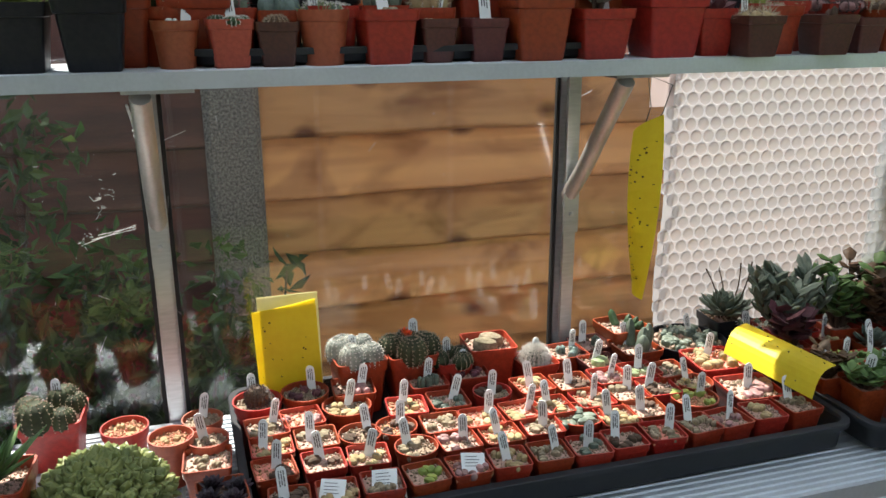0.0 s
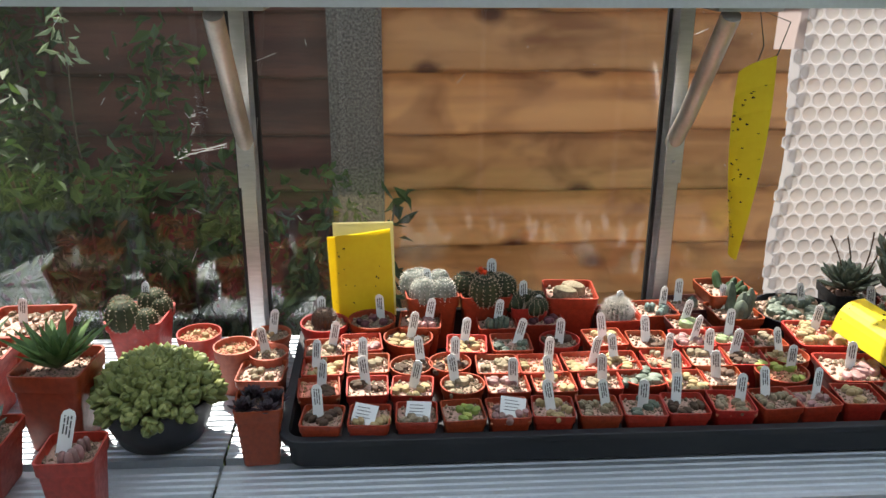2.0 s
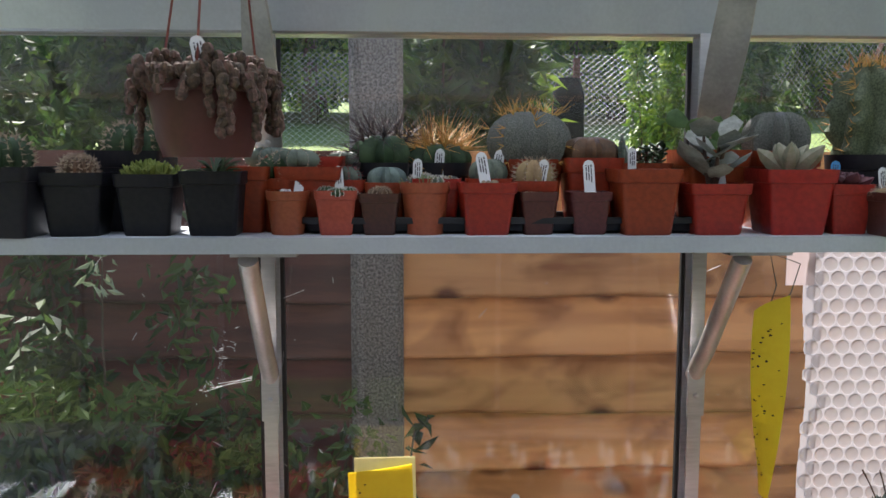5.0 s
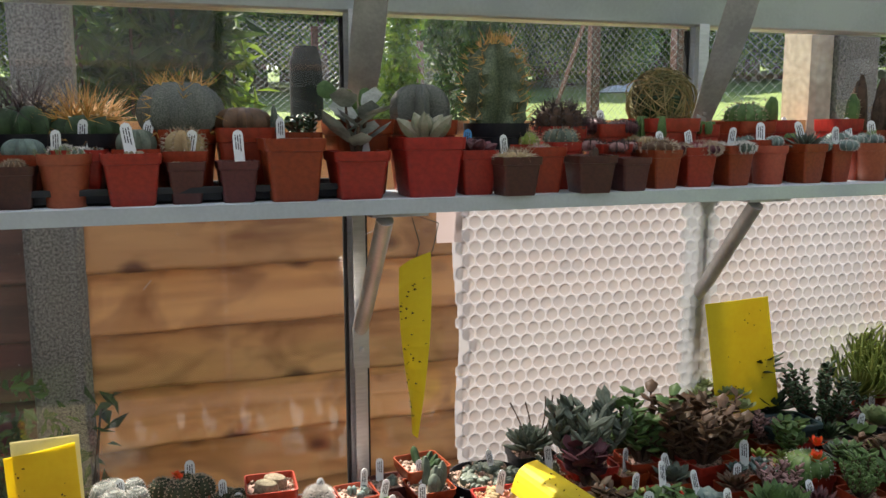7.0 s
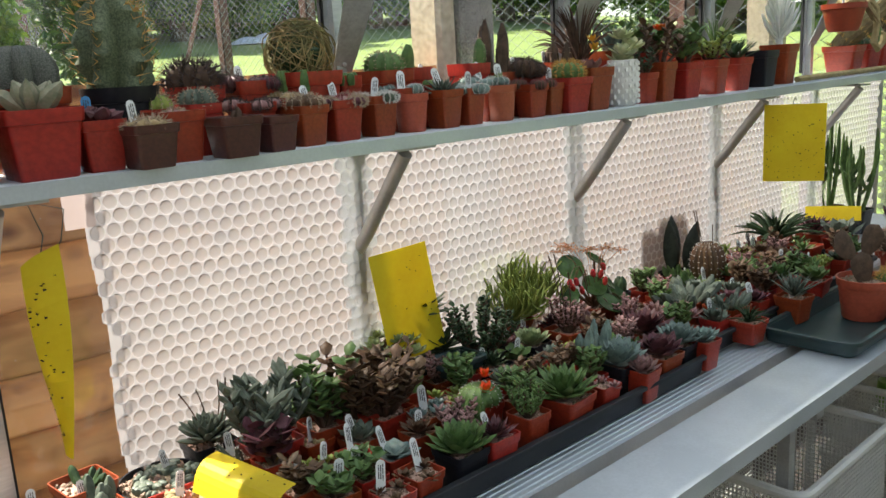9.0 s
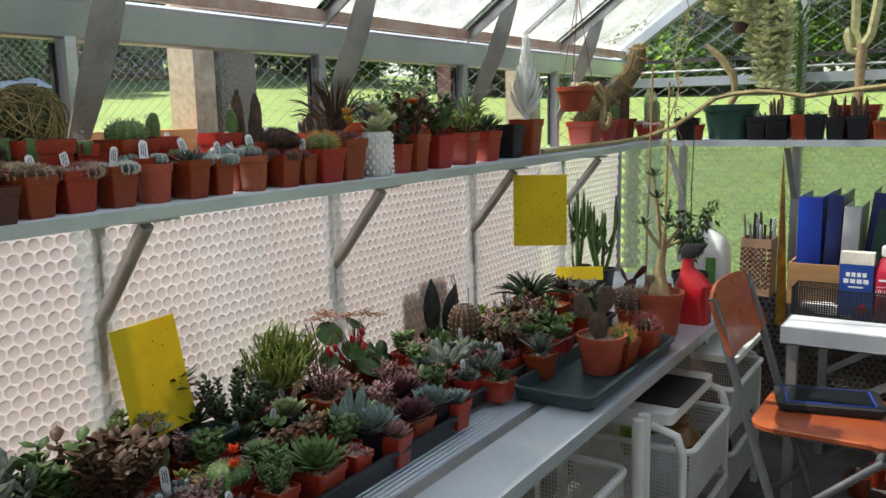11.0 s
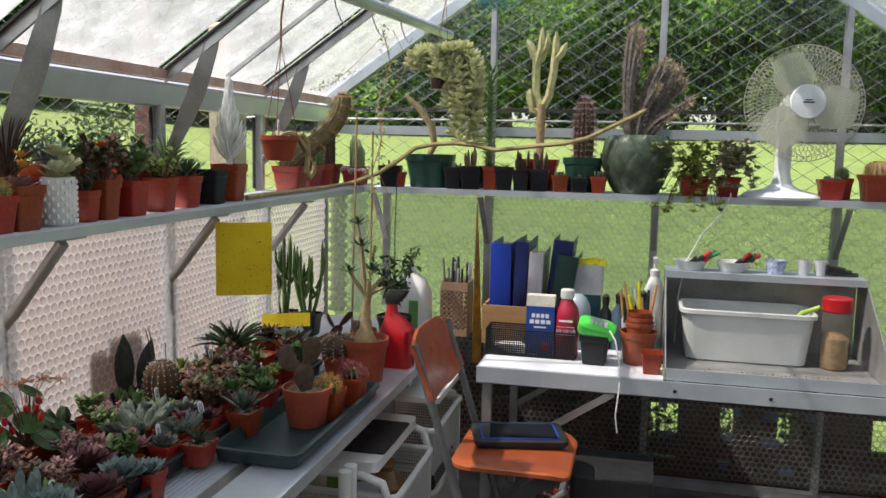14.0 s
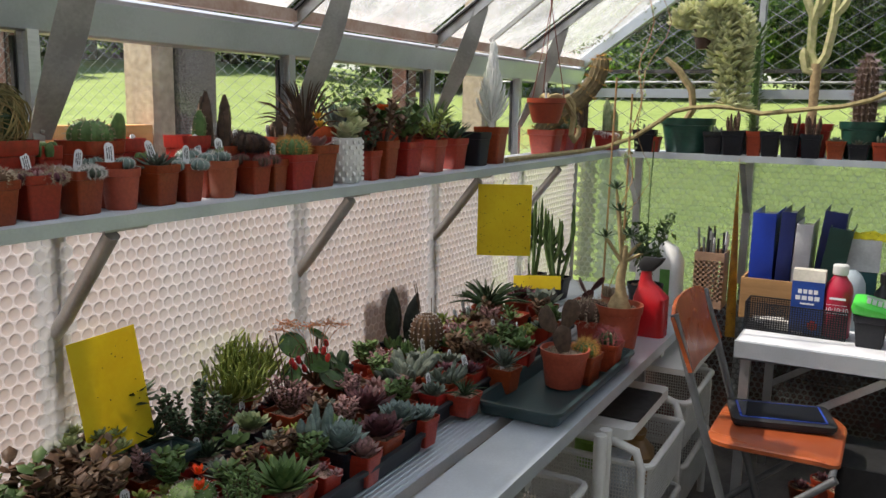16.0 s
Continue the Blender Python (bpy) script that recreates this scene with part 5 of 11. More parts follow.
def flower_shape(r, up):
    s = Shape()
    rg = random.Random(int(r * 1e4))
    for k in range(3):
        c = Vector((rg.uniform(-0.5, 0.5) * r, rg.uniform(-0.7, 0.3) * r, r * up + rg.uniform(-0.3, 0.3) * r))
        rosette(s, rg, c, 13, r * 0.6, r * 0.22, r * 0.04, (70, 15), 0.6)
    return s


def stalks(n, h):
    s, rg = Shape(), random.Random(n)
    for k in range(n):
        a = rg.uniform(0, 6.28)
        s.tube(arc((0.006 * math.cos(a), 0.006 * math.sin(a), 0), (0.03 * math.cos(a), 0.03 * math.sin(a), h * rg.uniform(0.8, 1.1)), 6, (0.006, 0, 0)), [0.0012, 0.0012, 0.001, 0.001, 0.0009, 0.0012], 5)
    return s


def silver_spire(rg):
    """A tall felted spire: long thin leaves sweeping upward round one stem."""
    s = Shape()
    H = 0.215
    for i in range(92):
        t = i / 91
        a = 2.39996 * i
        h = Vector((math.cos(a), math.sin(a), 0))
        z = 0.02 + (H - 0.05) * t
        L = 0.074 * (1 - 0.5 * t) * (0.8 + 0.2 * rg.random())
        out = 0.95 - 0.66 * t
        taper_leaf(s, h * 0.005 + UP * z, h * out + UP * (0.75 + 0.5 * t), UP - h * 0.4, L, 0.0095, 0.0075, 0.5, 0.32, 0.55, rings=6)
    st = Shape().tube([(0, 0, -0.01), (0.002, 0, 0.06), (0, 0, H * 0.85)], [0.008, 0.007, 0.002], 8)
    return {"stem": (st, P_WHITE), "leaves": (s, P_WHITE)}


def nest_ball(rg, R):
    s = Shape()
    for k in range(260):
        n = Vector((rg.gauss(0, 1), rg.gauss(0, 1), rg.gauss(0, 0.8))).normalized()
        u = n.orthogonal().normalized()
        v = n.cross(u)
        a0, r = rg.uniform(0, 6.28), R * rg.uniform(0.75, 1.0)
        s.tube([Vector((0, 0, R * 0.72)) + (u * math.cos(a0 + 0.35 * i) + v * math.sin(a0 + 0.35 * i) * 0.85 + n * 0.2) * r for i in range(8)], 0.0009, 4)
    core = Shape().lathe([(R * 0.3, 0), (R * 0.72, R * 0.4), (R * 0.8, R * 0.8), (R * 0.5, R * 1.25), (0.001, R * 1.4)], 14)
    return {"stems": (s, surf("tangled_straw_stem", (0.30, 0.23, 0.08), (0.16, 0.14, 0.05), 20, 0.7, 0, 0.1, island=0.5)), "core": (core, P_DARK)}


def grow_gasteria(rg, H):
    """Broad dark tongues standing apart, slightly cupped."""
    leaves = []
    for x, y, lean, l, w in ((-0.020, 0.0, (-0.10, 0.05), 0.96, 0.040), (0.002, 0.012, (0.03, 0.10), 1.0, 0.044), (0.030, -0.004, (0.30, -0.05), 0.88, 0.042), (0.0, -0.02, (0.1, -0.5), 0.35, 0.03)):
        s = Shape()
        taper_leaf(s, (x, y, 0), Vector((lean[0], lean[1], 1)), Vector((0.5, 1, 0.1)), H * l, w, 0.013, 0.45, -0.05, 0.38, seg=8, rings=9)
        leaves.append(s)
    return {"leaf": (leaves, plant_mat("blackish_green_flesh", (0.045, 0.055, 0.042), (0.025, 0.032, 0.025), 0.45))}


def grow_angular(rg):
    """A tall uneven body of five deep wavy ribs, golden spines on every knob and a bristling crown."""
    s, q = Shape(), Shape()
    rings, N = [], 60
    for i in range(16):
        t = i / 15
        z = -0.004 + 0.122 * t
        R = 0.043 * math.sqrt(max(0.02, 1 - (max(0.0, t - 0.45) / 0.56) ** 2.6)) * (0.82 + 0.18 * min(1, t * 3))
        R = max(R, 0.006)
        ring = []
        for k in range(N):
            a = 6.2832 * k / N
            rib = abs(math.cos(2.5 * a + 0.35 * math.sin(7 * t + 1))) ** 1.4
            knob = 1 + 0.10 * math.sin(26 * t + 3 * round(a / 1.2566)) * rib
            r = R * (0.55 + 0.45 * rib) * knob
            ring.append((r * math.cos(a), r * math.sin(a), z + 0.004 * math.sin(3 * a)))
        rings.append(ring)
    s.loft(rings)
    for k in range(5):
        a0 = 1.2566 * k
        for i in range(2, 15):
            ring = rings[i]
            j = max(range(N), key=lambda m: (ring[m][0] ** 2 + ring[m][1] ** 2) * (1 if abs(((6.2832 * m / N - a0 + 3.1416) % 6.2832) - 3.1416) < 0.5 else 0))
            p = Vector(ring[j])
            d = Vector((p.x, p.y, 0.01)).normalized()
            for _ in range(2 if i < 12 else 6):
                spike(q, p, d + Vector((rg.gauss(0, 0.6), rg.gauss(0, 0.6), rg.gauss(0.25, 0.5))), rg.uniform(0.010, 0.022), 0.0007)
    for k in range(70):
        spike(q, Vector((rg.uniform(-0.018, 0.018), rg.uniform(-0.018, 0.018), 0.116)), Vector((rg.gauss(0, 0.55), rg.gauss(0, 0.55), 1)), rg.uniform(0.014, 0.030), 0.0008)
    return {"stem": (s, P_SPECK_GREEN), "spines": (q, SP_GOLD)}


P_SPECK_GREEN = surf("flecked_green_flesh", (0.13, 0.16, 0.085), (0.045, 0.065, 0.032), 420, 0.65, 0, 0.2, 1200, contrast=(0.36, 0.64))


def mound(rg, R, H):
    """A tight dome of plump upright leaves in small rosettes."""
    s = Shape()
    for k in range(58):
        t = (k + 0.5) / 58
        a, o = 2.39996 * k, math.sqrt(t)
        n = Vector((o * math.cos(a), o * math.sin(a), 1.15 - o * 0.9)).normalized()
        c = Vector((R * o * math.cos(a), R * o * math.sin(a), H * math.sqrt(max(0.02, 1 - o * o * 0.95)) - 0.012))
        m = n.to_track_quat("Z", "Y").to_matrix()
        for j in range(7):
            g, e = 2.39996 * j + k, radians(80 - j * 6)
            d = m @ Vector((math.cos(g) * math.cos(e), math.sin(g) * math.cos(e), math.sin(e)))
            taper_leaf(s, c + d * 0.001, d, n, 0.023 * rg.uniform(0.85, 1.15), 0.0145, 0.0095, 0.1, 0.12, 0.62, rings=6)
    return {"leaves": (s, P_JELLY)}


def grow_sticks(rg, H):
    s = Shape()
    for k in range(6):
        a = rg.uniform(0, 6.28)
        b = Vector((0.014 * math.cos(a), 0.012 * math.sin(a), 0))
        t = b * 3.4 + UP * H * rg.uniform(0.75, 1.1)
        column(s, arc(b, t, 9, b * 0.9), 0.0058, 5, 0.15)
        for j in range(2):
            p = b.lerp(t, rg.uniform(0.25, 0.5))
            d = Vector((rg.uniform(-1, 1), rg.uniform(-1, 1), 0)).normalized()
            column(s, arc(p, p + d * 0.03 + UP * H * rg.uniform(0.3, 0.5), 6, d * 0.014), 0.005, 5, 0.15)
    return {"stems": (s, P_GREEN)}


def round_leaf_plant():
    """Big dished round leaves on bare stems, drooping red buds and flat airy heads above."""
    rg = random.Random(169)
    stem, leaves, buds, airy = Shape(), [], [], Shape()
    for x, y, z, r, tx, tz in ((-0.075, 0.0, 0.105, 0.030, -0.3, 0.35), (0.02, 0.01, 0.105, 0.024, 0.3, 0.7), (-0.02, -0.02, 0.055, 0.028, -0.2, 0.5), (0.085, -0.01, 0.0, 0.036, 0.2, 0.3), (0.04, 0.0, 0.05, 0.026, 0.5, 0.5), (-0.055, 0.02, 0.03, 0.024, -0.6, 0.5), (0.0, -0.045, 0.015, 0.030, 0.0, 0.6), (-0.09, -0.01, 0.05, 0.022, -0.5, 0.4)):
        c = Vector((x, y, z))
        stem.tube(arc((0, 0, 0), c, 6, (x * 0.2, 0, 0.02)), [0.004, 0.0035, 0.003, 0.0026, 0.0022, 0.002], 6)
        n = Vector((tx, -0.55, tz + 0.35)).normalized()
        lf = Shape().lathe([(0.001, 0.0), (0.45, 0.03), (0.8, 0.10), (1.0, 0.20), (0.98, 0.25), (0.75, 0.16), (0.001, 0.07)], 18, mat4=Matrix.Translation(c) @ n.to_track_quat("Z", "Y").to_matrix().to_4x4() @ Matrix.Diagonal((r, r * 1.1, r, 1)))
        leaves.append(lf)
    for x, z in ((-0.125, 0.09), (-0.105, 0.075), (-0.085, 0.082), (-0.03, 0.09), (-0.01, 0.085), (0.0, 0.10), (-0.07, 0.06), (-0.012, 0.072)):
        y = rg.uniform(-0.05, -0.02)
        stem.tube(arc((x * 0.3, y * 0.5, 0.03), (x, y, z + 0.012), 5, (0, 0, 0.05)), 0.0009, 4)
        buds.append(Shape().lathe([(0.001, -0.010), (0.0045, -0.007), (0.0060, 0.0), (0.004, 0.008), (0.001, 0.010)], 9, mat4=Matrix.Translation((x, y, z)) @ Matrix.Rotation(rg.uniform(-0.5, 0.5), 4, "Y")))
    for k in range(9):
        tip = Vector((-0.115 + 0.025 * k, rg.uniform(-0.02, 0.02), 0.155 + rg.uniform(-0.010, 0.010) - 0.004 * k))
        airy.tube([(0.0, 0, 0.04), tip * 0.6 + Vector((0, 0, 0.03)), tip], 0.0008, 4)
        for j in range(22):
            e = tip + Vector((rg.uniform(-0.022, 0.022), rg.uniform(-0.02, 0.02), rg.uniform(-0.004, 0.008)))
            airy.tube([tip.lerp(e, 0.1), e], 0.0005, 3)
            pebble(airy, rg, e, 0.0019)
    return dict(plant={"stem": (stem, P_BRONZE), "leaf": (leaves, plant_mat("glossy_green_leaf", (0.07, 0.14, 0.04), (0.035, 0.075, 0.025), 0.3, trans=0.15)), "bud": (buds, P_RED), "flower_heads": (airy, surf("tan_flower_head", (0.50, 0.24, 0.12), (0.38, 0.17, 0.09), 30, 0.8, 0, 0, island=0.3))}, seed=169)


def stalk_with_leaves(seed):
    """A stout stalk below a raised rosette, ringed with older leaves."""
    rg = random.Random(seed)
    s = Shape().tube([(0.004, 0, -0.11), (0.002, 0, -0.05), (0, 0, 0.004)], [0.006, 0.005, 0.005], 8)
    for z in (-0.07, -0.045, -0.02):
        rosette(s, rg, (0.003, 0, z), 14, 0.042, 0.012, 0.004, (40, 0), 0.7, 0.1, 0.45)
    return s


def rosette_tips(seed, n, R, H, r):
    """Rosettes of cream-edged leaves spread over the top of a bush."""
    s, rg = Shape(), random.Random(seed)
    for k in range(n):
        a, o = 2.39996 * k, R * math.sqrt((k + 0.5) / n)
        rosette(s, rg, (o * math.cos(a), o * math.sin(a), H * (1 - 0.45 * (o / R) ** 2)), 14, r, r * 0.62, r * 0.14, (80, 8), 0.1, 0.2)
    return s


# ---- the big tray of small pots ----
living_stones(0.122, 0.901, 0.050, 0.05, "square", P_BROWN, 3, 1, GRIT, 1)
living_stones(0.176, 0.900, 0.050, 0.05, "square", P_TAN, 4, 3, GRIT, 2)
living_stones(0.230, 0.903, 0.050, 0.05, "square", P_STONE, 5, 3, GRIT, 3)
living_stones(0.284, 0.905, 0.051, 0.05, "square", P_LIME, 2, None, GRIT, 4)
living_stones(0.337, 0.907, 0.051, 0.05, "square", P_PINK, 3, 3, PEBBLE, 5)
living_stones(0.390, 0.908, 0.051, 0.05, "square", P_TAN, 4, 0, GRIT, 6)
living_stones(0.444, 0.907, 0.051, 0.05, "square", P_STONE, 5, 1, GRIT, 7)
living_stones(0.497, 0.905, 0.052, 0.05, "square", P_GREY, 2, 0, GRIT, 8)
living_stones(0.548, 0.907, 0.052, 0.05, "square", P_BROWN, 3, 1, GRIT, 9)
living_stones(0.605, 0.910, 0.052, 0.05, "square", P_STONE, 4, 0, PEBBLE, 10)
living_stones(0.660, 0.913, 0.053, 0.05, "square", P_STONE, 5, 1, GRIT, 11)
living_stones(0.708, 0.915, 0.053, 0.05, "square", P_PINK, 2, 0, GRIT, 12)
living_stones(0.765, 0.918, 0.053, 0.05, "square", P_TAN, 3, None, GRIT, 13)
living_stones(0.824, 0.922, 0.054, 0.05, "square", P_STONE, 4, 0, GRIT, 14)
living_stones(0.113, 0.969, 0.053, 0.05, "square", P_BROWN, 5, 1, PEBBLE, 15)
living_stones(0.172, 0.968, 0.053, 0.05, "square", P_BROWN, 2, 0, GRIT, 16)
living_stones(0.227, 0.965, 0.053, 0.05, "square", P_TAN, 3, 1, GRIT, 17)
living_stones(0.289, 0.968, 0.056, 0.05, "round", P_STONE, 4, 0, GRIT, 18)
living_stones(0.344, 0.967, 0.054, 0.05, "square", P_PINK, 5, 1, GRIT, 19)
living_stones(0.402, 0.966, 0.054, 0.05, "square", P_TAN, 2, 0, PEBBLE, 20)
living_stones(0.461, 0.971, 0.054, 0.05, "square", P_STONE, 3, 1, GRIT, 21)
living_stones(0.520, 0.982, 0.069, 0.05, "round", P_GREY, 4, None, GRIT, 22)
living_stones(0.568, 0.963, 0.055, 0.05, "square", P_TAN, 5, 1, GRIT, 23)
living_stones(0.617, 0.971, 0.055, 0.05, "square", P_BROWN, 2, 0, GRIT, 24)
living_stones(0.699, 0.981, 0.068, 0.05, "round", P_LIME, 3, 1, PEBBLE, 25)
living_stones(0.794, 0.985, 0.082, 0.05, "square", P_PINK, 4, 0, GRIT, 26)
living_stones(0.115, 1.020, 0.055, 0.052, "square", P_TAN, 5, 1, PEBBLE, 27)
living_stones(0.172, 1.024, 0.056, 0.052, "square", P_STONE, 2, 0, GRIT, 28)
living_stones(0.227, 1.017, 0.056, 0.052, "round", P_BROWN, 3, 1, GRIT, 29)
living_stones(0.277, 1.022, 0.056, 0.052, "round", P_BROWN, 4, 0, PEBBLE, 30)
living_stones(0.337, 1.013, 0.056, 0.052, "square", P_STONE, 5, None, GRIT, 31)
living_stones(0.392, 1.012, 0.056, 0.052, "square", P_TAN, 2, 0, PEBBLE, 32)
living_stones(0.451, 1.015, 0.056, 0.052, "square", P_TAN, 3, 1, PEBBLE, 33)
living_stones(0.495, 1.015, 0.056, 0.052, "square", P_TAN, 4, 0, GRIT, 34)
living_stones(0.558, 1.017, 0.056, 0.052, "square", P_STONE, 5, 1, PEBBLE, 35)
living_stones(0.616, 1.020, 0.056, 0.052, "square", P_STONE, 2, 0, GRIT, 36)
living_stones(0.665, 1.020, 0.056, 0.052, "square", P_BROWN, 3, 1, GRIT, 37)
living_stones(0.724, 1.020, 0.056, 0.052, "round", P_TAN, 4, 0, GRIT, 38)
living_stones(0.114, 1.065, 0.056, 0.055, "square", P_STONE, 5, 1, GRIT, 39)
living_stones(0.162, 1.079, 0.056, 0.055, "square", P_PINK, 2, None, PEBBLE, 40)
living_stones(0.225, 1.093, 0.068, 0.055, "round", P_TAN, 3, 1, GRIT, 41)
living_stones(0.303, 1.068, 0.056, 0.055, "square", P_TAN, 4, 0, PEBBLE, 42)
living_stones(0.363, 1.069, 0.056, 0.055, "square", P_GREY, 5, 1, GRIT, 43)
living_stones(0.430, 1.074, 0.056, 0.055, "round", P_BROWN, 2, 0, GRIT, 44)
living_stones(0.493, 1.078, 0.056, 0.055, "square", P_TAN, 3, 1, PEBBLE, 45)
living_stones(0.551, 1.069, 0.056, 0.055, "square", P_BROWN, 4, 0, GRIT, 46)
living_stones(0.612, 1.070, 0.056, 0.055, "square", P_PINK, 5, 1, GRIT, 47)
living_stones(0.666, 1.076, 0.056, 0.055, "square", P_PALE, 1, 0, GRIT, 48)
living_stones(0.708, 1.064, 0.056, 0.055, "square", P_STONE, 3, None, GRIT, 49)
potted("potted_cactus", "dark round cactus in a red round plastic pot", 0.109, 1.135, 0.62, 0.068, 0.060, "round", "red", grow_globe(random.Random(50), 0.068 * 0.24, 0.068 * 0.42, P_BRONZE, 20, 0.1, SP_DARK, 6, 0.3), tag=0, seed=50)
potted("potted_succulent", "small purple succulents in a red round plastic pot", 0.175, 1.142, 0.62, 0.068, 0.060, "round", "red", grow_stones(random.Random(51), 0.068 * 0.3, 0.015, P_PURPLE, 6), tag=0, seed=51)
potted("potted_succulent", "pinkish stone plants in a red square pot", 0.243, 1.137, 0.62, 0.061, 0.060, "square", "red", grow_stones(random.Random(52), 0.061 * 0.36, 0.02, P_PINK, 7), tag=0, seed=52)
potted("potted_succulent", "grey stone plants in a red square pot", 0.352, 1.137, 0.62, 0.058, 0.055, "square", "red", grow_stones(random.Random(53), 0.058 * 0.3, 0.03, P_GREY, 4), tag=0, seed=53)
potted("potted_succulent", "purple stone plants in a red square pot", 0.419, 1.147, 0.62, 0.059, 0.055, "square", "red", grow_stones(random.Random(54), 0.059 * 0.34, 0.016, P_PURPLE, 5), tag=0, seed=54)
potted("potted_cactus", "small cactus hidden in white hair-like spines", 0.531, 1.156, 0.62, 0.062, 0.055, "square", "red", grow_globe(random.Random(55), 0.062 * 0.3, 0.062 * 0.4, P_GREY, 18, 0.1, SP_WHITE, 22, 0.5, 0.0004), tag=0, seed=55)
potted("potted_succulent", "blue-grey split-leaved stone plants in grit", 0.595, 1.182, 0.62, 0.062, 0.050, "square", "red", grow_stones(random.Random(56), 0.062 * 0.32, 0.024, P_BLUE, 3), tag=0, seed=56)
potted("potted_succulent", "fat grey stone plant in a brown pot", 0.648, 1.200, 0.62, 0.063, 0.050, "square", "plum", grow_stones(random.Random(57), 0.063 * 0.3, 0.026, P_GREY, 2), tag=0, seed=57)
potted("potted_succulent", "single fat pale stone plant in a dark pot", 0.629, 1.130, 0.62, 0.059, 0.050, "square", "plum", grow_stones(random.Random(58), 0.059 * 0.3, 0.024, P_PALE, 1), tag=0, seed=58)
potted("potted_succulent", "upright thick grey-green leaves in a red pot", 0.705, 1.157, 0.62, 0.071, 0.055, "square", "red", grow_fingers(random.Random(59), 0.071 * 0.42, 0.045, P_GREY, 5, 0.34, 0.25), tag=0, seed=59)
potted("potted_succulent", "crowded grey-green pebble-like clump in a wide grey bowl", 0.807, 1.168, 0.62, 0.129, 0.050, "bowl", "black", grow_stones(random.Random(60), 0.129 * 0.42, 0.022, P_GREY, 26), tag=0, seed=60)
potted("potted_succulent", "orange-brown living stones in a large red pot", 0.796, 1.075, 0.62, 0.086, 0.055, "square", "red", grow_stones(random.Random(61), 0.086 * 0.40, 0.022, P_TAN, 9), tag=1, seed=61, gmat=PEBBLE)
potted("potted_cactus", "clump of white woolly cactus heads in a red pot", 0.260, 1.190, 0.62, 0.079, 0.085, "square", "red", grow_globe(random.Random(62), 0.079 * 0.40, 0.079 * 0.85, P_SILVER, 16, 0.06, SP_WHITE, 9, 0.16, 0.0004, heads=5), tag=0, seed=62)
potted("potted_cactus", "green cactus clump with an orange flower", 0.339, 1.187, 0.62, 0.077, 0.085, "square", "red", grow_globe(random.Random(63), 0.077 * 0.42, 0.077 * 0.8, P_DEEP, 14, 0.10, SP_TAN, 8, 0.16, heads=5), tag=2, seed=63, extra=[("flower", flower_shape(0.018, 2.0), P_FLOWER)])
potted("potted_cactus", "small green clustered cactus heads in a red pot", 0.399, 1.169, 0.62, 0.055, 0.070, "square", "red", grow_globe(random.Random(64), 0.055 * 0.46, 0.055 * 0.7, P_DEEP, 10, 0.12, SP_TAN, 5, 0.14, heads=6), tag=0, seed=64)
potted("potted_succulent", "large stone-like plant with a brown dry top", 0.466, 1.189, 0.62, 0.078, 0.080, "square", "red", grow_stones(random.Random(65), 0.078 * 0.40, 0.04, P_STONE, 1), tag=None, seed=65)
potted("potted_succulent", "dark green finger-leaved succulent in a red pot", 0.711, 1.212, 0.62, 0.077, 0.070, "square", "red", grow_fingers(random.Random(66), 0.077 * 0.42, 0.03, P_DARK, 7, 0.2, 0.6), tag=None, seed=66)


# ---- pots at the near end of the bench ----
potted("potted_aloe", "green toothed aloe in a large red square pot", -0.189, 0.962, 0.612, 0.087, 0.105, "square", "red", grow_rosette(random.Random(67), 0.087 * 0.82, 0.09, P_GREEN, 24, 0.9, 0.22, (82, 28), 0.10, 0.0, belly=0.25), tag=None, seed=67, grit="fine")
potted("potted_succulent", "pinkish split rock plants in a red square pot", -0.126, 0.815, 0.612, 0.062, 0.080, "square", "red", grow_stones(random.Random(68), 0.071 * 0.26, 0.03, P_PINK, 3), tag=2, seed=68)
potted("potted_cactus", "dark green ribbed cactus clump in a red pot", -0.153, 1.170, 0.612, 0.082, 0.072, "square", "red", grow_globe(random.Random(69), 0.086 * 0.42, 0.086 * 0.8, P_DEEP, 12, 0.10, SP_TAN, 7, 0.10, heads=5), tag=2, seed=69)
potted("potted_succulent", "dense mound of plump pale green leaves in a black bowl", -0.077, 0.958, 0.612, 0.132, 0.062, "bowl", "black", mound(random.Random(70), 0.132 * 0.45, 0.05), tag=None, seed=70)
potted("potted_succulent", "orange stones and grit in a red round pot", -0.063, 1.126, 0.612, 0.061, 0.060, "round", "red", grow_stones(random.Random(71), 0.061 * 0.30, 0.012, P_TAN, 3), tag=None, seed=71, gmat=PEBBLE)
potted("potted_succulent", "terracotta round pot of orange grit", -0.005, 1.073, 0.612, 0.057, 0.065, "round", "terra", grow_stones(random.Random(72), 0.057 * 0.2, 0.01, P_TAN, 2), tag=None, seed=72, gmat=PEBBLE)
potted("potted_succulent", "terracotta round pot of pale grit with tag", 0.035, 1.130, 0.612, 0.055, 0.055, "round", "terra", grow_stones(random.Random(73), 0.055 * 0.2, 0.01, P_TAN, 2), tag=0, seed=73)
potted("potted_succulent", "terracotta round pot of stony grit with tag", 0.040, 1.063, 0.612, 0.053, 0.060, "round", "terra", grow_stones(random.Random(74), 0.053 * 0.2, 0.01, P_STONE, 2), tag=0, seed=74)
potted("potted_succulent", "pale stone plants in a red square pot", 0.037, 1.020, 0.612, 0.061, 0.055, "square", "red", grow_stones(random.Random(75), 0.061 * 0.3, 0.014, P_STONE, 4), tag=None, seed=75)
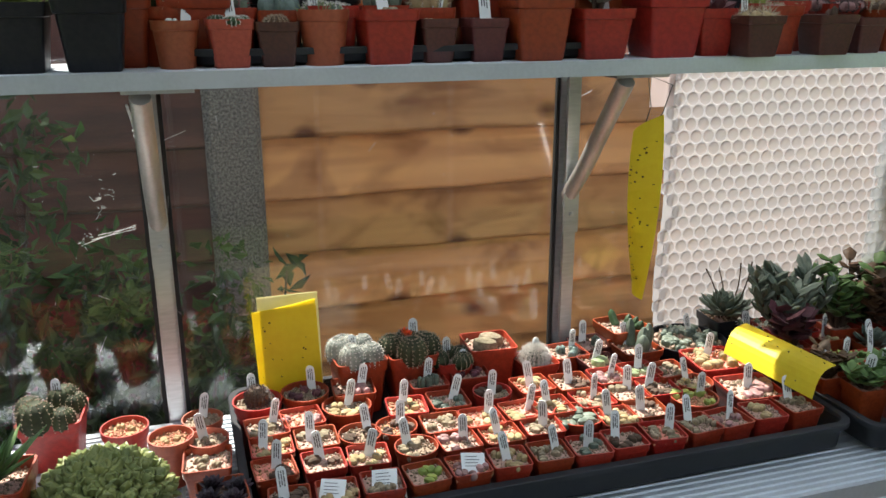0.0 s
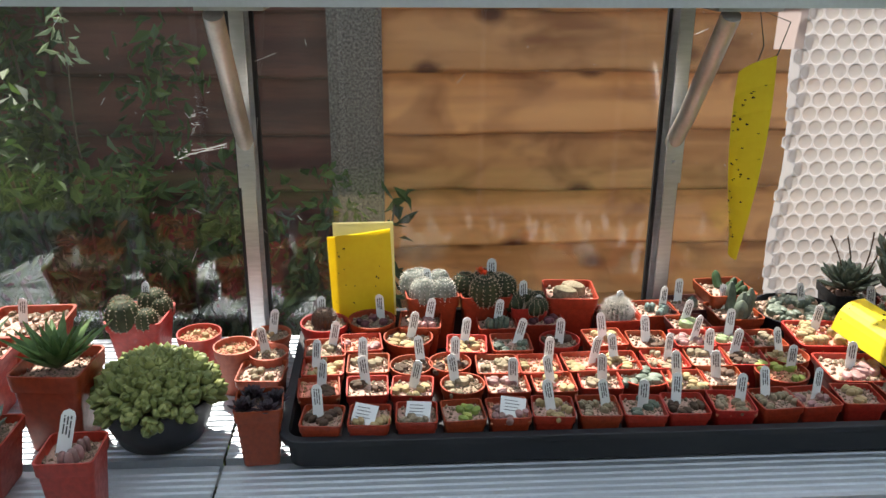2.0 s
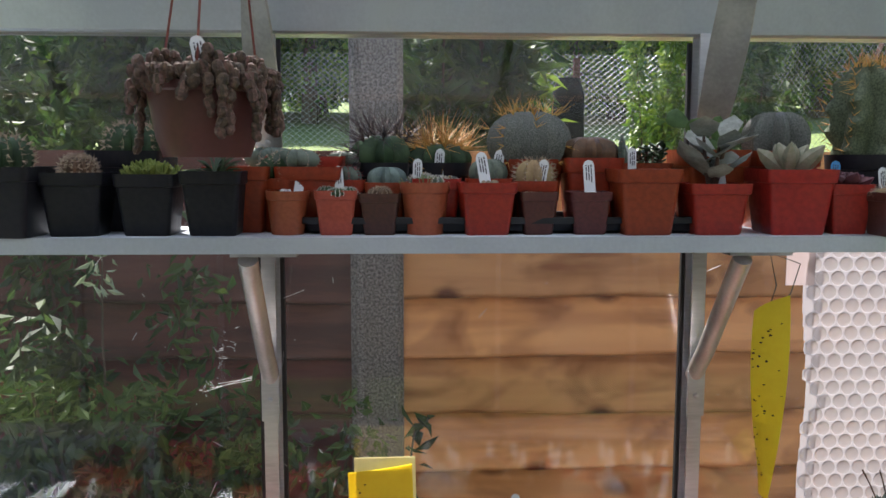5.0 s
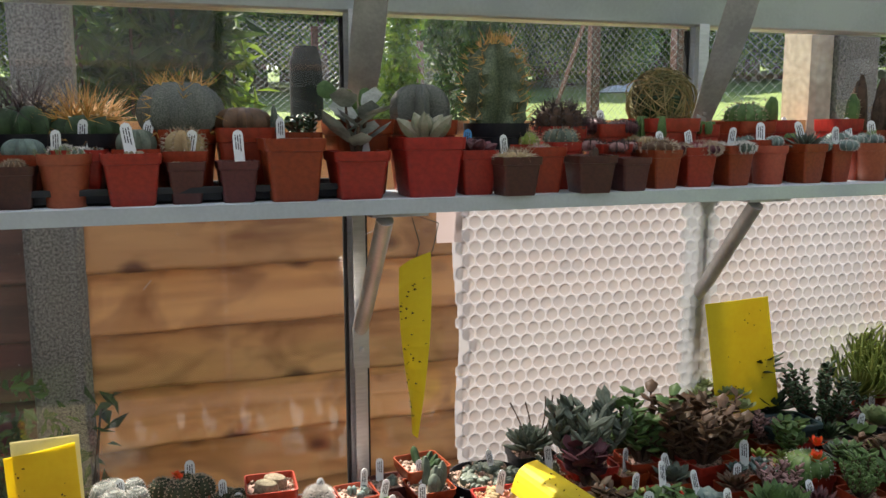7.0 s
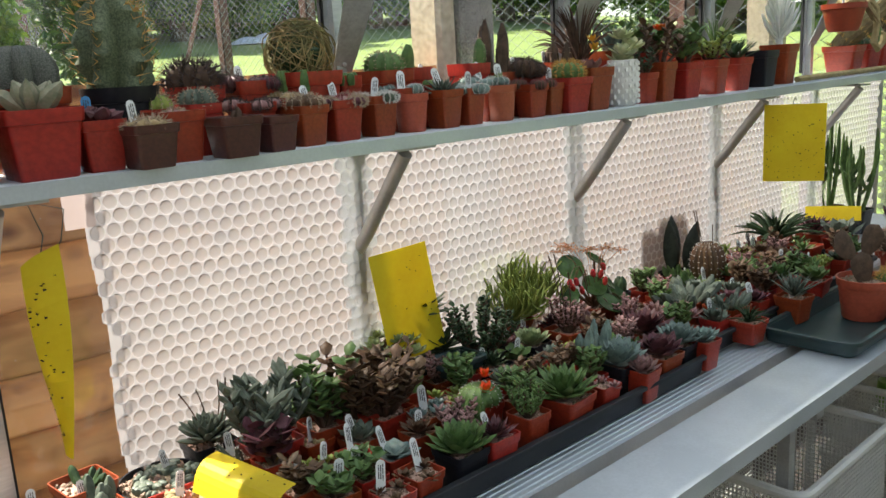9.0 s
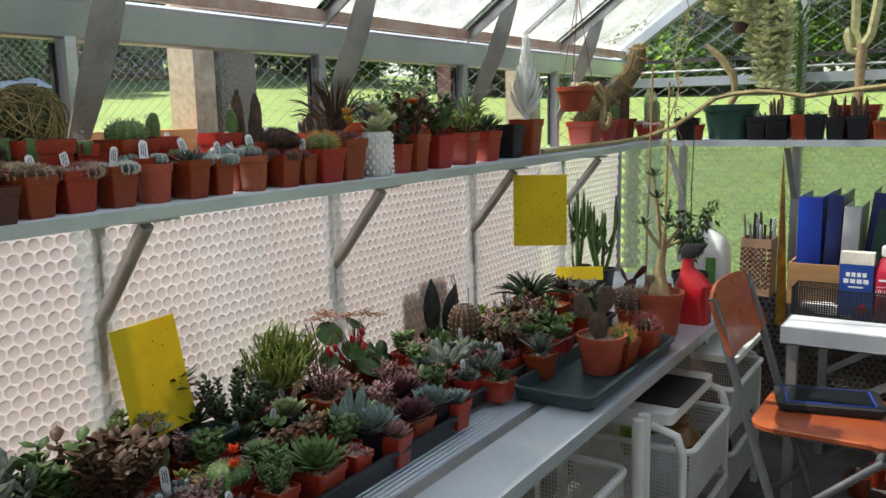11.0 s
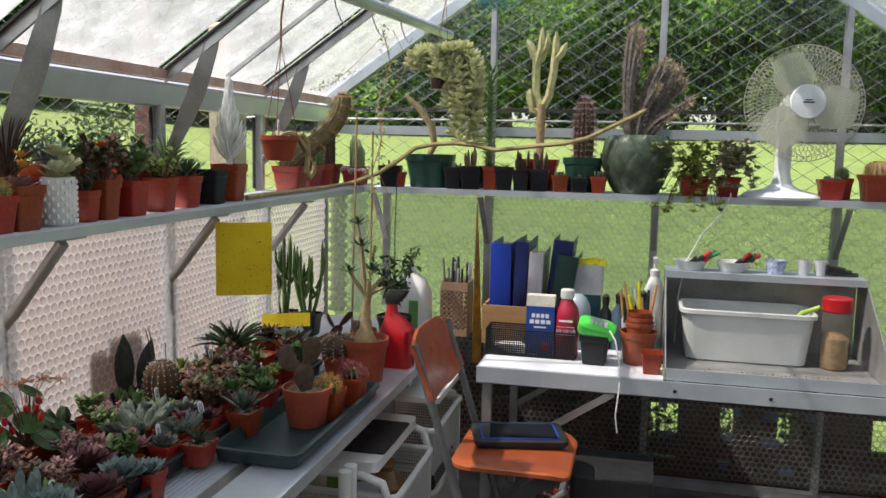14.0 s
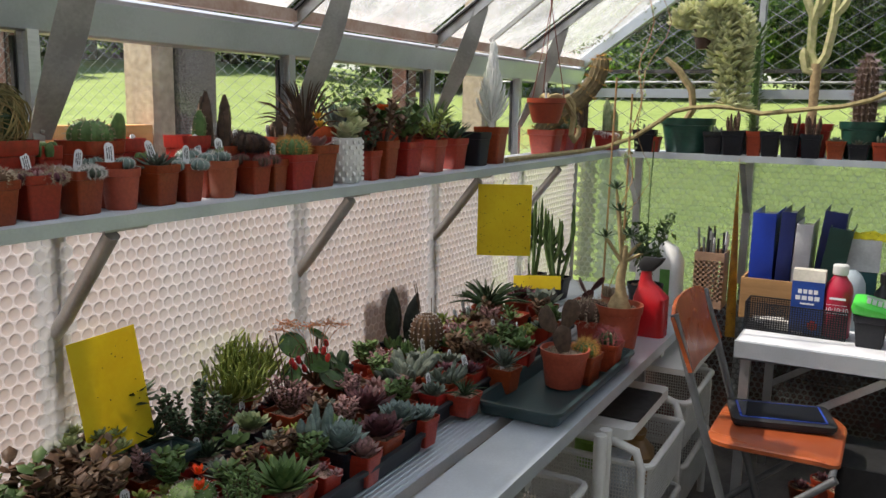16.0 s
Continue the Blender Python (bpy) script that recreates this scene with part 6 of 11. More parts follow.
potted("potted_succulent", "dark purple-black rosettes in a red square pot", 0.050, 0.911, 0.612, 0.057, 0.075, "square", "red", grow_rosette(random.Random(76), 0.057 * 0.55, 0.04, P_NIGHT, 60, 0.5, 0.34, (85, 15), 0.12, 0.1, heads=4), tag=None, seed=76)


# ---- front row on the long shelf ----
potted("potted_cactus", "small brown spiny cactus in a black square pot", -0.213, 1.120, SHELF, 0.082, 0.078, "square", "black", grow_globe(random.Random(77), 0.082 * 0.24, 0.082 * 0.36, P_BRONZE, 16, 0.15, SP_TAN, 6, 0.35), tag=None, seed=77, size=1.1)
potted("potted_succulent", "yellow-green mossy plant in a black square pot", -0.124, 1.120, SHELF, 0.078, 0.076, "square", "black", grow_grass(random.Random(78), 0.078 * 0.42, 0.025, P_LIME, 160, 0.0012), tag=None, seed=78, size=1.1)
potted("potted_succulent", "sparse dark plant in a black square pot", -0.044, 1.120, SHELF, 0.080, 0.080, "square", "black", grow_tuft(random.Random(79), 0.080 * 0.4, 0.03, P_DARK, 30), tag=None, seed=79, size=1.1)
potted("potted_succulent", "tiny white plant in a terracotta round pot", 0.045, 1.120, SHELF, 0.056, 0.055, "round", "terra", grow_stones(random.Random(80), 0.056 * 0.22, 0.016, P_WHITE, 2), tag=0, seed=80, size=1.1)
potted("potted_cactus", "small green clustering cactus in a terracotta square pot", 0.106, 1.120, SHELF, 0.056, 0.056, "square", "terra", grow_globe(random.Random(81), 0.056 * 0.34, 0.056 * 0.36, P_DARK, 14, 0.12, SP_WHITE, 3, 0.15, heads=3), tag=0, seed=81, size=1.1)
potted("potted_cactus", "tiny cactus in a dark brown square pot", 0.162, 1.120, SHELF, 0.054, 0.052, "square", "plum", grow_globe(random.Random(82), 0.054 * 0.24, 0.054 * 0.25, P_BRONZE, 14, 0.12, SP_TAN, 4, 0.25), tag=None, seed=82, size=1.1)
potted("potted_succulent", "thin trailing stems in a tall terracotta round pot", 0.219, 1.120, SHELF, 0.065, 0.066, "round", "terra", grow_grass(random.Random(83), 0.065 * 0.5, 0.018, P_PALE, 22, 0.0007), tag=0, seed=83, size=1.1)
potted("potted_succulent", "pale stone plant in a wide red square pot", 0.296, 1.120, SHELF, 0.075, 0.066, "square", "red", grow_stones(random.Random(84), 0.075 * 0.26, 0.02, P_STONE, 2), tag=2, seed=84, size=1.1)
potted("potted_succulent", "pale pebbly plants in a dark brown pot", 0.362, 1.120, SHELF, 0.051, 0.054, "square", "plum", grow_stones(random.Random(85), 0.051 * 0.3, 0.014, P_STONE, 3), tag=2, seed=85, size=1.1)
potted("potted_succulent", "whitish stone plants in a dark brown pot", 0.428, 1.120, SHELF, 0.056, 0.054, "square", "plum", grow_stones(random.Random(86), 0.056 * 0.26, 0.014, P_WHITE, 2), tag=2, seed=86, size=1.1)
potted("potted_succulent", "low dark crusty clump in a tall red pot", 0.500, 1.120, SHELF, 0.085, 0.083, "square", "red", grow_stones(random.Random(87), 0.085 * 0.34, 0.02, P_BROWN, 9), tag=0, seed=87, size=1.1)
potted("potted_succulent", "grey felted broad-leaved succulent in a red square pot", 0.590, 1.120, SHELF, 0.083, 0.065, "square", "red", grow_bush(random.Random(88), 0.083 * 0.42, 0.065, P_SILVER, 4, 0.058, 3, 0.78, 0.08, up=0.4), tag=2, seed=88, size=1.1)
potted("potted_succulent", "upright pale pink-green pointed succulent in a red pot", 0.692, 1.120, SHELF, 0.096, 0.083, "square", "red", grow_rosette(random.Random(89), 0.096 * 0.52, 0.06, P_ROSY, 9, 0.5, 0.36, (88, 30), 0.42, 0.06, belly=0.5), tag=None, seed=89, size=1.1)
potted("potted_succulent", "plump reddish-green clump in a red pot", 0.766, 1.120, SHELF, 0.060, 0.064, "square", "red", grow_rosette(random.Random(90), 0.060 * 0.5, 0.04, P_PURPLE, 16, 0.2, 0.5, (82, 20), 0.4, 0.0), tag=1, seed=90, size=1.2, blue=True)
potted("potted_cactus", "low tan spiny cactus in a dark brown pot", 0.812, 1.081, SHELF, 0.065, 0.055, "square", "plum", grow_globe(random.Random(91), 0.065 * 0.34, 0.065 * 0.2, P_TAN, 10, 0.3, SP_TAN, 4, 0.4), tag=0, seed=91, size=1.2)
potted("potted_cactus", "tiny pink cactus in a red square pot", 0.870, 1.120, SHELF, 0.067, 0.067, "square", "red", grow_globe(random.Random(92), 0.067 * 0.2, 0.067 * 0.15, P_PINK, 9, 0.3, SP_TAN, 3, 0.4), tag=None, seed=92, size=1.2)
potted("potted_succulent", "short brown stub in a dark brown pot", 0.935, 1.084, SHELF, 0.067, 0.055, "square", "plum", grow_fingers(random.Random(93), 0.067 * 0.2, 0.02, P_BROWN, 2, 0.35, 0.2), tag=None, seed=93, size=1.2)
potted("potted_succulent", "bare grit in a dark brown pot", 1.008, 1.095, SHELF, 0.055, 0.050, "square", "plum", grow_stones(random.Random(94), 0.055 * 0.2, 0.008, P_BROWN, 2), tag=None, seed=94, size=1.2)
potted("potted_cactus", "flat grey-brown ribbed cactus in a red pot", 1.078, 1.120, SHELF, 0.058, 0.060, "square", "red", grow_globe(random.Random(95), 0.058 * 0.42, 0.058 * 0.35, P_BRONZE, 13, 0.25, SP_TAN, 4, 0.25), tag=0, seed=95, size=1.2)
potted("potted_cactus", "purplish ribbed cactus clump in a red pot", 1.152, 1.132, SHELF, 0.061, 0.063, "square", "red", grow_globe(random.Random(96), 0.061 * 0.45, 0.061 * 0.35, P_PURPLE, 11, 0.3, SP_TAN, 5, 0.4, heads=4), tag=0, seed=96, size=1.2)
potted("potted_cactus", "grey ribbed cactus clump in a red pot", 1.226, 1.132, SHELF, 0.057, 0.065, "square", "red", grow_globe(random.Random(97), 0.057 * 0.42, 0.057 * 0.35, P_GREY, 12, 0.3, SP_WHITE, 5, 0.3, heads=3), tag=0, seed=97, size=1.2)
potted("potted_succulent", "pinkish sprout in a terracotta round pot", 1.300, 1.132, SHELF, 0.063, 0.064, "round", "terra", grow_stones(random.Random(98), 0.064 * 0.2, 0.012, P_PINK, 2), tag=2, seed=98, size=1.2)
potted("potted_succulent", "white-edged spiky rosette in a red pot", 1.376, 1.132, SHELF, 0.057, 0.066, "square", "red", grow_rosette(random.Random(99), 0.063 * 0.6, 0.02, P_GREY, 18, 0.9, 0.2, (70, 10), 0.12, 0.1, belly=0.3), tag=2, seed=99, size=1.2)
potted("potted_cactus", "blue-grey clustered heads in a brownish red pot", 1.440, 1.132, SHELF, 0.048, 0.065, "square", "red", grow_globe(random.Random(100), 0.051 * 0.48, 0.051 * 0.5, P_BLUE, 10, 0.15, SP_WHITE, 3, 0.15, heads=4), tag=0, seed=100, size=1.2)
potted("potted_succulent", "thin seedling in a terracotta round pot", 1.523, 1.132, SHELF, 0.062, 0.066, "round", "terra", grow_tuft(random.Random(101), 0.058 * 0.2, 0.03, P_PALE, 10), tag=2, seed=101, size=1.2)
potted("potted_cactus", "small reddish brown cactus heads in a red pot", 1.610, 1.132, SHELF, 0.054, 0.063, "square", "red", grow_globe(random.Random(102), 0.057 * 0.42, 0.057 * 0.5, P_BROWN, 12, 0.15, SP_RED, 4, 0.2, heads=3), tag=None, seed=102, size=1.2)
potted("potted_cactus", "small reddish cactus in a red square pot", 1.667, 1.132, SHELF, 0.046, 0.062, "square", "red", grow_globe(random.Random(103), 0.046 * 0.4, 0.046 * 0.5, P_BROWN, 12, 0.15, SP_RED, 4, 0.2, heads=2), tag=0, seed=103, size=1.2)
potted("potted_cactus", "round golden-spined cactus in a red square pot", 1.724, 1.132, SHELF, 0.080, 0.070, "square", "red", grow_globe(random.Random(104), 0.079 * 0.36, 0.079 * 0.42, P_GREEN, 14, 0.15, SP_GOLD, 8, 0.32), tag=0, seed=104, size=1.2)
potted("potted_succulent", "pink and orange rosette in a red pot", 1.795, 1.132, SHELF, 0.082, 0.086, "square", "red", grow_rosette(random.Random(105), 0.076 * 0.5, 0.03, P_PINK, 14, 0.5, 0.4, (75, 5), 0.08, 0.1), tag=None, seed=105, size=1.2, extra=[("flower", flower_shape(0.03, 1.6), P_YELLOW)])
potted("potted_succulent", "small dark leafy succulent in a red pot", 1.998, 1.132, SHELF, 0.052, 0.067, "square", "red", grow_bush(random.Random(106), 0.059 * 0.6, 0.05, P_DARK, 6, 0.014, 8), tag=None, seed=106, size=1.2)
potted("potted_succulent", "leggy green and bronze succulent in a red pot", 2.060, 1.132, SHELF, 0.064, 0.088, "square", "red", grow_bush(random.Random(107), 0.078 * 0.7, 0.09, P_BRONZE, 8, 0.02, 9), tag=None, seed=107, size=1.2, extra=[("flower", flower_shape(0.028, 2.2), P_FLOWER)])
potted("potted_succulent", "bright green broad-leaved succulent in a red pot", 2.160, 1.132, SHELF, 0.074, 0.082, "square", "red", grow_bush(random.Random(108), 0.084 * 0.5, 0.075, P_GREEN, 5, 0.03, 10, 0.6, 0.1), tag=None, seed=108, size=1.2)
potted("potted_succulent", "yellow-green bushy succulent in a red pot", 2.289, 1.132, SHELF, 0.070, 0.083, "square", "red", grow_bush(random.Random(109), 0.082 * 0.6, 0.07, P_LIME, 8, 0.018, 9), tag=None, seed=109, size=1.2)
potted("potted_succulent", "dark spiky rosette in a red pot", 2.408, 1.132, SHELF, 0.070, 0.082, "square", "red", grow_rosette(random.Random(110), 0.082 * 0.8, 0.05, P_DARK, 24, 0.9, 0.12, (85, 20), 0.05, 0.0, belly=0.3), tag=None, seed=110, size=1.2)
potted("potted_succulent", "dark beaded trailing plant in a black pot", 2.541, 1.132, SHELF, 0.078, 0.094, "square", "black", grow_stones(random.Random(111), 0.077 * 0.4, 0.02, P_DARK, 10), tag=None, seed=111, size=1.2)
potted("potted_succulent", "tall silver-white felted spire in a red pot", 2.650, 1.132, SHELF, 0.088, 0.106, "square", "red", silver_spire(random.Random(112)), tag=0, seed=112, size=1.2)


# ---- back row on the long shelf ----
potted("potted_cactus", "dark green ribbed cactus in a red round pot", 0.036, 1.164, SHELF, 0.072, 0.070, "round", "red", grow_globe(random.Random(113), 0.072 * 0.42, 0.072 * 0.5, P_DARK, 12, 0.3, SP_TAN, 3, 0.2), tag=0, seed=113, size=1.15)
potted("potted_cactus", "cluster of ribbed star cacti in a red pot", 0.063, 1.204, SHELF, 0.106, 0.098, "square", "red", grow_globe(random.Random(114), 0.106 * 0.5, 0.106 * 0.42, P_GREY, 7, 0.45, SP_TAN, 2, 0.1, heads=3), tag=None, seed=114, size=1.15)
potted("potted_cactus", "small grey-green ribbed cactus in a red pot", 0.114, 1.164, SHELF, 0.058, 0.068, "square", "red", grow_globe(random.Random(115), 0.058 * 0.34, 0.058 * 0.45, P_GREY, 10, 0.25, SP_RED, 4, 0.2), tag=None, seed=115, size=1.15)
potted("potted_cactus", "dark cactus with very long curling black spines", 0.167, 1.204, SHELF, 0.090, 0.090, "round", "black", grow_globe(random.Random(116), 0.090 * 0.46, 0.090 * 0.5, P_DARK, 8, 0.35, SP_DARK, 7, 1.0, 0.0006, 0.4, crown=0.45), tag=2, seed=116, size=1.15)
potted("potted_cactus", "smooth blue-grey ribbed star cactus in a red pot", 0.170, 1.154, SHELF, 0.057, 0.065, "square", "red", grow_globe(random.Random(117), 0.057 * 0.4, 0.057 * 0.5, P_BLUE, 8, 0.35, None), tag=None, seed=117, size=1.15)
potted("potted_cactus", "dark cactus crowned with long golden spines", 0.241, 1.204, SHELF, 0.088, 0.090, "round", "black", grow_globe(random.Random(118), 0.088 * 0.44, 0.088 * 0.42, P_DARK, 9, 0.35, SP_GOLD, 9, 0.75, 0.0007, 0.6, crown=0.5), tag=2, seed=118, size=1.15)
potted("potted_cactus", "low whitish cactus clump in a red pot", 0.236, 1.154, SHELF, 0.065, 0.070, "square", "red", grow_globe(random.Random(119), 0.065 * 0.36, 0.065 * 0.36, P_GREY, 12, 0.2, SP_WHITE, 5, 0.25, heads=4), tag=2, seed=119, size=1.15)
potted("potted_cactus", "grey-green smooth ribbed cactus in a red pot", 0.304, 1.164, SHELF, 0.063, 0.070, "square", "red", grow_globe(random.Random(120), 0.063 * 0.36, 0.063 * 0.55, P_GREY, 8, 0.3, None), tag=2, seed=120, size=1.15)
potted("potted_cactus", "large grey speckled star cactus with golden crown spines", 0.364, 1.204, SHELF, 0.099, 0.095, "round", "red", grow_globe(random.Random(121), 0.099 * 0.52, 0.099 * 0.72, P_SPECK, 8, 0.22, SP_GOLD, 5, 0.32, 0.0006, 0.8, crown=0.72), tag=2, seed=121, size=1.15)
potted("potted_cactus", "tan spiny star cactus in a red pot", 0.364, 1.154, SHELF, 0.061, 0.067, "square", "red", grow_globe(random.Random(122), 0.061 * 0.38, 0.061 * 0.55, P_TAN, 9, 0.3, SP_TAN, 6, 0.3), tag=1, seed=122, size=1.15)
potted("potted_cactus", "brown-purple smooth ribbed cactus in a red pot", 0.446, 1.194, SHELF, 0.083, 0.097, "square", "red", grow_globe(random.Random(123), 0.083 * 0.44, 0.083 * 0.5, P_BRONZE, 8, 0.28, None), tag=None, seed=123, size=1.15)
potted("potted_cactus", "small grey columnar cactus in a red pot", 0.483, 1.184, SHELF, 0.045, 0.090, "square", "red", grow_fingers(random.Random(124), 0.045 * 0.3, 0.045, P_GREY, 2, 0.35, 0.1, SP_TAN), tag=1, seed=124, size=1.15)
potted("potted_succulent", "low dark leafy succulent in a red pot", 0.528, 1.196, SHELF, 0.058, 0.090, "square", "red", grow_bush(random.Random(125), 0.058 * 0.5, 0.035, P_DARK, 9, 0.012, 8), tag=1, seed=125, size=1.15)
potted("potted_cactus", "dull green jointed pad cactus in a red pot", 0.610, 1.194, SHELF, 0.093, 0.108, "square", "red", grow_pads(random.Random(126), 0.034, 0.05, P_GREEN, 4), tag=None, seed=126, size=1.15)
potted("potted_cactus", "tall grey bishop's-cap cactus in a red pot", 0.711, 1.204, SHELF, 0.095, 0.107, "square", "red", grow_globe(random.Random(127), 0.095 * 0.44, 0.095 * 0.66, P_SPECK, 7, 0.45, None), tag=None, seed=127, size=1.15)
potted("potted_cactus", "tall dark ribbed cactus with long golden spines", 0.831, 1.194, SHELF, 0.103, 0.102, "round", "black", grow_angular(random.Random(128)), tag=None, seed=128, size=1.15)
potted("potted_cactus", "yellow-green ribbed cactus in a red pot", 0.864, 1.174, SHELF, 0.059, 0.070, "square", "red", grow_globe(random.Random(129), 0.059 * 0.42, 0.059 * 0.45, P_LIME, 13, 0.2, SP_TAN, 4, 0.25), tag=0, seed=129, size=1.15)
potted("potted_cactus", "brown cactus with dark bristling spines", 0.945, 1.204, SHELF, 0.072, 0.097, "square", "red", grow_globe(random.Random(130), 0.072 * 0.48, 0.072 * 0.6, P_BROWN, 13, 0.2, SP_DARK, 8, 0.5, 0.0007), tag=0, seed=130, size=1.15)
potted("potted_cactus", "rounded grey-brown ribbed cactus in a red pot", 0.927, 1.164, SHELF, 0.055, 0.073, "square", "red", grow_globe(random.Random(131), 0.055 * 0.44, 0.055 * 0.5, P_GREY, 14, 0.2, SP_TAN, 4, 0.2), tag=0, seed=131, size=1.15)
potted("potted_cactus", "dark purple cactus with an offset on top", 1.036, 1.204, SHELF, 0.066, 0.100, "square", "red", grow_globe(random.Random(132), 0.066 * 0.46, 0.066 * 0.5, P_PURPLE, 12, 0.25, SP_DARK, 5, 0.3, heads=4), tag=0, seed=132, size=1.15)
potted("potted_cactus", "pinkish grey ribbed cactus clump in a red pot", 1.013, 1.164, SHELF, 0.061, 0.069, "square", "red", grow_globe(random.Random(133), 0.061 * 0.5, 0.061 * 0.4, P_PINK, 9, 0.35, SP_DARK, 4, 0.3, heads=5), tag=1, seed=133, size=1.15)
potted("potted_plant", "ball of dried golden grass-like stems in a red pot", 1.133, 1.204, SHELF, 0.105, 0.109, "square", "red", nest_ball(random.Random(134), 0.105 * 0.5), tag=None, seed=134, size=1.15)
potted("potted_succulent", "bright green bead-like clustered leaves in a red pot", 1.120, 1.184, SHELF, 0.045, 0.093, "square", "red", grow_stones(random.Random(135), 0.045 * 0.8, 0.05, P_GREEN, 16), tag=None, seed=135, size=1.15)
potted("potted_cactus", "yellowish ribbed cactus clump in a red pot", 1.085, 1.164, SHELF, 0.066, 0.072, "square", "red", grow_globe(random.Random(136), 0.066 * 0.46, 0.066 * 0.6, P_TAN, 15, 0.2, SP_TAN, 4, 0.2, heads=3), tag=1, seed=136, size=1.15)
potted("potted_cactus", "low pinkish spiny cacti in a red pot", 1.152, 1.154, SHELF, 0.056, 0.068, "square", "red", grow_globe(random.Random(137), 0.056 * 0.46, 0.056 * 0.35, P_PINK, 11, 0.3, SP_RED, 4, 0.35, heads=4), tag=0, seed=137, size=1.15)
potted("potted_succulent", "small green bead-leaved plant in a red pot", 1.210, 1.194, SHELF, 0.047, 0.099, "square", "red", grow_stones(random.Random(138), 0.047 * 0.6, 0.03, P_GREEN, 9), tag=None, seed=138, size=1.15)
potted("potted_cactus", "smooth green globe cactus in a red pot", 1.306, 1.204, SHELF, 0.082, 0.104, "square", "red", grow_globe(random.Random(139), 0.082 * 0.38, 0.082 * 0.5, P_GREEN, 14, 0.1, SP_TAN, 3, 0.2), tag=0, seed=139, size=1.15)
potted("potted_cactus", "single large green curved pad cactus", 1.372, 1.208, SHELF, 0.060, 0.106, "square", "red", grow_pads(random.Random(140), 0.055, 0.09, P_GREEN, 1), tag=0, seed=140, size=1.15)
potted("potted_cactus", "blue-green clustered cactus in a red pot", 1.307, 1.164, SHELF, 0.060, 0.073, "square", "red", grow_globe(random.Random(141), 0.060 * 0.44, 0.060 * 0.5, P_BLUE, 10, 0.2, SP_WHITE, 3, 0.15, heads=3), tag=0, seed=141, size=1.15)
potted("potted_succulent", "green rounded succulent in a red pot", 1.398, 1.184, SHELF, 0.070, 0.075, "square", "red", grow_stones(random.Random(142), 0.070 * 0.4, 0.03, P_GREEN, 5), tag=2, seed=142, size=1.15)
potted("potted_cactus", "upright green columnar cacti in a red pot", 1.515, 1.204, SHELF, 0.065, 0.108, "square", "red", grow_fingers(random.Random(143), 0.065 * 0.5, 0.08, P_GREEN, 3, 0.32, 0.15, SP_TAN), tag=None, seed=143, size=1.15)
potted("potted_cactus", "group of brown columnar cacti in a red pot", 1.580, 1.194, SHELF, 0.067, 0.088, "square", "red", grow_fingers(random.Random(144), 0.067 * 0.55, 0.10, P_BROWN, 5, 0.26, 0.2, SP_DARK), tag=None, seed=144, size=1.15)
potted("potted_cactus", "dark spiny cactus cluster in a red pot", 1.644, 1.194, SHELF, 0.076, 0.091, "square", "red", grow_globe(random.Random(145), 0.076 * 0.5, 0.076 * 0.6, P_BROWN, 12, 0.25, SP_DARK, 6, 0.35, heads=6), tag=0, seed=145, size=1.15)
potted("potted_cactus", "pale blue clustered cactus in a red pot", 1.516, 1.164, SHELF, 0.059, 0.074, "square", "red", grow_globe(random.Random(146), 0.059 * 0.5, 0.059 * 0.5, P_BLUE, 10, 0.2, SP_WHITE, 3, 0.2, heads=4), tag=2, seed=146, size=1.15)
potted("potted_cactus", "short brown finger cacti in a red pot", 1.762, 1.196, SHELF, 0.060, 0.101, "square", "red", grow_fingers(random.Random(147), 0.060 * 0.5, 0.05, P_BROWN, 4, 0.3, 0.3, SP_TAN), tag=0, seed=147, size=1.15)
potted("potted_plant", "arching tuft of thin bronze leaves in a red pot", 1.845, 1.196, SHELF, 0.099, 0.099, "square", "red", grow_tuft(random.Random(148), 0.085, 0.12, P_BROWN, 46, 0.0017), tag=None, seed=148, size=1.15)
potted("potted_succulent", "upright blue-grey spiky rosette in a red pot", 1.981, 1.208, SHELF, 0.092, 0.119, "square", "red", grow_rosette(random.Random(149), 0.075, 0.08, P_BLUE, 30, 0.9, 0.13, (88, 45), 0.08, 0.0, belly=0.3), tag=None, seed=149, size=1.15)
potted("potted_succulent", "green leafy succulent in a red pot", 2.087, 1.194, SHELF, 0.082, 0.110, "square", "red", grow_bush(random.Random(150), 0.045, 0.075, P_GREEN, 8, 0.03, 9), tag=None, seed=150, size=1.15)
potted("potted_succulent", "pale green branching succulent in a red pot", 2.267, 1.204, SHELF, 0.087, 0.113, "square", "red", grow_bush(random.Random(151), 0.045, 0.08, P_PALE, 8, 0.02, 9), tag=None, seed=151, size=1.15)
potted("potted_plant", "thin green grassy tuft in a red pot", 2.439, 1.204, SHELF, 0.086, 0.102, "square", "red", grow_tuft(random.Random(152), 0.06, 0.09, P_GREEN, 40, 0.0014), tag=None, seed=152, size=1.15)
potted("potted_succulent", "dark star-shaped rosette in a red pot", 2.533, 1.204, SHELF, 0.096, 0.093, "square", "red", grow_rosette(random.Random(153), 0.06, 0.06, P_DARK, 30, 0.9, 0.12, (85, 20), 0.06, 0.0, belly=0.3), tag=0, seed=153, size=1.15)


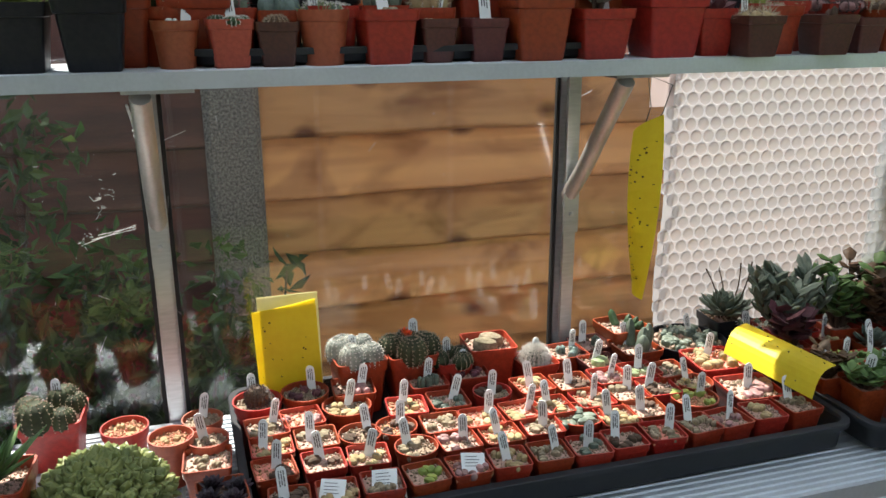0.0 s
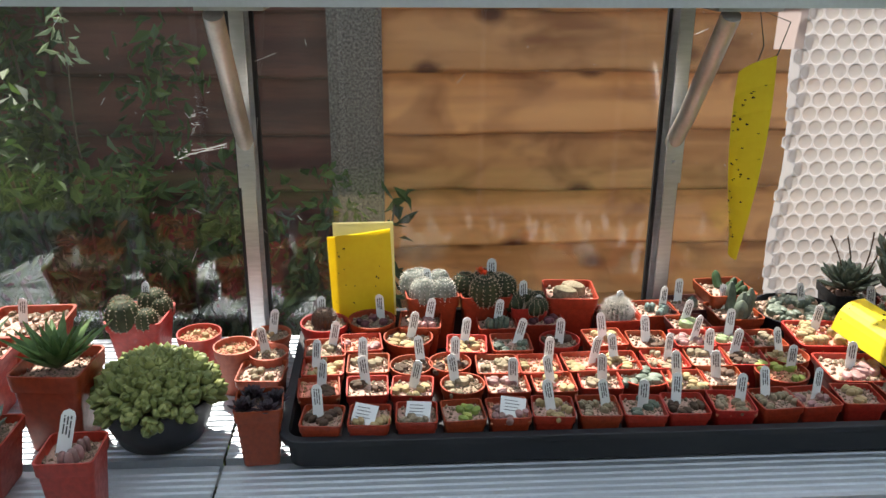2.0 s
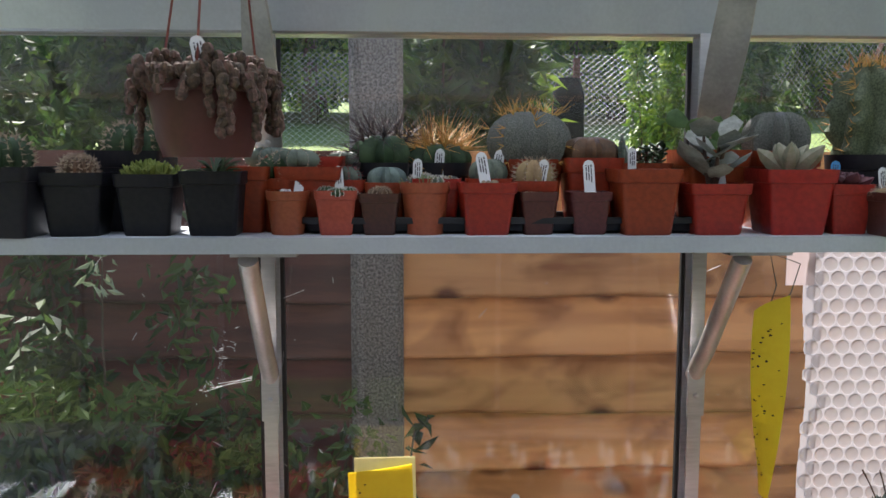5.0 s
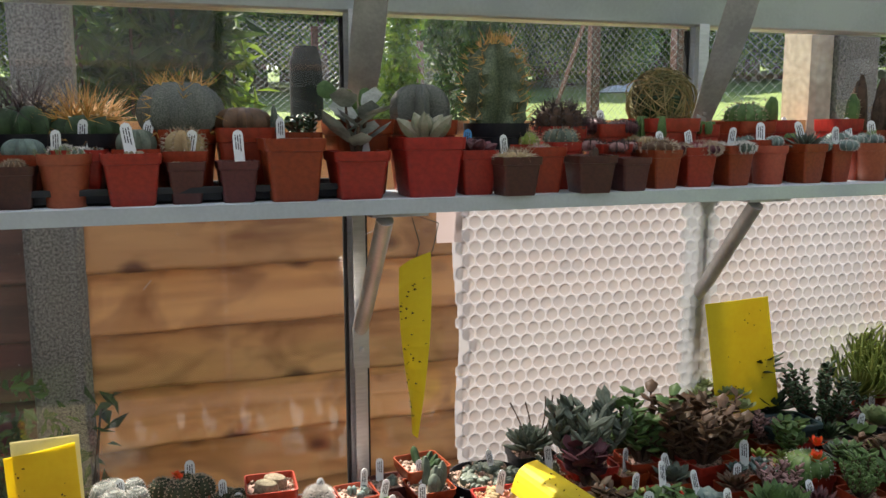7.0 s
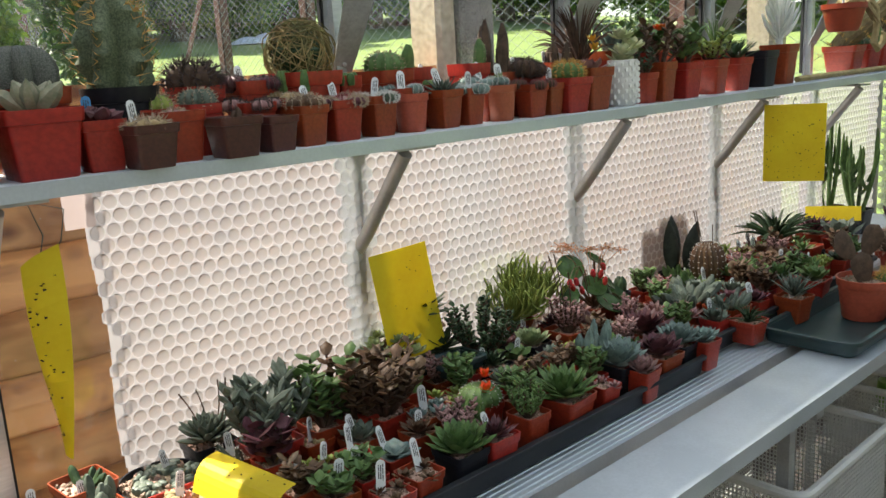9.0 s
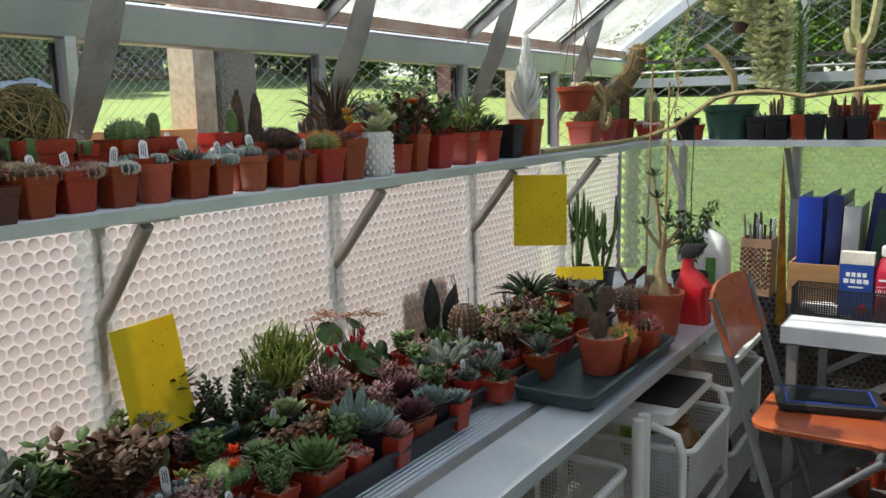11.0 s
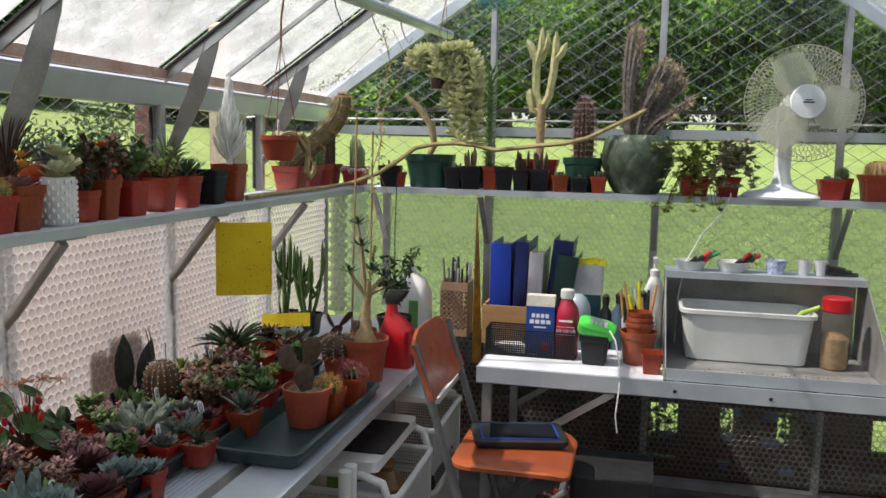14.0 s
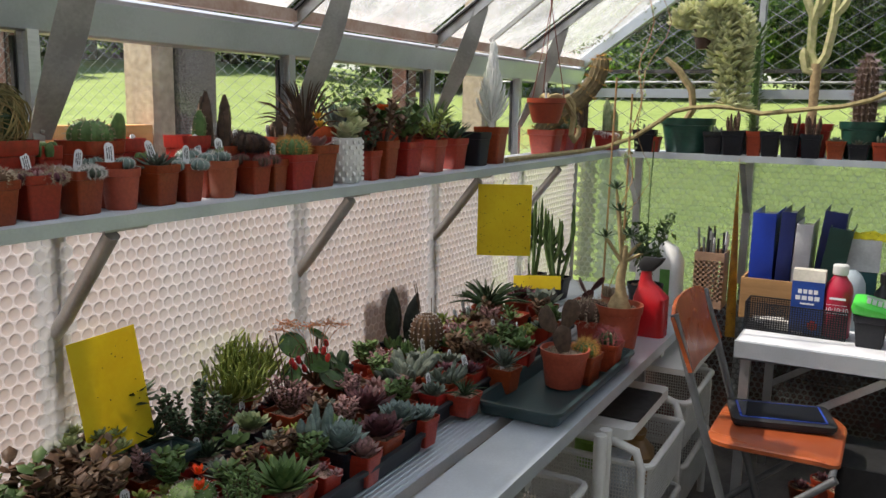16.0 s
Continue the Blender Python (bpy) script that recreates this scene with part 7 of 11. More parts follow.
# ---- succulents crowding the long trays ----
potted("potted_succulent", "grey-mauve thick-leaved succulent with bare flower stalks", 0.898, 1.198, 0.62, 0.073, 0.070, "square", "black", grow_rosette(random.Random(154), 0.081 * 0.55, 0.08, P_GREY, 40, 0.2, 0.26, (85, 15), 0.14, 0.1), tag=None, seed=154, size=1.2, extra=[("flower_stalks", stalks(4, 0.085), P_BROWN)])
potted("potted_succulent", "silvery grey bushy succulent in a red pot", 0.963, 1.125, 0.62, 0.085, 0.070, "square", "red", grow_bush(random.Random(155), 0.098 * 0.55, 0.085, P_GREY, 13, 0.036, 9, 0.42, 0.3, up=0.8), tag=1, seed=155, size=1.2, blue=True)
potted("potted_succulent", "round-leaved green jade plant with brown edges", 1.058, 1.112, 0.62, 0.073, 0.070, "square", "red", grow_bush(random.Random(156), 0.081 * 0.55, 0.10, P_GREEN, 9, 0.026, 9, 0.8, 0.3), tag=2, seed=156, size=1.2)
potted("potted_succulent", "bronze round-leaved jade plant in a red pot", 1.107, 1.099, 0.62, 0.066, 0.070, "square", "red", grow_bush(random.Random(157), 0.073 * 0.6, 0.09, P_BRONZE, 8, 0.024, 8, 0.8, 0.3), tag=None, seed=157, size=1.2)
potted("potted_succulent", "large bronze-brown bushy leafy succulent in a red pot", 1.151, 1.075, 0.62, 0.085, 0.070, "square", "red", grow_bush(random.Random(158), 0.125 * 0.55, 0.085, P_BRONZE, 26, 0.022, 9, 0.8, 0.22), tag=None, seed=158, size=1.2)
potted("potted_succulent", "frosted blue-white rosettes in a red pot", 1.195, 1.014, 0.62, 0.067, 0.070, "square", "red", grow_rosette(random.Random(159), 0.074 * 0.45, 0.05, P_BLUE, 26, 0.2, 0.5, (75, 10), 0.16, 0.2, heads=3), tag=2, seed=159, size=1.2)
potted("potted_succulent", "pale green and bronze rosette-tipped bush in a pot", 1.274, 1.209, 0.62, 0.085, 0.070, "square", "black", grow_bush(random.Random(160), 0.115 * 0.45, 0.06, P_BRONZE, 14, 0.020, 9, 0.7, 0.2), tag=None, seed=160, size=1.2, extra=[("rosette_spray", rosette_tips(5, 13, 0.052, 0.062, 0.021), P_CREAM_GREEN)])
potted("potted_succulent", "dark green spiky star rosette in a black pot", 1.371, 1.228, 0.62, 0.070, 0.070, "square", "black", grow_rosette(random.Random(161), 0.077 * 0.72, 0.05, P_DARK, 36, 0.8, 0.28, (85, 0), 0.07, 0.1, belly=0.45), tag=None, seed=161, size=1.2, lift=0.09, extra=[("leafy_stalk", stalk_with_leaves(161), P_DARK)])
potted("potted_succulent", "dark green star rosette in a black pot", 1.393, 1.195, 0.62, 0.059, 0.070, "square", "black", grow_rosette(random.Random(162), 0.066 * 0.75, 0.05, P_DARK, 30, 0.8, 0.26, (85, 0), 0.07, 0.1, belly=0.45), tag=None, seed=162, size=1.2, lift=0.015)
potted("potted_succulent", "dark bushy small-leaved succulent in a black pot", 1.464, 1.150, 0.62, 0.085, 0.070, "square", "black", grow_bush(random.Random(163), 0.123 * 0.52, 0.085, P_DARK, 22, 0.013, 14, 0.85, 0.4), tag=None, seed=163, size=1.2)
potted("potted_succulent", "dense yellow-green thin-stemmed plant in a red pot", 1.643, 1.244, 0.62, 0.085, 0.070, "square", "red", grow_grass(random.Random(164), 0.137 * 0.74, 0.122, P_LIME, 280, 0.0019), tag=None, seed=164, size=1.2)
potted("potted_succulent", "small dark spiky rosette in a black pot", 1.436, 1.099, 0.62, 0.064, 0.060, "square", "black", grow_rosette(random.Random(165), 0.071 * 0.5, 0.03, P_DARK, 40, 0.8, 0.14, (88, 20), 0.06, 0.0, belly=0.3), tag=0, seed=165, size=1.2)
potted("potted_succulent", "cream and pink edged rosette in a black pot", 1.567, 1.115, 0.62, 0.064, 0.065, "square", "black", grow_rosette(random.Random(166), 0.072 * 0.5, 0.03, P_PALE, 36, 0.3, 0.4, (80, 15), 0.08, 0.2), tag=None, seed=166, size=1.2)
potted("potted_succulent", "broad pale green leaves in a black pot", 1.496, 1.096, 0.62, 0.060, 0.060, "square", "black", grow_rosette(random.Random(167), 0.067 * 0.55, 0.03, P_GREEN, 7, 0.2, 0.6, (50, 15), 0.06, 0.1), tag=0, seed=167, size=1.2)
potted("potted_succulent", "grey-pink finely branched succulent in a red pot", 1.668, 1.102, 0.62, 0.081, 0.070, "square", "red", grow_bush(random.Random(168), 0.090 * 0.5, 0.06, P_PINK, 16, 0.011, 10), tag=None, seed=168, size=1.2, extra=[("flower_stalks", stalks(3, 0.14), P_BROWN)])
potted("potted_succulent", "glossy round-leaved plant with red buds and tan flower heads", 1.832, 1.161, 0.62, 0.085, 0.075, "square", "red", **round_leaf_plant())
potted("potted_succulent", "stacked dark columnar succulent in a black pot", 1.966, 1.203, 0.62, 0.069, 0.065, "square", "black", grow_fingers(random.Random(170), 0.077 * 0.4, 0.05, P_DARK, 5, 0.34, 0.2), tag=None, seed=170, size=1.2)
potted("potted_succulent", "upright silvery blue finger leaves in a red pot", 1.568, 0.968, 0.62, 0.054, 0.065, "square", "red", grow_fingers(random.Random(171), 0.060 * 0.55, 0.065, P_BLUE, 8, 0.24, 0.45), tag=None, seed=171, size=1.2)
potted("potted_succulent", "blue-green rosette in a black square pot", 1.584, 0.917, 0.62, 0.082, 0.065, "square", "black", grow_rosette(random.Random(172), 0.091 * 0.55, 0.04, P_BLUE, 38, 0.4, 0.34, (82, 12), 0.12, 0.2), tag=None, seed=172, size=1.2)
potted("potted_succulent", "bright green pointed rosette in a red square pot", 1.397, 0.894, 0.62, 0.085, 0.065, "square", "red", grow_rosette(random.Random(173), 0.101 * 0.56, 0.05, P_GREEN, 44, 0.75, 0.28, (85, 12), 0.10, 0.1, belly=0.4), tag=None, seed=173, size=1.2)
potted("potted_succulent", "small pinkish rosettes in a red pot", 1.485, 0.881, 0.62, 0.051, 0.060, "square", "red", grow_rosette(random.Random(174), 0.057 * 0.5, 0.03, P_PINK, 20, 0.5, 0.3, (75, 15), 0.1, 0.1, heads=3), tag=None, seed=174, size=1.2)
potted("potted_succulent", "dusky pink rosette in a red square pot", 1.588, 0.867, 0.62, 0.053, 0.060, "square", "red", grow_rosette(random.Random(175), 0.059 * 0.55, 0.03, P_PINK, 30, 0.4, 0.36, (82, 15), 0.1, 0.2), tag=None, seed=175, size=1.2)
potted("potted_succulent", "violet-brown open rosette in a red pot", 1.678, 0.890, 0.62, 0.074, 0.060, "square", "red", grow_rosette(random.Random(176), 0.082 * 0.55, 0.04, P_PURPLE, 34, 0.4, 0.42, (82, 10), 0.1, 0.2), tag=None, seed=176, size=1.2)
potted("potted_succulent", "dark bronze-purple pointed rosette in a red pot", 1.781, 0.989, 0.62, 0.085, 0.060, "square", "red", grow_rosette(random.Random(177), 0.102 * 0.52, 0.04, P_PURPLE, 40, 0.8, 0.28, (82, 12), 0.08, 0.1), tag=None, seed=177, size=1.2)
potted("potted_succulent", "grey-blue rosette in a black square pot", 1.756, 0.897, 0.62, 0.069, 0.060, "square", "black", grow_rosette(random.Random(178), 0.076 * 0.55, 0.04, P_BLUE, 34, 0.4, 0.38, (82, 12), 0.1, 0.2), tag=None, seed=178, size=1.2)
potted("potted_succulent", "silver-blue plump rosette in a red pot", 1.799, 0.866, 0.62, 0.054, 0.060, "square", "red", grow_rosette(random.Random(179), 0.061 * 0.55, 0.04, P_BLUE, 22, 0.3, 0.34, (75, 20), 0.14, 0.1), tag=None, seed=179, size=1.2)
potted("potted_succulent", "pink star-shaped rosettes in a red pot", 1.909, 1.004, 0.62, 0.085, 0.060, "square", "red", grow_rosette(random.Random(180), 0.107 * 0.5, 0.05, P_PINK, 30, 0.8, 0.22, (80, 15), 0.08, 0.0, heads=4), tag=None, seed=180, size=1.2)
potted("potted_succulent", "sprawling grey-green warty finger leaves in a red pot", 2.035, 1.038, 0.62, 0.080, 0.060, "square", "red", grow_fingers(random.Random(181), 0.204 * 0.34, 0.038, P_GREY, 30, 0.12, 0.8), tag=None, seed=181, size=1.2)
potted("potted_succulent", "low spreading grey-green finger plant in a red pot", 2.039, 0.946, 0.62, 0.085, 0.060, "square", "red", grow_fingers(random.Random(182), 0.119 * 0.36, 0.032, P_GREY, 22, 0.13, 0.8), tag=None, seed=182, size=1.2)
potted("potted_succulent", "low dark wiry plant in a red pot", 1.995, 0.873, 0.62, 0.068, 0.050, "square", "red", grow_tuft(random.Random(183), 0.076 * 0.5, 0.03, P_DARK, 30), tag=None, seed=183, size=1.2)
potted("potted_succulent", "low brown stone plants in a red pot", 1.906, 1.104, 0.62, 0.071, 0.060, "square", "red", grow_stones(random.Random(184), 0.079 * 0.4, 0.015, P_BRONZE, 8), tag=None, seed=184, size=1.2)
potted("potted_succulent", "three tall dark tongue-shaped leaves in a black pot", 2.235, 1.190, 0.62, 0.080, 0.062, "square", "black", grow_gasteria(random.Random(185), 0.125), tag=None, seed=185, size=1.15, lift=0.01)
potted("potted_cactus", "fat brown barrel cactus banded with white dots", 2.235, 1.105, 0.62, 0.085, 0.060, "round", "black", grow_globe(random.Random(186), 0.109 * 0.34, 0.109 * 0.80, P_BRONZE, 18, 0.12, SP_WHITE, 3, 0.12, 0.001), tag=None, seed=186, size=1.2, extra=[("flower_stalks", stalks(3, 0.15), P_BROWN)])
potted("potted_succulent", "green pointed rosettes in a tall red pot", 2.289, 1.042, 0.62, 0.085, 0.075, "square", "red", grow_rosette(random.Random(187), 0.110 * 0.55, 0.04, P_GREEN, 30, 0.8, 0.25, (80, 10), 0.08, 0.1, heads=3), tag=None, seed=187, size=1.2)
potted("potted_succulent", "yellow-green rosettes in a red pot", 2.447, 1.161, 0.62, 0.085, 0.070, "square", "red", grow_rosette(random.Random(188), 0.103 * 0.55, 0.04, P_LIME, 26, 0.7, 0.26, (80, 10), 0.08, 0.1, heads=3), tag=None, seed=188, size=1.2)
potted("potted_succulent", "flat bronze rosettes in a red pot", 2.494, 1.086, 0.62, 0.085, 0.070, "square", "red", grow_rosette(random.Random(189), 0.112 * 0.6, 0.03, P_BRONZE, 26, 0.4, 0.4, (60, 5), 0.06, 0.1, heads=4), tag=None, seed=189, size=1.2)
potted("potted_succulent", "small green rosette in a terracotta round pot", 2.283, 0.942, 0.62, 0.080, 0.075, "round", "terra", grow_rosette(random.Random(190), 0.089 * 0.5, 0.03, P_GREEN, 20, 0.6, 0.25, (80, 20), 0.08, 0.1), tag=None, seed=190, size=1.2)
potted("potted_succulent", "spiky grey aloe in a small red pot", 2.191, 0.863, 0.62, 0.071, 0.060, "square", "red", grow_rosette(random.Random(191), 0.079 * 0.72, 0.07, P_GREY, 30, 0.9, 0.14, (88, 25), 0.07, 0.0, belly=0.3), tag=0, seed=191, size=1.2)
potted("potted_succulent", "small green succulent in a red pot", 2.344, 0.886, 0.62, 0.075, 0.065, "square", "red", grow_rosette(random.Random(192), 0.084 * 0.5, 0.04, P_GREEN, 22, 0.4, 0.4, (75, 20), 0.1, 0.1), tag=None, seed=192, size=1.2)
potted("potted_succulent", "dark arching aloe-like leaves in a red pot", 2.697, 1.150, 0.62, 0.085, 0.075, "square", "red", grow_tuft(random.Random(193), 0.139 * 0.75, 0.075, P_DARK, 40, 0.004), tag=None, seed=193, size=1.2)
potted("potted_succulent", "green spiky rosettes in a red pot", 2.655, 1.047, 0.62, 0.085, 0.070, "square", "red", grow_rosette(random.Random(194), 0.117 * 0.55, 0.04, P_GREEN, 24, 0.8, 0.2, (85, 20), 0.08, 0.0, heads=2), tag=None, seed=194, size=1.2)
potted("potted_succulent", "grey broad pointed leaves in a red pot", 2.809, 1.008, 0.62, 0.085, 0.070, "square", "red", grow_rosette(random.Random(195), 0.121 * 0.55, 0.06, P_GREY, 14, 0.5, 0.4, (80, 25), 0.1, 0.1), tag=None, seed=195, size=1.2)
potted("potted_succulent", "dark spiky purple rosette in a red pot", 2.835, 1.098, 0.62, 0.085, 0.070, "square", "red", grow_rosette(random.Random(196), 0.107 * 0.6, 0.05, P_PURPLE, 24, 0.9, 0.16, (85, 20), 0.08, 0.0), tag=None, seed=196, size=1.2)
potted("potted_cactus", "green barrel cactus with golden spines in a red pot", 2.356, 0.717, 0.62, 0.079, 0.075, "square", "red", grow_globe(random.Random(197), 0.088 * 0.27, 0.088 * 0.42, P_GREEN, 13, 0.25, SP_GOLD, 5, 0.5, 0.0007, 0.5), tag=None, seed=197, size=1.2)
potted("potted_cactus", "cactus with long dark red spines in a red pot", 2.487, 0.698, 0.62, 0.075, 0.075, "square", "red", grow_globe(random.Random(198), 0.083 * 0.27, 0.083 * 0.42, P_DARK, 13, 0.25, SP_RED, 6, 0.8, 0.0007), tag=None, seed=198, size=1.2)
potted("potted_cactus", "slender upright green stick cactus in a black pot", 3.230, 1.218, 0.62, 0.085, 0.080, "square", "black", grow_sticks(random.Random(199), 0.26), tag=None, seed=199, size=1.2)
potted("potted_cactus", "slender branching green stick cactus in a black pot", 3.219, 1.120, 0.62, 0.085, 0.080, "square", "black", grow_sticks(random.Random(200), 0.21), tag=None, seed=200, size=1.2)
potted("potted_cactus", "small purple-red pad cactus in a red pot", 2.918, 0.910, 0.62, 0.085, 0.075, "square", "red", grow_pads(random.Random(201), 0.05, 0.08, P_PURPLE, 3), tag=None, seed=201, size=1.2)
potted("potted_cactus", "brown spiny cactus in a red pot", 2.723, 0.822, 0.62, 0.085, 0.070, "square", "red", grow_globe(random.Random(202), 0.113 * 0.4, 0.113 * 0.5, P_BROWN, 12, 0.2, SP_TAN, 5, 0.4), tag=None, seed=202, size=1.2)
potted("potted_cactus", "pale woolly creeping cactus in a red round pot", 0.921, 1.134, 0.62, 0.062, 0.060, "round", "red", grow_fingers(random.Random(203), 0.069 * 0.5, 0.03, P_GREY, 7, 0.16, 0.8, SP_WHITE), tag=0, seed=203, size=1.2)
potted("potted_succulent", "maroon round flat leaves in a red pot", 0.938, 1.078, 0.62, 0.053, 0.060, "square", "red", grow_bush(random.Random(204), 0.059 * 0.5, 0.05, P_PURPLE, 5, 0.034, 5, 0.9, 0.08), tag=None, seed=204, size=1.2)
potted("potted_succulent", "bare grit and stubs in a red pot", 1.019, 1.093, 0.62, 0.057, 0.060, "square", "red", grow_stones(random.Random(205), 0.064 * 0.3, 0.012, P_TAN, 3), tag=0, seed=205, size=1.2)
potted("potted_succulent", "green jade cuttings in a red pot", 1.090, 1.118, 0.62, 0.063, 0.060, "square", "red", grow_bush(random.Random(206), 0.070 * 0.45, 0.04, P_GREEN, 6, 0.024, 7), tag=2, seed=206, size=1.2)
potted("potted_succulent", "small yellow-green rosettes in a red pot", 0.972, 1.005, 0.62, 0.053, 0.060, "square", "red", grow_rosette(random.Random(207), 0.059 * 0.42, 0.03, P_LIME, 22, 0.3, 0.45, (70, 10), 0.1, 0.2, heads=4), tag=0, seed=207, size=1.2)
potted("potted_succulent", "small green rosettes in a red pot", 1.027, 0.999, 0.62, 0.054, 0.060, "square", "red", grow_rosette(random.Random(208), 0.060 * 0.42, 0.03, P_GREEN, 22, 0.3, 0.45, (70, 10), 0.1, 0.2, heads=3), tag=2, seed=208, size=1.2)
potted("potted_succulent", "pale blue-green flat rounded leaves in a red pot", 1.071, 0.956, 0.62, 0.057, 0.060, "square", "red", grow_rosette(random.Random(209), 0.064 * 0.5, 0.02, P_BLUE, 9, 0.0, 0.6, (40, 5), 0.1, 0.1), tag=2, seed=209, size=1.2)
potted("potted_succulent", "small green leafy cuttings in a red pot", 1.002, 0.933, 0.62, 0.050, 0.060, "square", "red", grow_bush(random.Random(210), 0.056 * 0.4, 0.035, P_GREEN, 6, 0.02, 6), tag=2, seed=210, size=1.2)
potted("potted_succulent", "bronze rosettes in a red square pot", 1.057, 0.884, 0.62, 0.057, 0.060, "square", "red", grow_rosette(random.Random(211), 0.064 * 0.45, 0.03, P_BRONZE, 20, 0.5, 0.4, (65, 10), 0.08, 0.1, heads=3), tag=2, seed=211, size=1.2)
potted("potted_succulent", "dull brown-green rosettes in a red square pot", 0.994, 0.868, 0.62, 0.052, 0.060, "square", "red", grow_rosette(random.Random(212), 0.058 * 0.42, 0.03, P_BRONZE, 18, 0.5, 0.36, (70, 10), 0.1, 0.1, heads=3), tag=2, seed=212, size=1.2)
potted("potted_succulent", "bronze leafy succulent in a red pot", 0.915, 0.974, 0.62, 0.050, 0.060, "square", "red", grow_bush(random.Random(213), 0.054 * 0.42, 0.04, P_BRONZE, 7, 0.02, 7), tag=0, seed=213, size=1.2)
potted("potted_succulent", "green leafy succulent in a red pot", 0.944, 0.926, 0.62, 0.053, 0.060, "square", "red", grow_bush(random.Random(214), 0.058 * 0.4, 0.03, P_GREEN, 6, 0.022, 6), tag=2, seed=214, size=1.2)
potted("potted_succulent", "bronze star-shaped rosette in a red pot", 1.145, 0.984, 0.62, 0.053, 0.060, "square", "red", grow_rosette(random.Random(215), 0.058 * 0.5, 0.03, P_BRONZE, 26, 0.7, 0.3, (70, 8), 0.07, 0.1), tag=0, seed=215, size=1.2)
potted("potted_succulent", "grey-green rosettes in a red pot", 1.228, 1.029, 0.62, 0.051, 0.060, "square", "red", grow_rosette(random.Random(216), 0.057 * 0.5, 0.03, P_GREY, 22, 0.6, 0.3, (70, 8), 0.08, 0.1, heads=2), tag=None, seed=216, size=1.2)
potted("potted_succulent", "large symmetrical green rosette in a black square pot", 1.148, 0.893, 0.62, 0.070, 0.060, "square", "black", grow_rosette(random.Random(217), 0.078 * 0.56, 0.045, P_GREEN, 58, 0.3, 0.32, (86, 8), 0.09, 0.25), tag=None, seed=217, size=1.2)
potted("potted_succulent", "dark maroon star rosette in a red square pot", 1.208, 0.880, 0.62, 0.062, 0.065, "square", "red", grow_rosette(random.Random(218), 0.069 * 0.5, 0.04, P_PURPLE, 32, 0.8, 0.22, (80, 15), 0.07, 0.1, belly=0.4), tag=0, seed=218, size=1.2)
potted("potted_succulent", "bright green mossy-leaved clump in a red pot", 1.301, 0.892, 0.62, 0.057, 0.065, "square", "red", grow_bush(random.Random(219), 0.064 * 0.48, 0.05, P_GREEN, 22, 0.010, 14, 0.5, 0.5), tag=None, seed=219, size=1.2)
potted("potted_cactus", "pale green round cactus with orange flowers", 1.291, 0.990, 0.62, 0.064, 0.060, "square", "red", grow_globe(random.Random(220), 0.071 * 0.44, 0.071 * 0.5, P_GREEN, 14, 0.1, SP_WHITE, 2, 0.1), tag=None, seed=220, size=1.2, extra=[("flower", flower_shape(0.03, 1.1), P_FLOWER)])


# ---- small plants filling the gaps ----
potted("potted_succulent", "small green jade-like succulent in a red pot", 1.329, 1.079, 0.62, 0.054, 0.055, "square", "red", grow_bush(random.Random(221), 0.028, 0.05, P_GREEN, 9, 0.018, 8, 0.8, 0.3), tag=2, seed=221, size=1.15)
potted("potted_succulent", "bronze-green leafy succulent in a red pot", 1.507, 0.984, 0.62, 0.054, 0.055, "square", "red", grow_bush(random.Random(222), 0.028, 0.055, P_BRONZE, 10, 0.018, 8, 0.75, 0.25), tag=None, seed=222, size=1.15)
potted("potted_succulent", "grey-green rosette in a red pot", 1.396, 1.035, 0.62, 0.054, 0.055, "square", "red", grow_rosette(random.Random(223), 0.032, 0.03, P_GREY, 26, 0.4, 0.36, (82, 12), 0.12, 0.2), tag=None, seed=223, size=1.15)
potted("potted_succulent", "dark purple rosette in a red pot", 1.540, 1.170, 0.62, 0.054, 0.055, "square", "red", grow_rosette(random.Random(224), 0.032, 0.03, P_PURPLE, 28, 0.7, 0.28, (82, 12), 0.1, 0.1), tag=2, seed=224, size=1.15)
potted("potted_succulent", "yellow-green rosettes in a red pot", 1.610, 1.033, 0.62, 0.054, 0.055, "square", "red", grow_rosette(random.Random(225), 0.034, 0.03, P_LIME, 24, 0.3, 0.4, (80, 12), 0.12, 0.2, heads=3), tag=None, seed=225, size=1.15)
potted("potted_succulent", "low green finger-leaved succulent in a red pot", 1.250, 1.138, 0.62, 0.054, 0.055, "square", "red", grow_fingers(random.Random(226), 0.03, 0.035, P_GREEN, 12, 0.17, 0.6), tag=None, seed=226, size=1.15)
potted("potted_succulent", "pinkish small-leaved succulent in a red pot", 1.706, 0.992, 0.62, 0.054, 0.055, "square", "red", grow_bush(random.Random(227), 0.03, 0.045, P_PINK, 12, 0.013, 10, 0.6, 0.4), tag=0, seed=227, size=1.15)
potted("potted_succulent", "small green jade-like succulent in a red pot", 1.351, 0.958, 0.62, 0.054, 0.055, "square", "red", grow_bush(random.Random(228), 0.028, 0.05, P_GREEN, 9, 0.018, 8, 0.8, 0.3), tag=None, seed=228, size=1.15)
potted("potted_succulent", "bronze-green leafy succulent in a red pot", 1.151, 1.164, 0.62, 0.054, 0.055, "square", "red", grow_bush(random.Random(229), 0.028, 0.055, P_BRONZE, 10, 0.018, 8, 0.75, 0.25), tag=0, seed=229, size=1.15)
potted("potted_succulent", "grey-green rosette in a red pot", 1.547, 1.039, 0.62, 0.054, 0.055, "square", "red", grow_rosette(random.Random(230), 0.032, 0.03, P_GREY, 26, 0.4, 0.36, (82, 12), 0.12, 0.2), tag=None, seed=230, size=1.15)
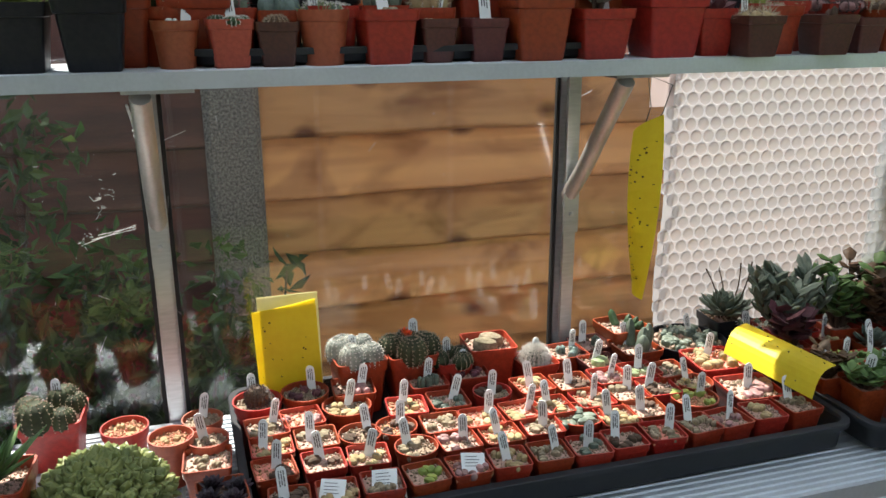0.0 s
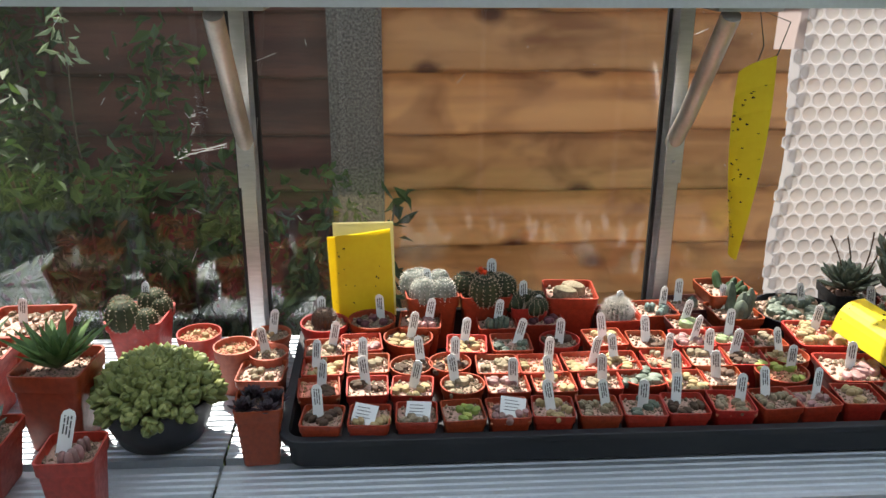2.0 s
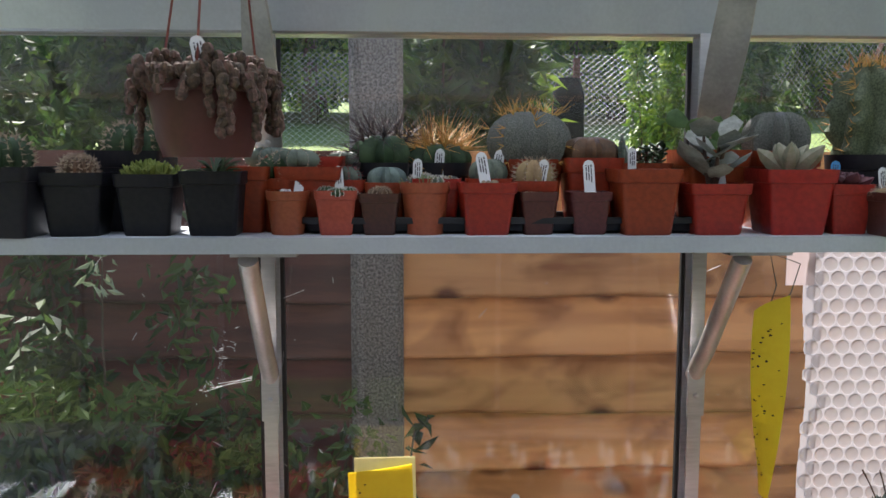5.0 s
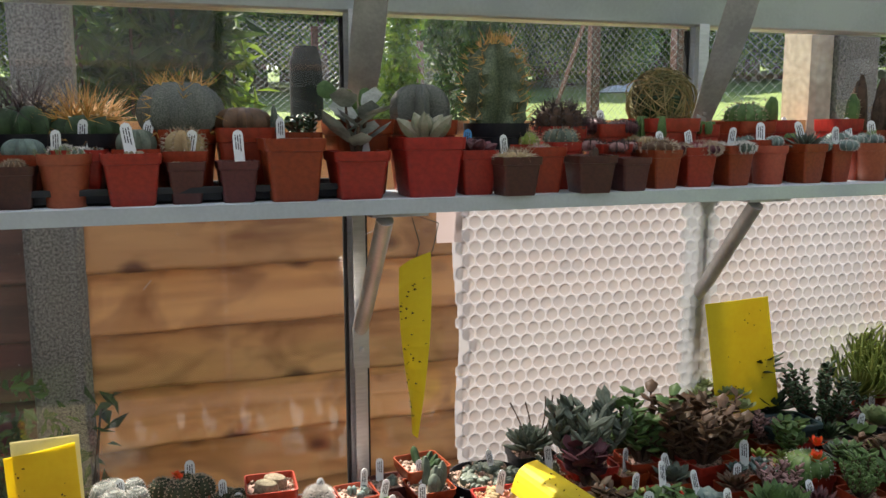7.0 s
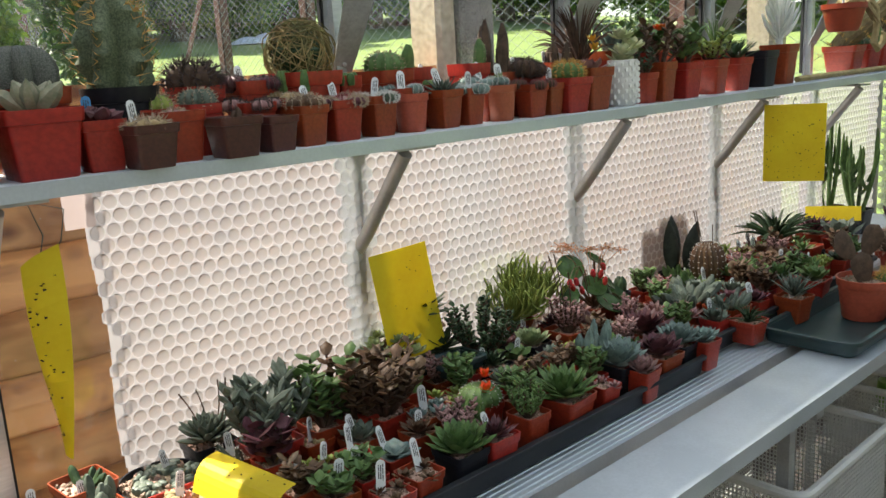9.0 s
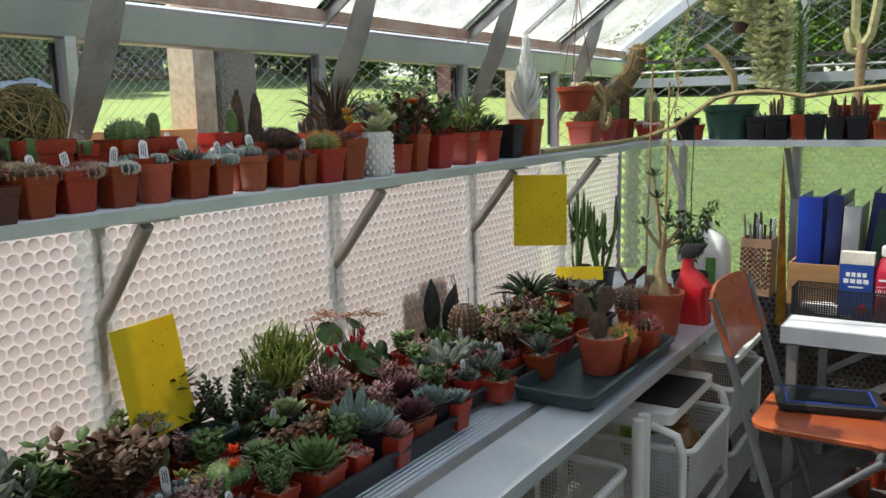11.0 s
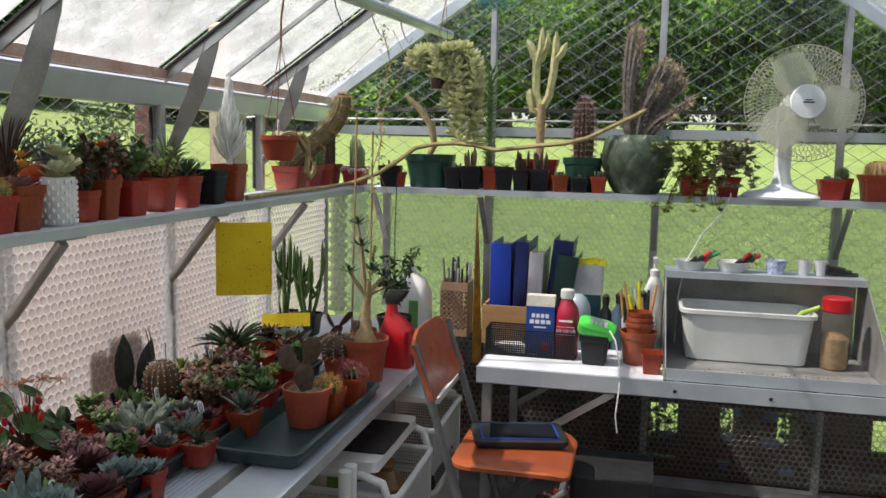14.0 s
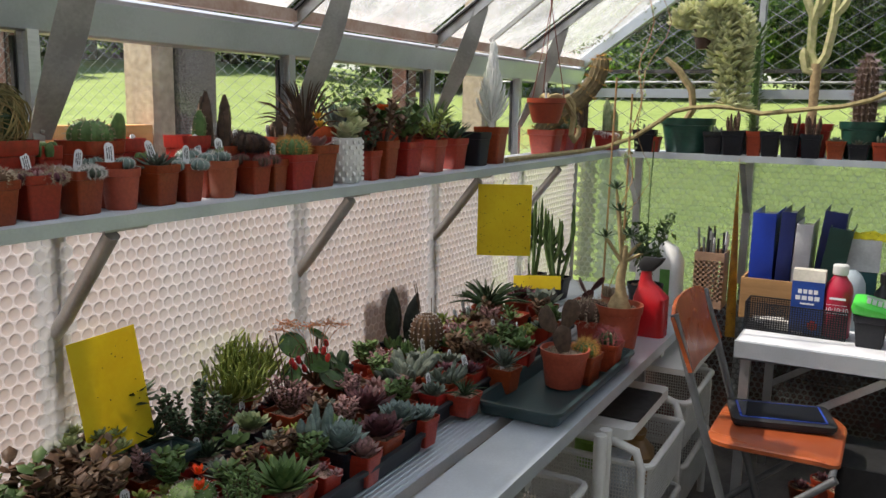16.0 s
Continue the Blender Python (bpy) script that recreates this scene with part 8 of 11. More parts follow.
potted("potted_succulent", "dark purple rosette in a red pot", 1.703, 1.169, 0.62, 0.054, 0.055, "square", "red", grow_rosette(random.Random(231), 0.032, 0.03, P_PURPLE, 28, 0.7, 0.28, (82, 12), 0.1, 0.1), tag=None, seed=231, size=1.15)
potted("potted_succulent", "yellow-green rosettes in a red pot", 1.281, 1.059, 0.62, 0.054, 0.055, "square", "red", grow_rosette(random.Random(232), 0.034, 0.03, P_LIME, 24, 0.3, 0.4, (80, 12), 0.12, 0.2, heads=3), tag=None, seed=232, size=1.15)
potted("potted_succulent", "low green finger-leaved succulent in a red pot", 1.379, 1.118, 0.62, 0.054, 0.055, "square", "red", grow_fingers(random.Random(233), 0.03, 0.035, P_GREEN, 12, 0.17, 0.6), tag=None, seed=233, size=1.15)
potted("potted_succulent", "pinkish small-leaved succulent in a red pot", 1.191, 0.938, 0.62, 0.054, 0.055, "square", "red", grow_bush(random.Random(234), 0.03, 0.045, P_PINK, 12, 0.013, 10, 0.6, 0.4), tag=None, seed=234, size=1.15)
potted("potted_succulent", "small green jade-like succulent in a red pot", 1.516, 0.933, 0.62, 0.054, 0.055, "square", "red", grow_bush(random.Random(235), 0.028, 0.05, P_GREEN, 9, 0.018, 8, 0.8, 0.3), tag=None, seed=235, size=1.15)
potted("potted_succulent", "bronze-green leafy succulent in a red pot", 1.409, 0.977, 0.62, 0.054, 0.055, "square", "red", grow_bush(random.Random(236), 0.028, 0.055, P_BRONZE, 10, 0.018, 8, 0.75, 0.25), tag=None, seed=236, size=1.15)
potted("potted_succulent", "grey-green rosette in a red pot", 1.075, 1.047, 0.62, 0.054, 0.055, "square", "red", grow_rosette(random.Random(237), 0.032, 0.03, P_GREY, 26, 0.4, 0.36, (82, 12), 0.12, 0.2), tag=2, seed=237, size=1.15)
potted("potted_succulent", "dark purple rosette in a red pot", 1.610, 1.177, 0.62, 0.054, 0.055, "square", "red", grow_rosette(random.Random(238), 0.032, 0.03, P_PURPLE, 28, 0.7, 0.28, (82, 12), 0.1, 0.1), tag=2, seed=238, size=1.15)
potted("potted_succulent", "yellow-green rosettes in a red pot", 1.449, 0.940, 0.62, 0.054, 0.055, "square", "red", grow_rosette(random.Random(239), 0.034, 0.03, P_LIME, 24, 0.3, 0.4, (80, 12), 0.12, 0.2, heads=3), tag=None, seed=239, size=1.15)
potted("potted_succulent", "low green finger-leaved succulent in a red pot", 1.235, 0.970, 0.62, 0.054, 0.055, "square", "red", grow_fingers(random.Random(240), 0.03, 0.035, P_GREEN, 12, 0.17, 0.6), tag=None, seed=240, size=1.15)
potted("potted_succulent", "pinkish small-leaved succulent in a red pot", 1.326, 1.136, 0.62, 0.054, 0.055, "square", "red", grow_bush(random.Random(241), 0.03, 0.045, P_PINK, 12, 0.013, 10, 0.6, 0.4), tag=0, seed=241, size=1.15)
potted("potted_succulent", "small green jade-like succulent in a red pot", 1.055, 1.173, 0.62, 0.054, 0.055, "square", "red", grow_bush(random.Random(242), 0.028, 0.05, P_GREEN, 9, 0.018, 8, 0.8, 0.3), tag=None, seed=242, size=1.15)
potted("potted_succulent", "bronze-green leafy succulent in a red pot", 1.681, 1.037, 0.62, 0.054, 0.055, "square", "red", grow_bush(random.Random(243), 0.028, 0.055, P_BRONZE, 10, 0.018, 8, 0.75, 0.25), tag=0, seed=243, size=1.15)
potted("potted_succulent", "grey-green rosette in a red pot", 1.740, 1.071, 0.62, 0.054, 0.055, "square", "red", grow_rosette(random.Random(244), 0.032, 0.03, P_GREY, 26, 0.4, 0.36, (82, 12), 0.12, 0.2), tag=0, seed=244, size=1.15)
potted("potted_succulent", "dark purple rosette in a red pot", 1.204, 1.162, 0.62, 0.054, 0.055, "square", "red", grow_rosette(random.Random(245), 0.032, 0.03, P_PURPLE, 28, 0.7, 0.28, (82, 12), 0.1, 0.1), tag=None, seed=245, size=1.15)
potted("potted_succulent", "yellow-green rosettes in a red pot", 1.475, 1.027, 0.62, 0.054, 0.055, "square", "red", grow_rosette(random.Random(246), 0.034, 0.03, P_LIME, 24, 0.3, 0.4, (80, 12), 0.12, 0.2, heads=3), tag=None, seed=246, size=1.15)
potted("potted_succulent", "low green finger-leaved succulent in a red pot", 1.657, 0.961, 0.62, 0.054, 0.055, "square", "red", grow_fingers(random.Random(247), 0.03, 0.035, P_GREEN, 12, 0.17, 0.6), tag=0, seed=247, size=1.15)
potted("potted_succulent", "pinkish small-leaved succulent in a red pot", 1.733, 1.126, 0.62, 0.054, 0.055, "square", "red", grow_bush(random.Random(248), 0.03, 0.045, P_PINK, 12, 0.013, 10, 0.6, 0.4), tag=None, seed=248, size=1.15)
potted("potted_succulent", "small green jade-like succulent in a red pot", 2.676, 0.932, 0.62, 0.054, 0.055, "square", "red", grow_bush(random.Random(249), 0.028, 0.05, P_GREEN, 9, 0.018, 8, 0.8, 0.3), tag=2, seed=249, size=1.15)
potted("potted_succulent", "bronze-green leafy succulent in a red pot", 2.712, 0.976, 0.62, 0.054, 0.055, "square", "red", grow_bush(random.Random(250), 0.028, 0.055, P_BRONZE, 10, 0.018, 8, 0.75, 0.25), tag=0, seed=250, size=1.15)
potted("potted_succulent", "grey-green rosette in a red pot", 2.612, 0.932, 0.62, 0.054, 0.055, "square", "red", grow_rosette(random.Random(251), 0.032, 0.03, P_GREY, 26, 0.4, 0.36, (82, 12), 0.12, 0.2), tag=0, seed=251, size=1.15)
potted("potted_succulent", "dark purple rosette in a red pot", 2.104, 0.973, 0.62, 0.054, 0.055, "square", "red", grow_rosette(random.Random(252), 0.032, 0.03, P_PURPLE, 28, 0.7, 0.28, (82, 12), 0.1, 0.1), tag=None, seed=252, size=1.15)
potted("potted_succulent", "yellow-green rosettes in a red pot", 2.510, 0.957, 0.62, 0.054, 0.055, "square", "red", grow_rosette(random.Random(253), 0.034, 0.03, P_LIME, 24, 0.3, 0.4, (80, 12), 0.12, 0.2, heads=3), tag=0, seed=253, size=1.15)
potted("potted_succulent", "low green finger-leaved succulent in a red pot", 2.188, 1.124, 0.62, 0.054, 0.055, "square", "red", grow_fingers(random.Random(254), 0.03, 0.035, P_GREEN, 12, 0.17, 0.6), tag=0, seed=254, size=1.15)
potted("potted_succulent", "pinkish small-leaved succulent in a red pot", 2.032, 1.114, 0.62, 0.054, 0.055, "square", "red", grow_bush(random.Random(255), 0.03, 0.045, P_PINK, 12, 0.013, 10, 0.6, 0.4), tag=0, seed=255, size=1.15)
potted("potted_succulent", "small green jade-like succulent in a red pot", 2.058, 1.179, 0.62, 0.054, 0.055, "square", "red", grow_bush(random.Random(256), 0.028, 0.05, P_GREEN, 9, 0.018, 8, 0.8, 0.3), tag=None, seed=256, size=1.15)
potted("potted_succulent", "bronze-green leafy succulent in a red pot", 2.217, 0.951, 0.62, 0.054, 0.055, "square", "red", grow_bush(random.Random(257), 0.028, 0.055, P_BRONZE, 10, 0.018, 8, 0.75, 0.25), tag=None, seed=257, size=1.15)
potted("potted_succulent", "grey-green rosette in a red pot", 1.949, 0.926, 0.62, 0.054, 0.055, "square", "red", grow_rosette(random.Random(258), 0.032, 0.03, P_GREY, 26, 0.4, 0.36, (82, 12), 0.12, 0.2), tag=2, seed=258, size=1.15)
potted("potted_succulent", "dark purple rosette in a red pot", 2.556, 1.026, 0.62, 0.054, 0.055, "square", "red", grow_rosette(random.Random(259), 0.032, 0.03, P_PURPLE, 28, 0.7, 0.28, (82, 12), 0.1, 0.1), tag=0, seed=259, size=1.15)
potted("potted_succulent", "yellow-green rosettes in a red pot", 2.107, 1.142, 0.62, 0.054, 0.055, "square", "red", grow_rosette(random.Random(260), 0.034, 0.03, P_LIME, 24, 0.3, 0.4, (80, 12), 0.12, 0.2, heads=3), tag=None, seed=260, size=1.15)
potted("potted_succulent", "low green finger-leaved succulent in a red pot", 2.574, 1.150, 0.62, 0.054, 0.055, "square", "red", grow_fingers(random.Random(261), 0.03, 0.035, P_GREEN, 12, 0.17, 0.6), tag=2, seed=261, size=1.15)
potted("potted_succulent", "pinkish small-leaved succulent in a red pot", 2.577, 1.085, 0.62, 0.054, 0.055, "square", "red", grow_bush(random.Random(262), 0.03, 0.045, P_PINK, 12, 0.013, 10, 0.6, 0.4), tag=0, seed=262, size=1.15)
potted("potted_succulent", "small green jade-like succulent in a red pot", 2.404, 0.957, 0.62, 0.054, 0.055, "square", "red", grow_bush(random.Random(263), 0.028, 0.05, P_GREEN, 9, 0.018, 8, 0.8, 0.3), tag=None, seed=263, size=1.15)
potted("potted_succulent", "bronze-green leafy succulent in a red pot", 2.345, 0.998, 0.62, 0.054, 0.055, "square", "red", grow_bush(random.Random(264), 0.028, 0.055, P_BRONZE, 10, 0.018, 8, 0.75, 0.25), tag=None, seed=264, size=1.15)
potted("potted_succulent", "grey-green rosette in a red pot", 2.129, 1.079, 0.62, 0.054, 0.055, "square", "red", grow_rosette(random.Random(265), 0.032, 0.03, P_GREY, 26, 0.4, 0.36, (82, 12), 0.12, 0.2), tag=None, seed=265, size=1.15)
potted("potted_succulent", "dark purple rosette in a red pot", 2.484, 1.019, 0.62, 0.054, 0.055, "square", "red", grow_rosette(random.Random(266), 0.032, 0.03, P_PURPLE, 28, 0.7, 0.28, (82, 12), 0.1, 0.1), tag=2, seed=266, size=1.15)
potted("potted_succulent", "yellow-green rosettes in a red pot", 2.197, 1.073, 0.62, 0.054, 0.055, "square", "red", grow_rosette(random.Random(267), 0.034, 0.03, P_LIME, 24, 0.3, 0.4, (80, 12), 0.12, 0.2, heads=3), tag=2, seed=267, size=1.15)
potted("potted_succulent", "low green finger-leaved succulent in a red pot", 2.422, 1.046, 0.62, 0.054, 0.055, "square", "red", grow_fingers(random.Random(268), 0.03, 0.035, P_GREEN, 12, 0.17, 0.6), tag=None, seed=268, size=1.15)
potted("potted_succulent", "pinkish small-leaved succulent in a red pot", 2.363, 1.085, 0.62, 0.054, 0.055, "square", "red", grow_bush(random.Random(269), 0.03, 0.045, P_PINK, 12, 0.013, 10, 0.6, 0.4), tag=2, seed=269, size=1.15)
potted("potted_succulent", "small green jade-like succulent in a red pot", 1.979, 1.085, 0.62, 0.054, 0.055, "square", "red", grow_bush(random.Random(270), 0.028, 0.05, P_GREEN, 9, 0.018, 8, 0.8, 0.3), tag=None, seed=270, size=1.15)
potted("potted_succulent", "bronze-green leafy succulent in a red pot", 2.222, 1.009, 0.62, 0.054, 0.055, "square", "red", grow_bush(random.Random(271), 0.028, 0.055, P_BRONZE, 10, 0.018, 8, 0.75, 0.25), tag=0, seed=271, size=1.15)
potted("potted_succulent", "grey-green rosette in a red pot", 1.899, 1.169, 0.62, 0.054, 0.055, "square", "red", grow_rosette(random.Random(272), 0.032, 0.03, P_GREY, 26, 0.4, 0.36, (82, 12), 0.12, 0.2), tag=None, seed=272, size=1.15)
potted("potted_succulent", "dark purple rosette in a red pot", 2.130, 0.926, 0.62, 0.054, 0.055, "square", "red", grow_rosette(random.Random(273), 0.032, 0.03, P_PURPLE, 28, 0.7, 0.28, (82, 12), 0.1, 0.1), tag=2, seed=273, size=1.15)
potted("potted_succulent", "yellow-green rosettes in a red pot", 2.573, 0.967, 0.62, 0.054, 0.055, "square", "red", grow_rosette(random.Random(274), 0.034, 0.03, P_LIME, 24, 0.3, 0.4, (80, 12), 0.12, 0.2, heads=3), tag=None, seed=274, size=1.15)
potted("potted_succulent", "low green finger-leaved succulent in a red pot", 2.206, 1.177, 0.62, 0.054, 0.055, "square", "red", grow_fingers(random.Random(275), 0.03, 0.035, P_GREEN, 12, 0.17, 0.6), tag=None, seed=275, size=1.15)
potted("potted_succulent", "pinkish small-leaved succulent in a red pot", 2.359, 1.177, 0.62, 0.054, 0.055, "square", "red", grow_bush(random.Random(276), 0.03, 0.045, P_PINK, 12, 0.013, 10, 0.6, 0.4), tag=0, seed=276, size=1.15)
potted("potted_succulent", "small green jade-like succulent in a red pot", 1.854, 0.949, 0.62, 0.054, 0.055, "square", "red", grow_bush(random.Random(277), 0.028, 0.05, P_GREEN, 9, 0.018, 8, 0.8, 0.3), tag=0, seed=277, size=1.15)
potted("potted_succulent", "bronze-green leafy succulent in a red pot", 2.622, 1.113, 0.62, 0.054, 0.055, "square", "red", grow_bush(random.Random(278), 0.028, 0.055, P_BRONZE, 10, 0.018, 8, 0.75, 0.25), tag=None, seed=278, size=1.15)
potted("potted_succulent", "grey-green rosette in a red pot", 2.164, 0.999, 0.62, 0.054, 0.055, "square", "red", grow_rosette(random.Random(279), 0.032, 0.03, P_GREY, 26, 0.4, 0.36, (82, 12), 0.12, 0.2), tag=0, seed=279, size=1.15)
potted("potted_succulent", "dark purple rosette in a red pot", 2.622, 1.177, 0.62, 0.054, 0.055, "square", "red", grow_rosette(random.Random(280), 0.032, 0.03, P_PURPLE, 28, 0.7, 0.28, (82, 12), 0.1, 0.1), tag=2, seed=280, size=1.15)
potted("potted_succulent", "yellow-green rosettes in a red pot", 2.522, 1.155, 0.62, 0.054, 0.055, "square", "red", grow_rosette(random.Random(281), 0.034, 0.03, P_LIME, 24, 0.3, 0.4, (80, 12), 0.12, 0.2, heads=3), tag=2, seed=281, size=1.15)
potted("potted_succulent", "low green finger-leaved succulent in a red pot", 2.457, 0.956, 0.62, 0.054, 0.055, "square", "red", grow_fingers(random.Random(282), 0.03, 0.035, P_GREEN, 12, 0.17, 0.6), tag=None, seed=282, size=1.15)
potted("potted_succulent", "pinkish small-leaved succulent in a red pot", 1.850, 1.076, 0.62, 0.054, 0.055, "square", "red", grow_bush(random.Random(283), 0.03, 0.045, P_PINK, 12, 0.013, 10, 0.6, 0.4), tag=0, seed=283, size=1.15)


# ---- trays and yellow sticky cards ----
TRAY_BLACK = surf("black_tray_plastic", (0.016, 0.018, 0.022), (0.024, 0.026, 0.03), 10, 0.45, 0, 0.06, spec=0.3)
TRAY_GREEN = surf("dark_green_tray_plastic", (0.014, 0.035, 0.038), (0.02, 0.045, 0.046), 10, 0.35, 0, 0.06)


def round_rect(x0, y0, x1, y1, r, z, n=4):
    pts = []
    for cx, cy, a0 in ((x1 - r, y1 - r, 0), (x0 + r, y1 - r, 90), (x0 + r, y0 + r, 180), (x1 - r, y0 + r, 270)):
        for k in range(n + 1):
            a = radians(a0 + 90 * k / n)
            pts.append((cx + r * math.cos(a), cy + r * math.sin(a), z))
    return pts


def tray(name, label, x0, y0, x1, y1, z, h, mat, r=0.03, lip=0.008, category="tray"):
    i = 0.012
    R = lambda d, zz: round_rect(x0 + d, y0 + d, x1 - d, y1 - d, max(r - d, 0.004), zz)
    t = thing(name, label, category)
    part("tray_body", Shape().loft([R(lip + i, z), R(lip + 0.004, z + 0.004), R(lip, z + h - 0.005), R(lip + 0.005, z + h - 0.005), R(lip + i + 0.003, z + 0.006)]), mat, t)
    part("rim", Shape().loft([R(lip + 0.001, z + h - 0.008), R(0, z + h - 0.008), R(0, z + h - 0.001), R(0.001, z + h), R(lip + 0.003, z + h), R(lip + 0.005, z + h - 0.004)], False, False), mat, t)
    return t


tray("gravel_tray", "large black plastic tray crowded with small pots", 0.072, 0.868, 0.885, 1.232, BENCH, 0.044, TRAY_BLACK)
tray("gravel_tray", "long black plastic tray holding potted succulents", 0.893, 0.845, 1.80, 1.225, BENCH, 0.044, TRAY_BLACK)
tray("gravel_tray", "black plastic tray of succulents at the bench end", 1.81, 0.885, 2.78, 1.225, BENCH, 0.044, TRAY_BLACK)
tray("gravel_tray", "shallow dark green plastic tray with standing water", 2.02, 0.655, 2.62, 0.868, BENCH, 0.036, TRAY_GREEN)
STICKY = surf("yellow_sticky_card", (0.87, 0.74, 0.05), (0.81, 0.65, 0.04), 12, 0.4, 0, 0.03, trans=0.5, spec=0.3)
STICKY_OLD = surf("amber_fly_tape", (0.64, 0.36, 0.05), (0.44, 0.23, 0.04), 30, 0.35, 0, 0.06, trans=0.4)
CARD_PALE = surf("pale_backing_sheet", (0.78, 0.74, 0.42), (0.70, 0.66, 0.36), 20, 0.5, 0, 0.02, trans=0.3)
SPECK = surf("dead_flies", (0.02, 0.015, 0.01), None, 50, 0.8)


def card(label, origin, u, v, w, h, bend=0.0, specks=26, seed=0, twist=0.0, curl=0.0, slant=0.0, mat=STICKY):
    """A thin card from its lower left corner, w along u and h along v, with flies stuck on it."""
    o, u, v = Vector(origin), Vector(u).normalized(), Vector(v).normalized()
    n = u.cross(v).normalized()
    rg = random.Random(seed)
    def P(a, b, k=0.0):
        nn = n * (bend * math.sin(math.pi * a) + curl * math.sin(math.pi * b) + k) + v * slant * (a - 0.5) * b
        q = u * (a - 0.5) * w
        q.rotate(Matrix.Rotation(twist * b, 3, v))
        return o + u * 0.5 * w + q + v * b * h + nn
    N = 9
    s = Shape()
    for i in range(N - 1):
        for j in range(N - 1):
            c = [(i / (N - 1), j / (N - 1)), ((i + 1) / (N - 1), j / (N - 1)), ((i + 1) / (N - 1), (j + 1) / (N - 1)), (i / (N - 1), (j + 1) / (N - 1))]
            s.add([P(a, b, 0.0004) for a, b in c] + [P(a, b, -0.0004) for a, b in c], [(0, 1, 2, 3), (7, 6, 5, 4)])
    t = thing("sticky_card", label, "insect trap")
    part("sheet", s, mat, t)
    q = Shape()
    for k in range(specks):
        a, b = rg.uniform(0.05, 0.95), rg.uniform(0.05, 0.9)
        for side in (0.0008, -0.0008):
            pebble(q, rg, P(a, b, side), 0.0016 * rg.uniform(0.4, 1.1))
    if specks:
        part("fly_specks", q, SPECK, t, kind="stuff")
    return t


card("bright yellow sticky trap card standing behind the tray", (0.118, 1.188, 0.655), (1, 0, 0), (-0.04, 0.0, 1), 0.090, 0.138, 0.003, 14, 1, slant=0.012)
card("pale backing sheet standing behind the yellow card", (0.124, 1.195, 0.660), (1, 0.03, 0.0), (-0.02, 0.0, 1), 0.086, 0.146, 0.0, 0, 2, mat=CARD_PALE)
card("yellow sticky trap card leaning on the bubble wrap", (1.256, 1.178, 0.71), (1, 0.02, 0.03), (-0.10, 0.10, 1), 0.138, 0.205, 0.002, 16, 3)
hung = card("yellow sticky trap card hanging from the shelf by wire", (2.462, 1.078, 0.893), (0.07, -0.13, 0), (0.0, 0.0, 1), 0.148, 0.198, 0.002, 60, 4)
part("hook", Shape().tube([(2.495, 1.02, 1.085), (2.497, 1.018, 1.098), (2.490, 1.01, 1.108), (2.485, 1.005, 1.102)], 0.0009, 5), WIRE, hung)
card("half-rolled yellow sticky card lying across the tray corner", (0.802, 1.062, 0.688), (0.02, -0.165, 0.0), (0.05, 0.02, 0.032), 0.170, 0.066, 0.0, 12, 5, curl=0.014)
card("folded yellow sticky card lying among the plants", (2.94, 1.170, 0.700), (0.03, -0.158, 0.01), (0.04, 0.02, 0.12), 0.160, 0.045, 0.006, 5, 6)
tape = card("twisted yellow fly tape hanging from the shelf bracket", (0.672, 1.12, 0.785), (-0.23, -0.97, 0), (0.0, 0, 1), 0.046, 0.255, 0.006, 40, 7, 1.8, slant=0.02)
part("wire", Shape().tube([(0.672, 1.118, 1.03), (0.680, 1.117, 1.06), (0.662, 1.10, 1.105), (0.705, 1.105, 1.09), (0.700, 1.117, 1.05), (0.686, 1.118, 1.03)], 0.0008, 5), WIRE_DARK, tape)
card("long dusty amber fly tape hanging by the end glass", (3.47, 0.565, 0.50), (0.2, -1, 0), (0.0, 0.02, 1), 0.034, 0.64, 0.004, 50, 8, 1.6, mat=STICKY_OLD)
drip = Shape()
for k in range(9):
    u = k / 8
    pebble(drip, random.Random(k), (-0.020 + 0.010 * u + 0.002 * math.sin(9 * u), 1.19 + 0.05 * u, 1.075 - 0.062 * u), 0.0022 + 0.001 * (k % 3))
drip.tube([(-0.021, 1.19, 1.08), (-0.016, 1.21, 1.05), (-0.012, 1.238, 1.01)], 0.0018, 6)
tagged(part("paint_drip", drip, surf("white_sealant", (0.78, 0.78, 0.76), None, 30, 0.5), kind="stuff"), "white sealant drip beside the shelf bracket", "sealant", kind="stuff")
tagged(part("film_offcut", Shape().box(0.743, G - 0.040, 1.043, 0.785, G - 0.0385, 1.128), pane_mat("pinkish_film", (0.97, 0.93, 0.92), 0.35, (0.60, 0.54, 0.53), 0.2), smooth=False), "small offcut of pale film at the wrap's corner", "film")


# ---- more pots at the near end ----
potted("potted_aloe", "dark green aloe in a red square pot", -0.325, 1.02, BENCH, 0.105, 0.085, "square", "red", grow_rosette(random.Random(81), 0.07, 0.08, P_DARK, 26, 0.9, 0.18, (80, 25), 0.09, 0.0, belly=0.25), seed=81)
potted("potted_succulent", "low dark plant in a red square pot", -0.30, 1.145, BENCH, 0.11, 0.075, "square", "red", grow_stones(random.Random(82), 0.03, 0.012, P_BRONZE, 4), seed=82, tag=0)
potted("potted_succulent", "grey rosette in a red square pot", -0.245, 0.865, BENCH, 0.08, 0.07, "square", "red", grow_rosette(random.Random(83), 0.04, 0.03, P_GREY, 26, 0.5, 0.3), seed=83)
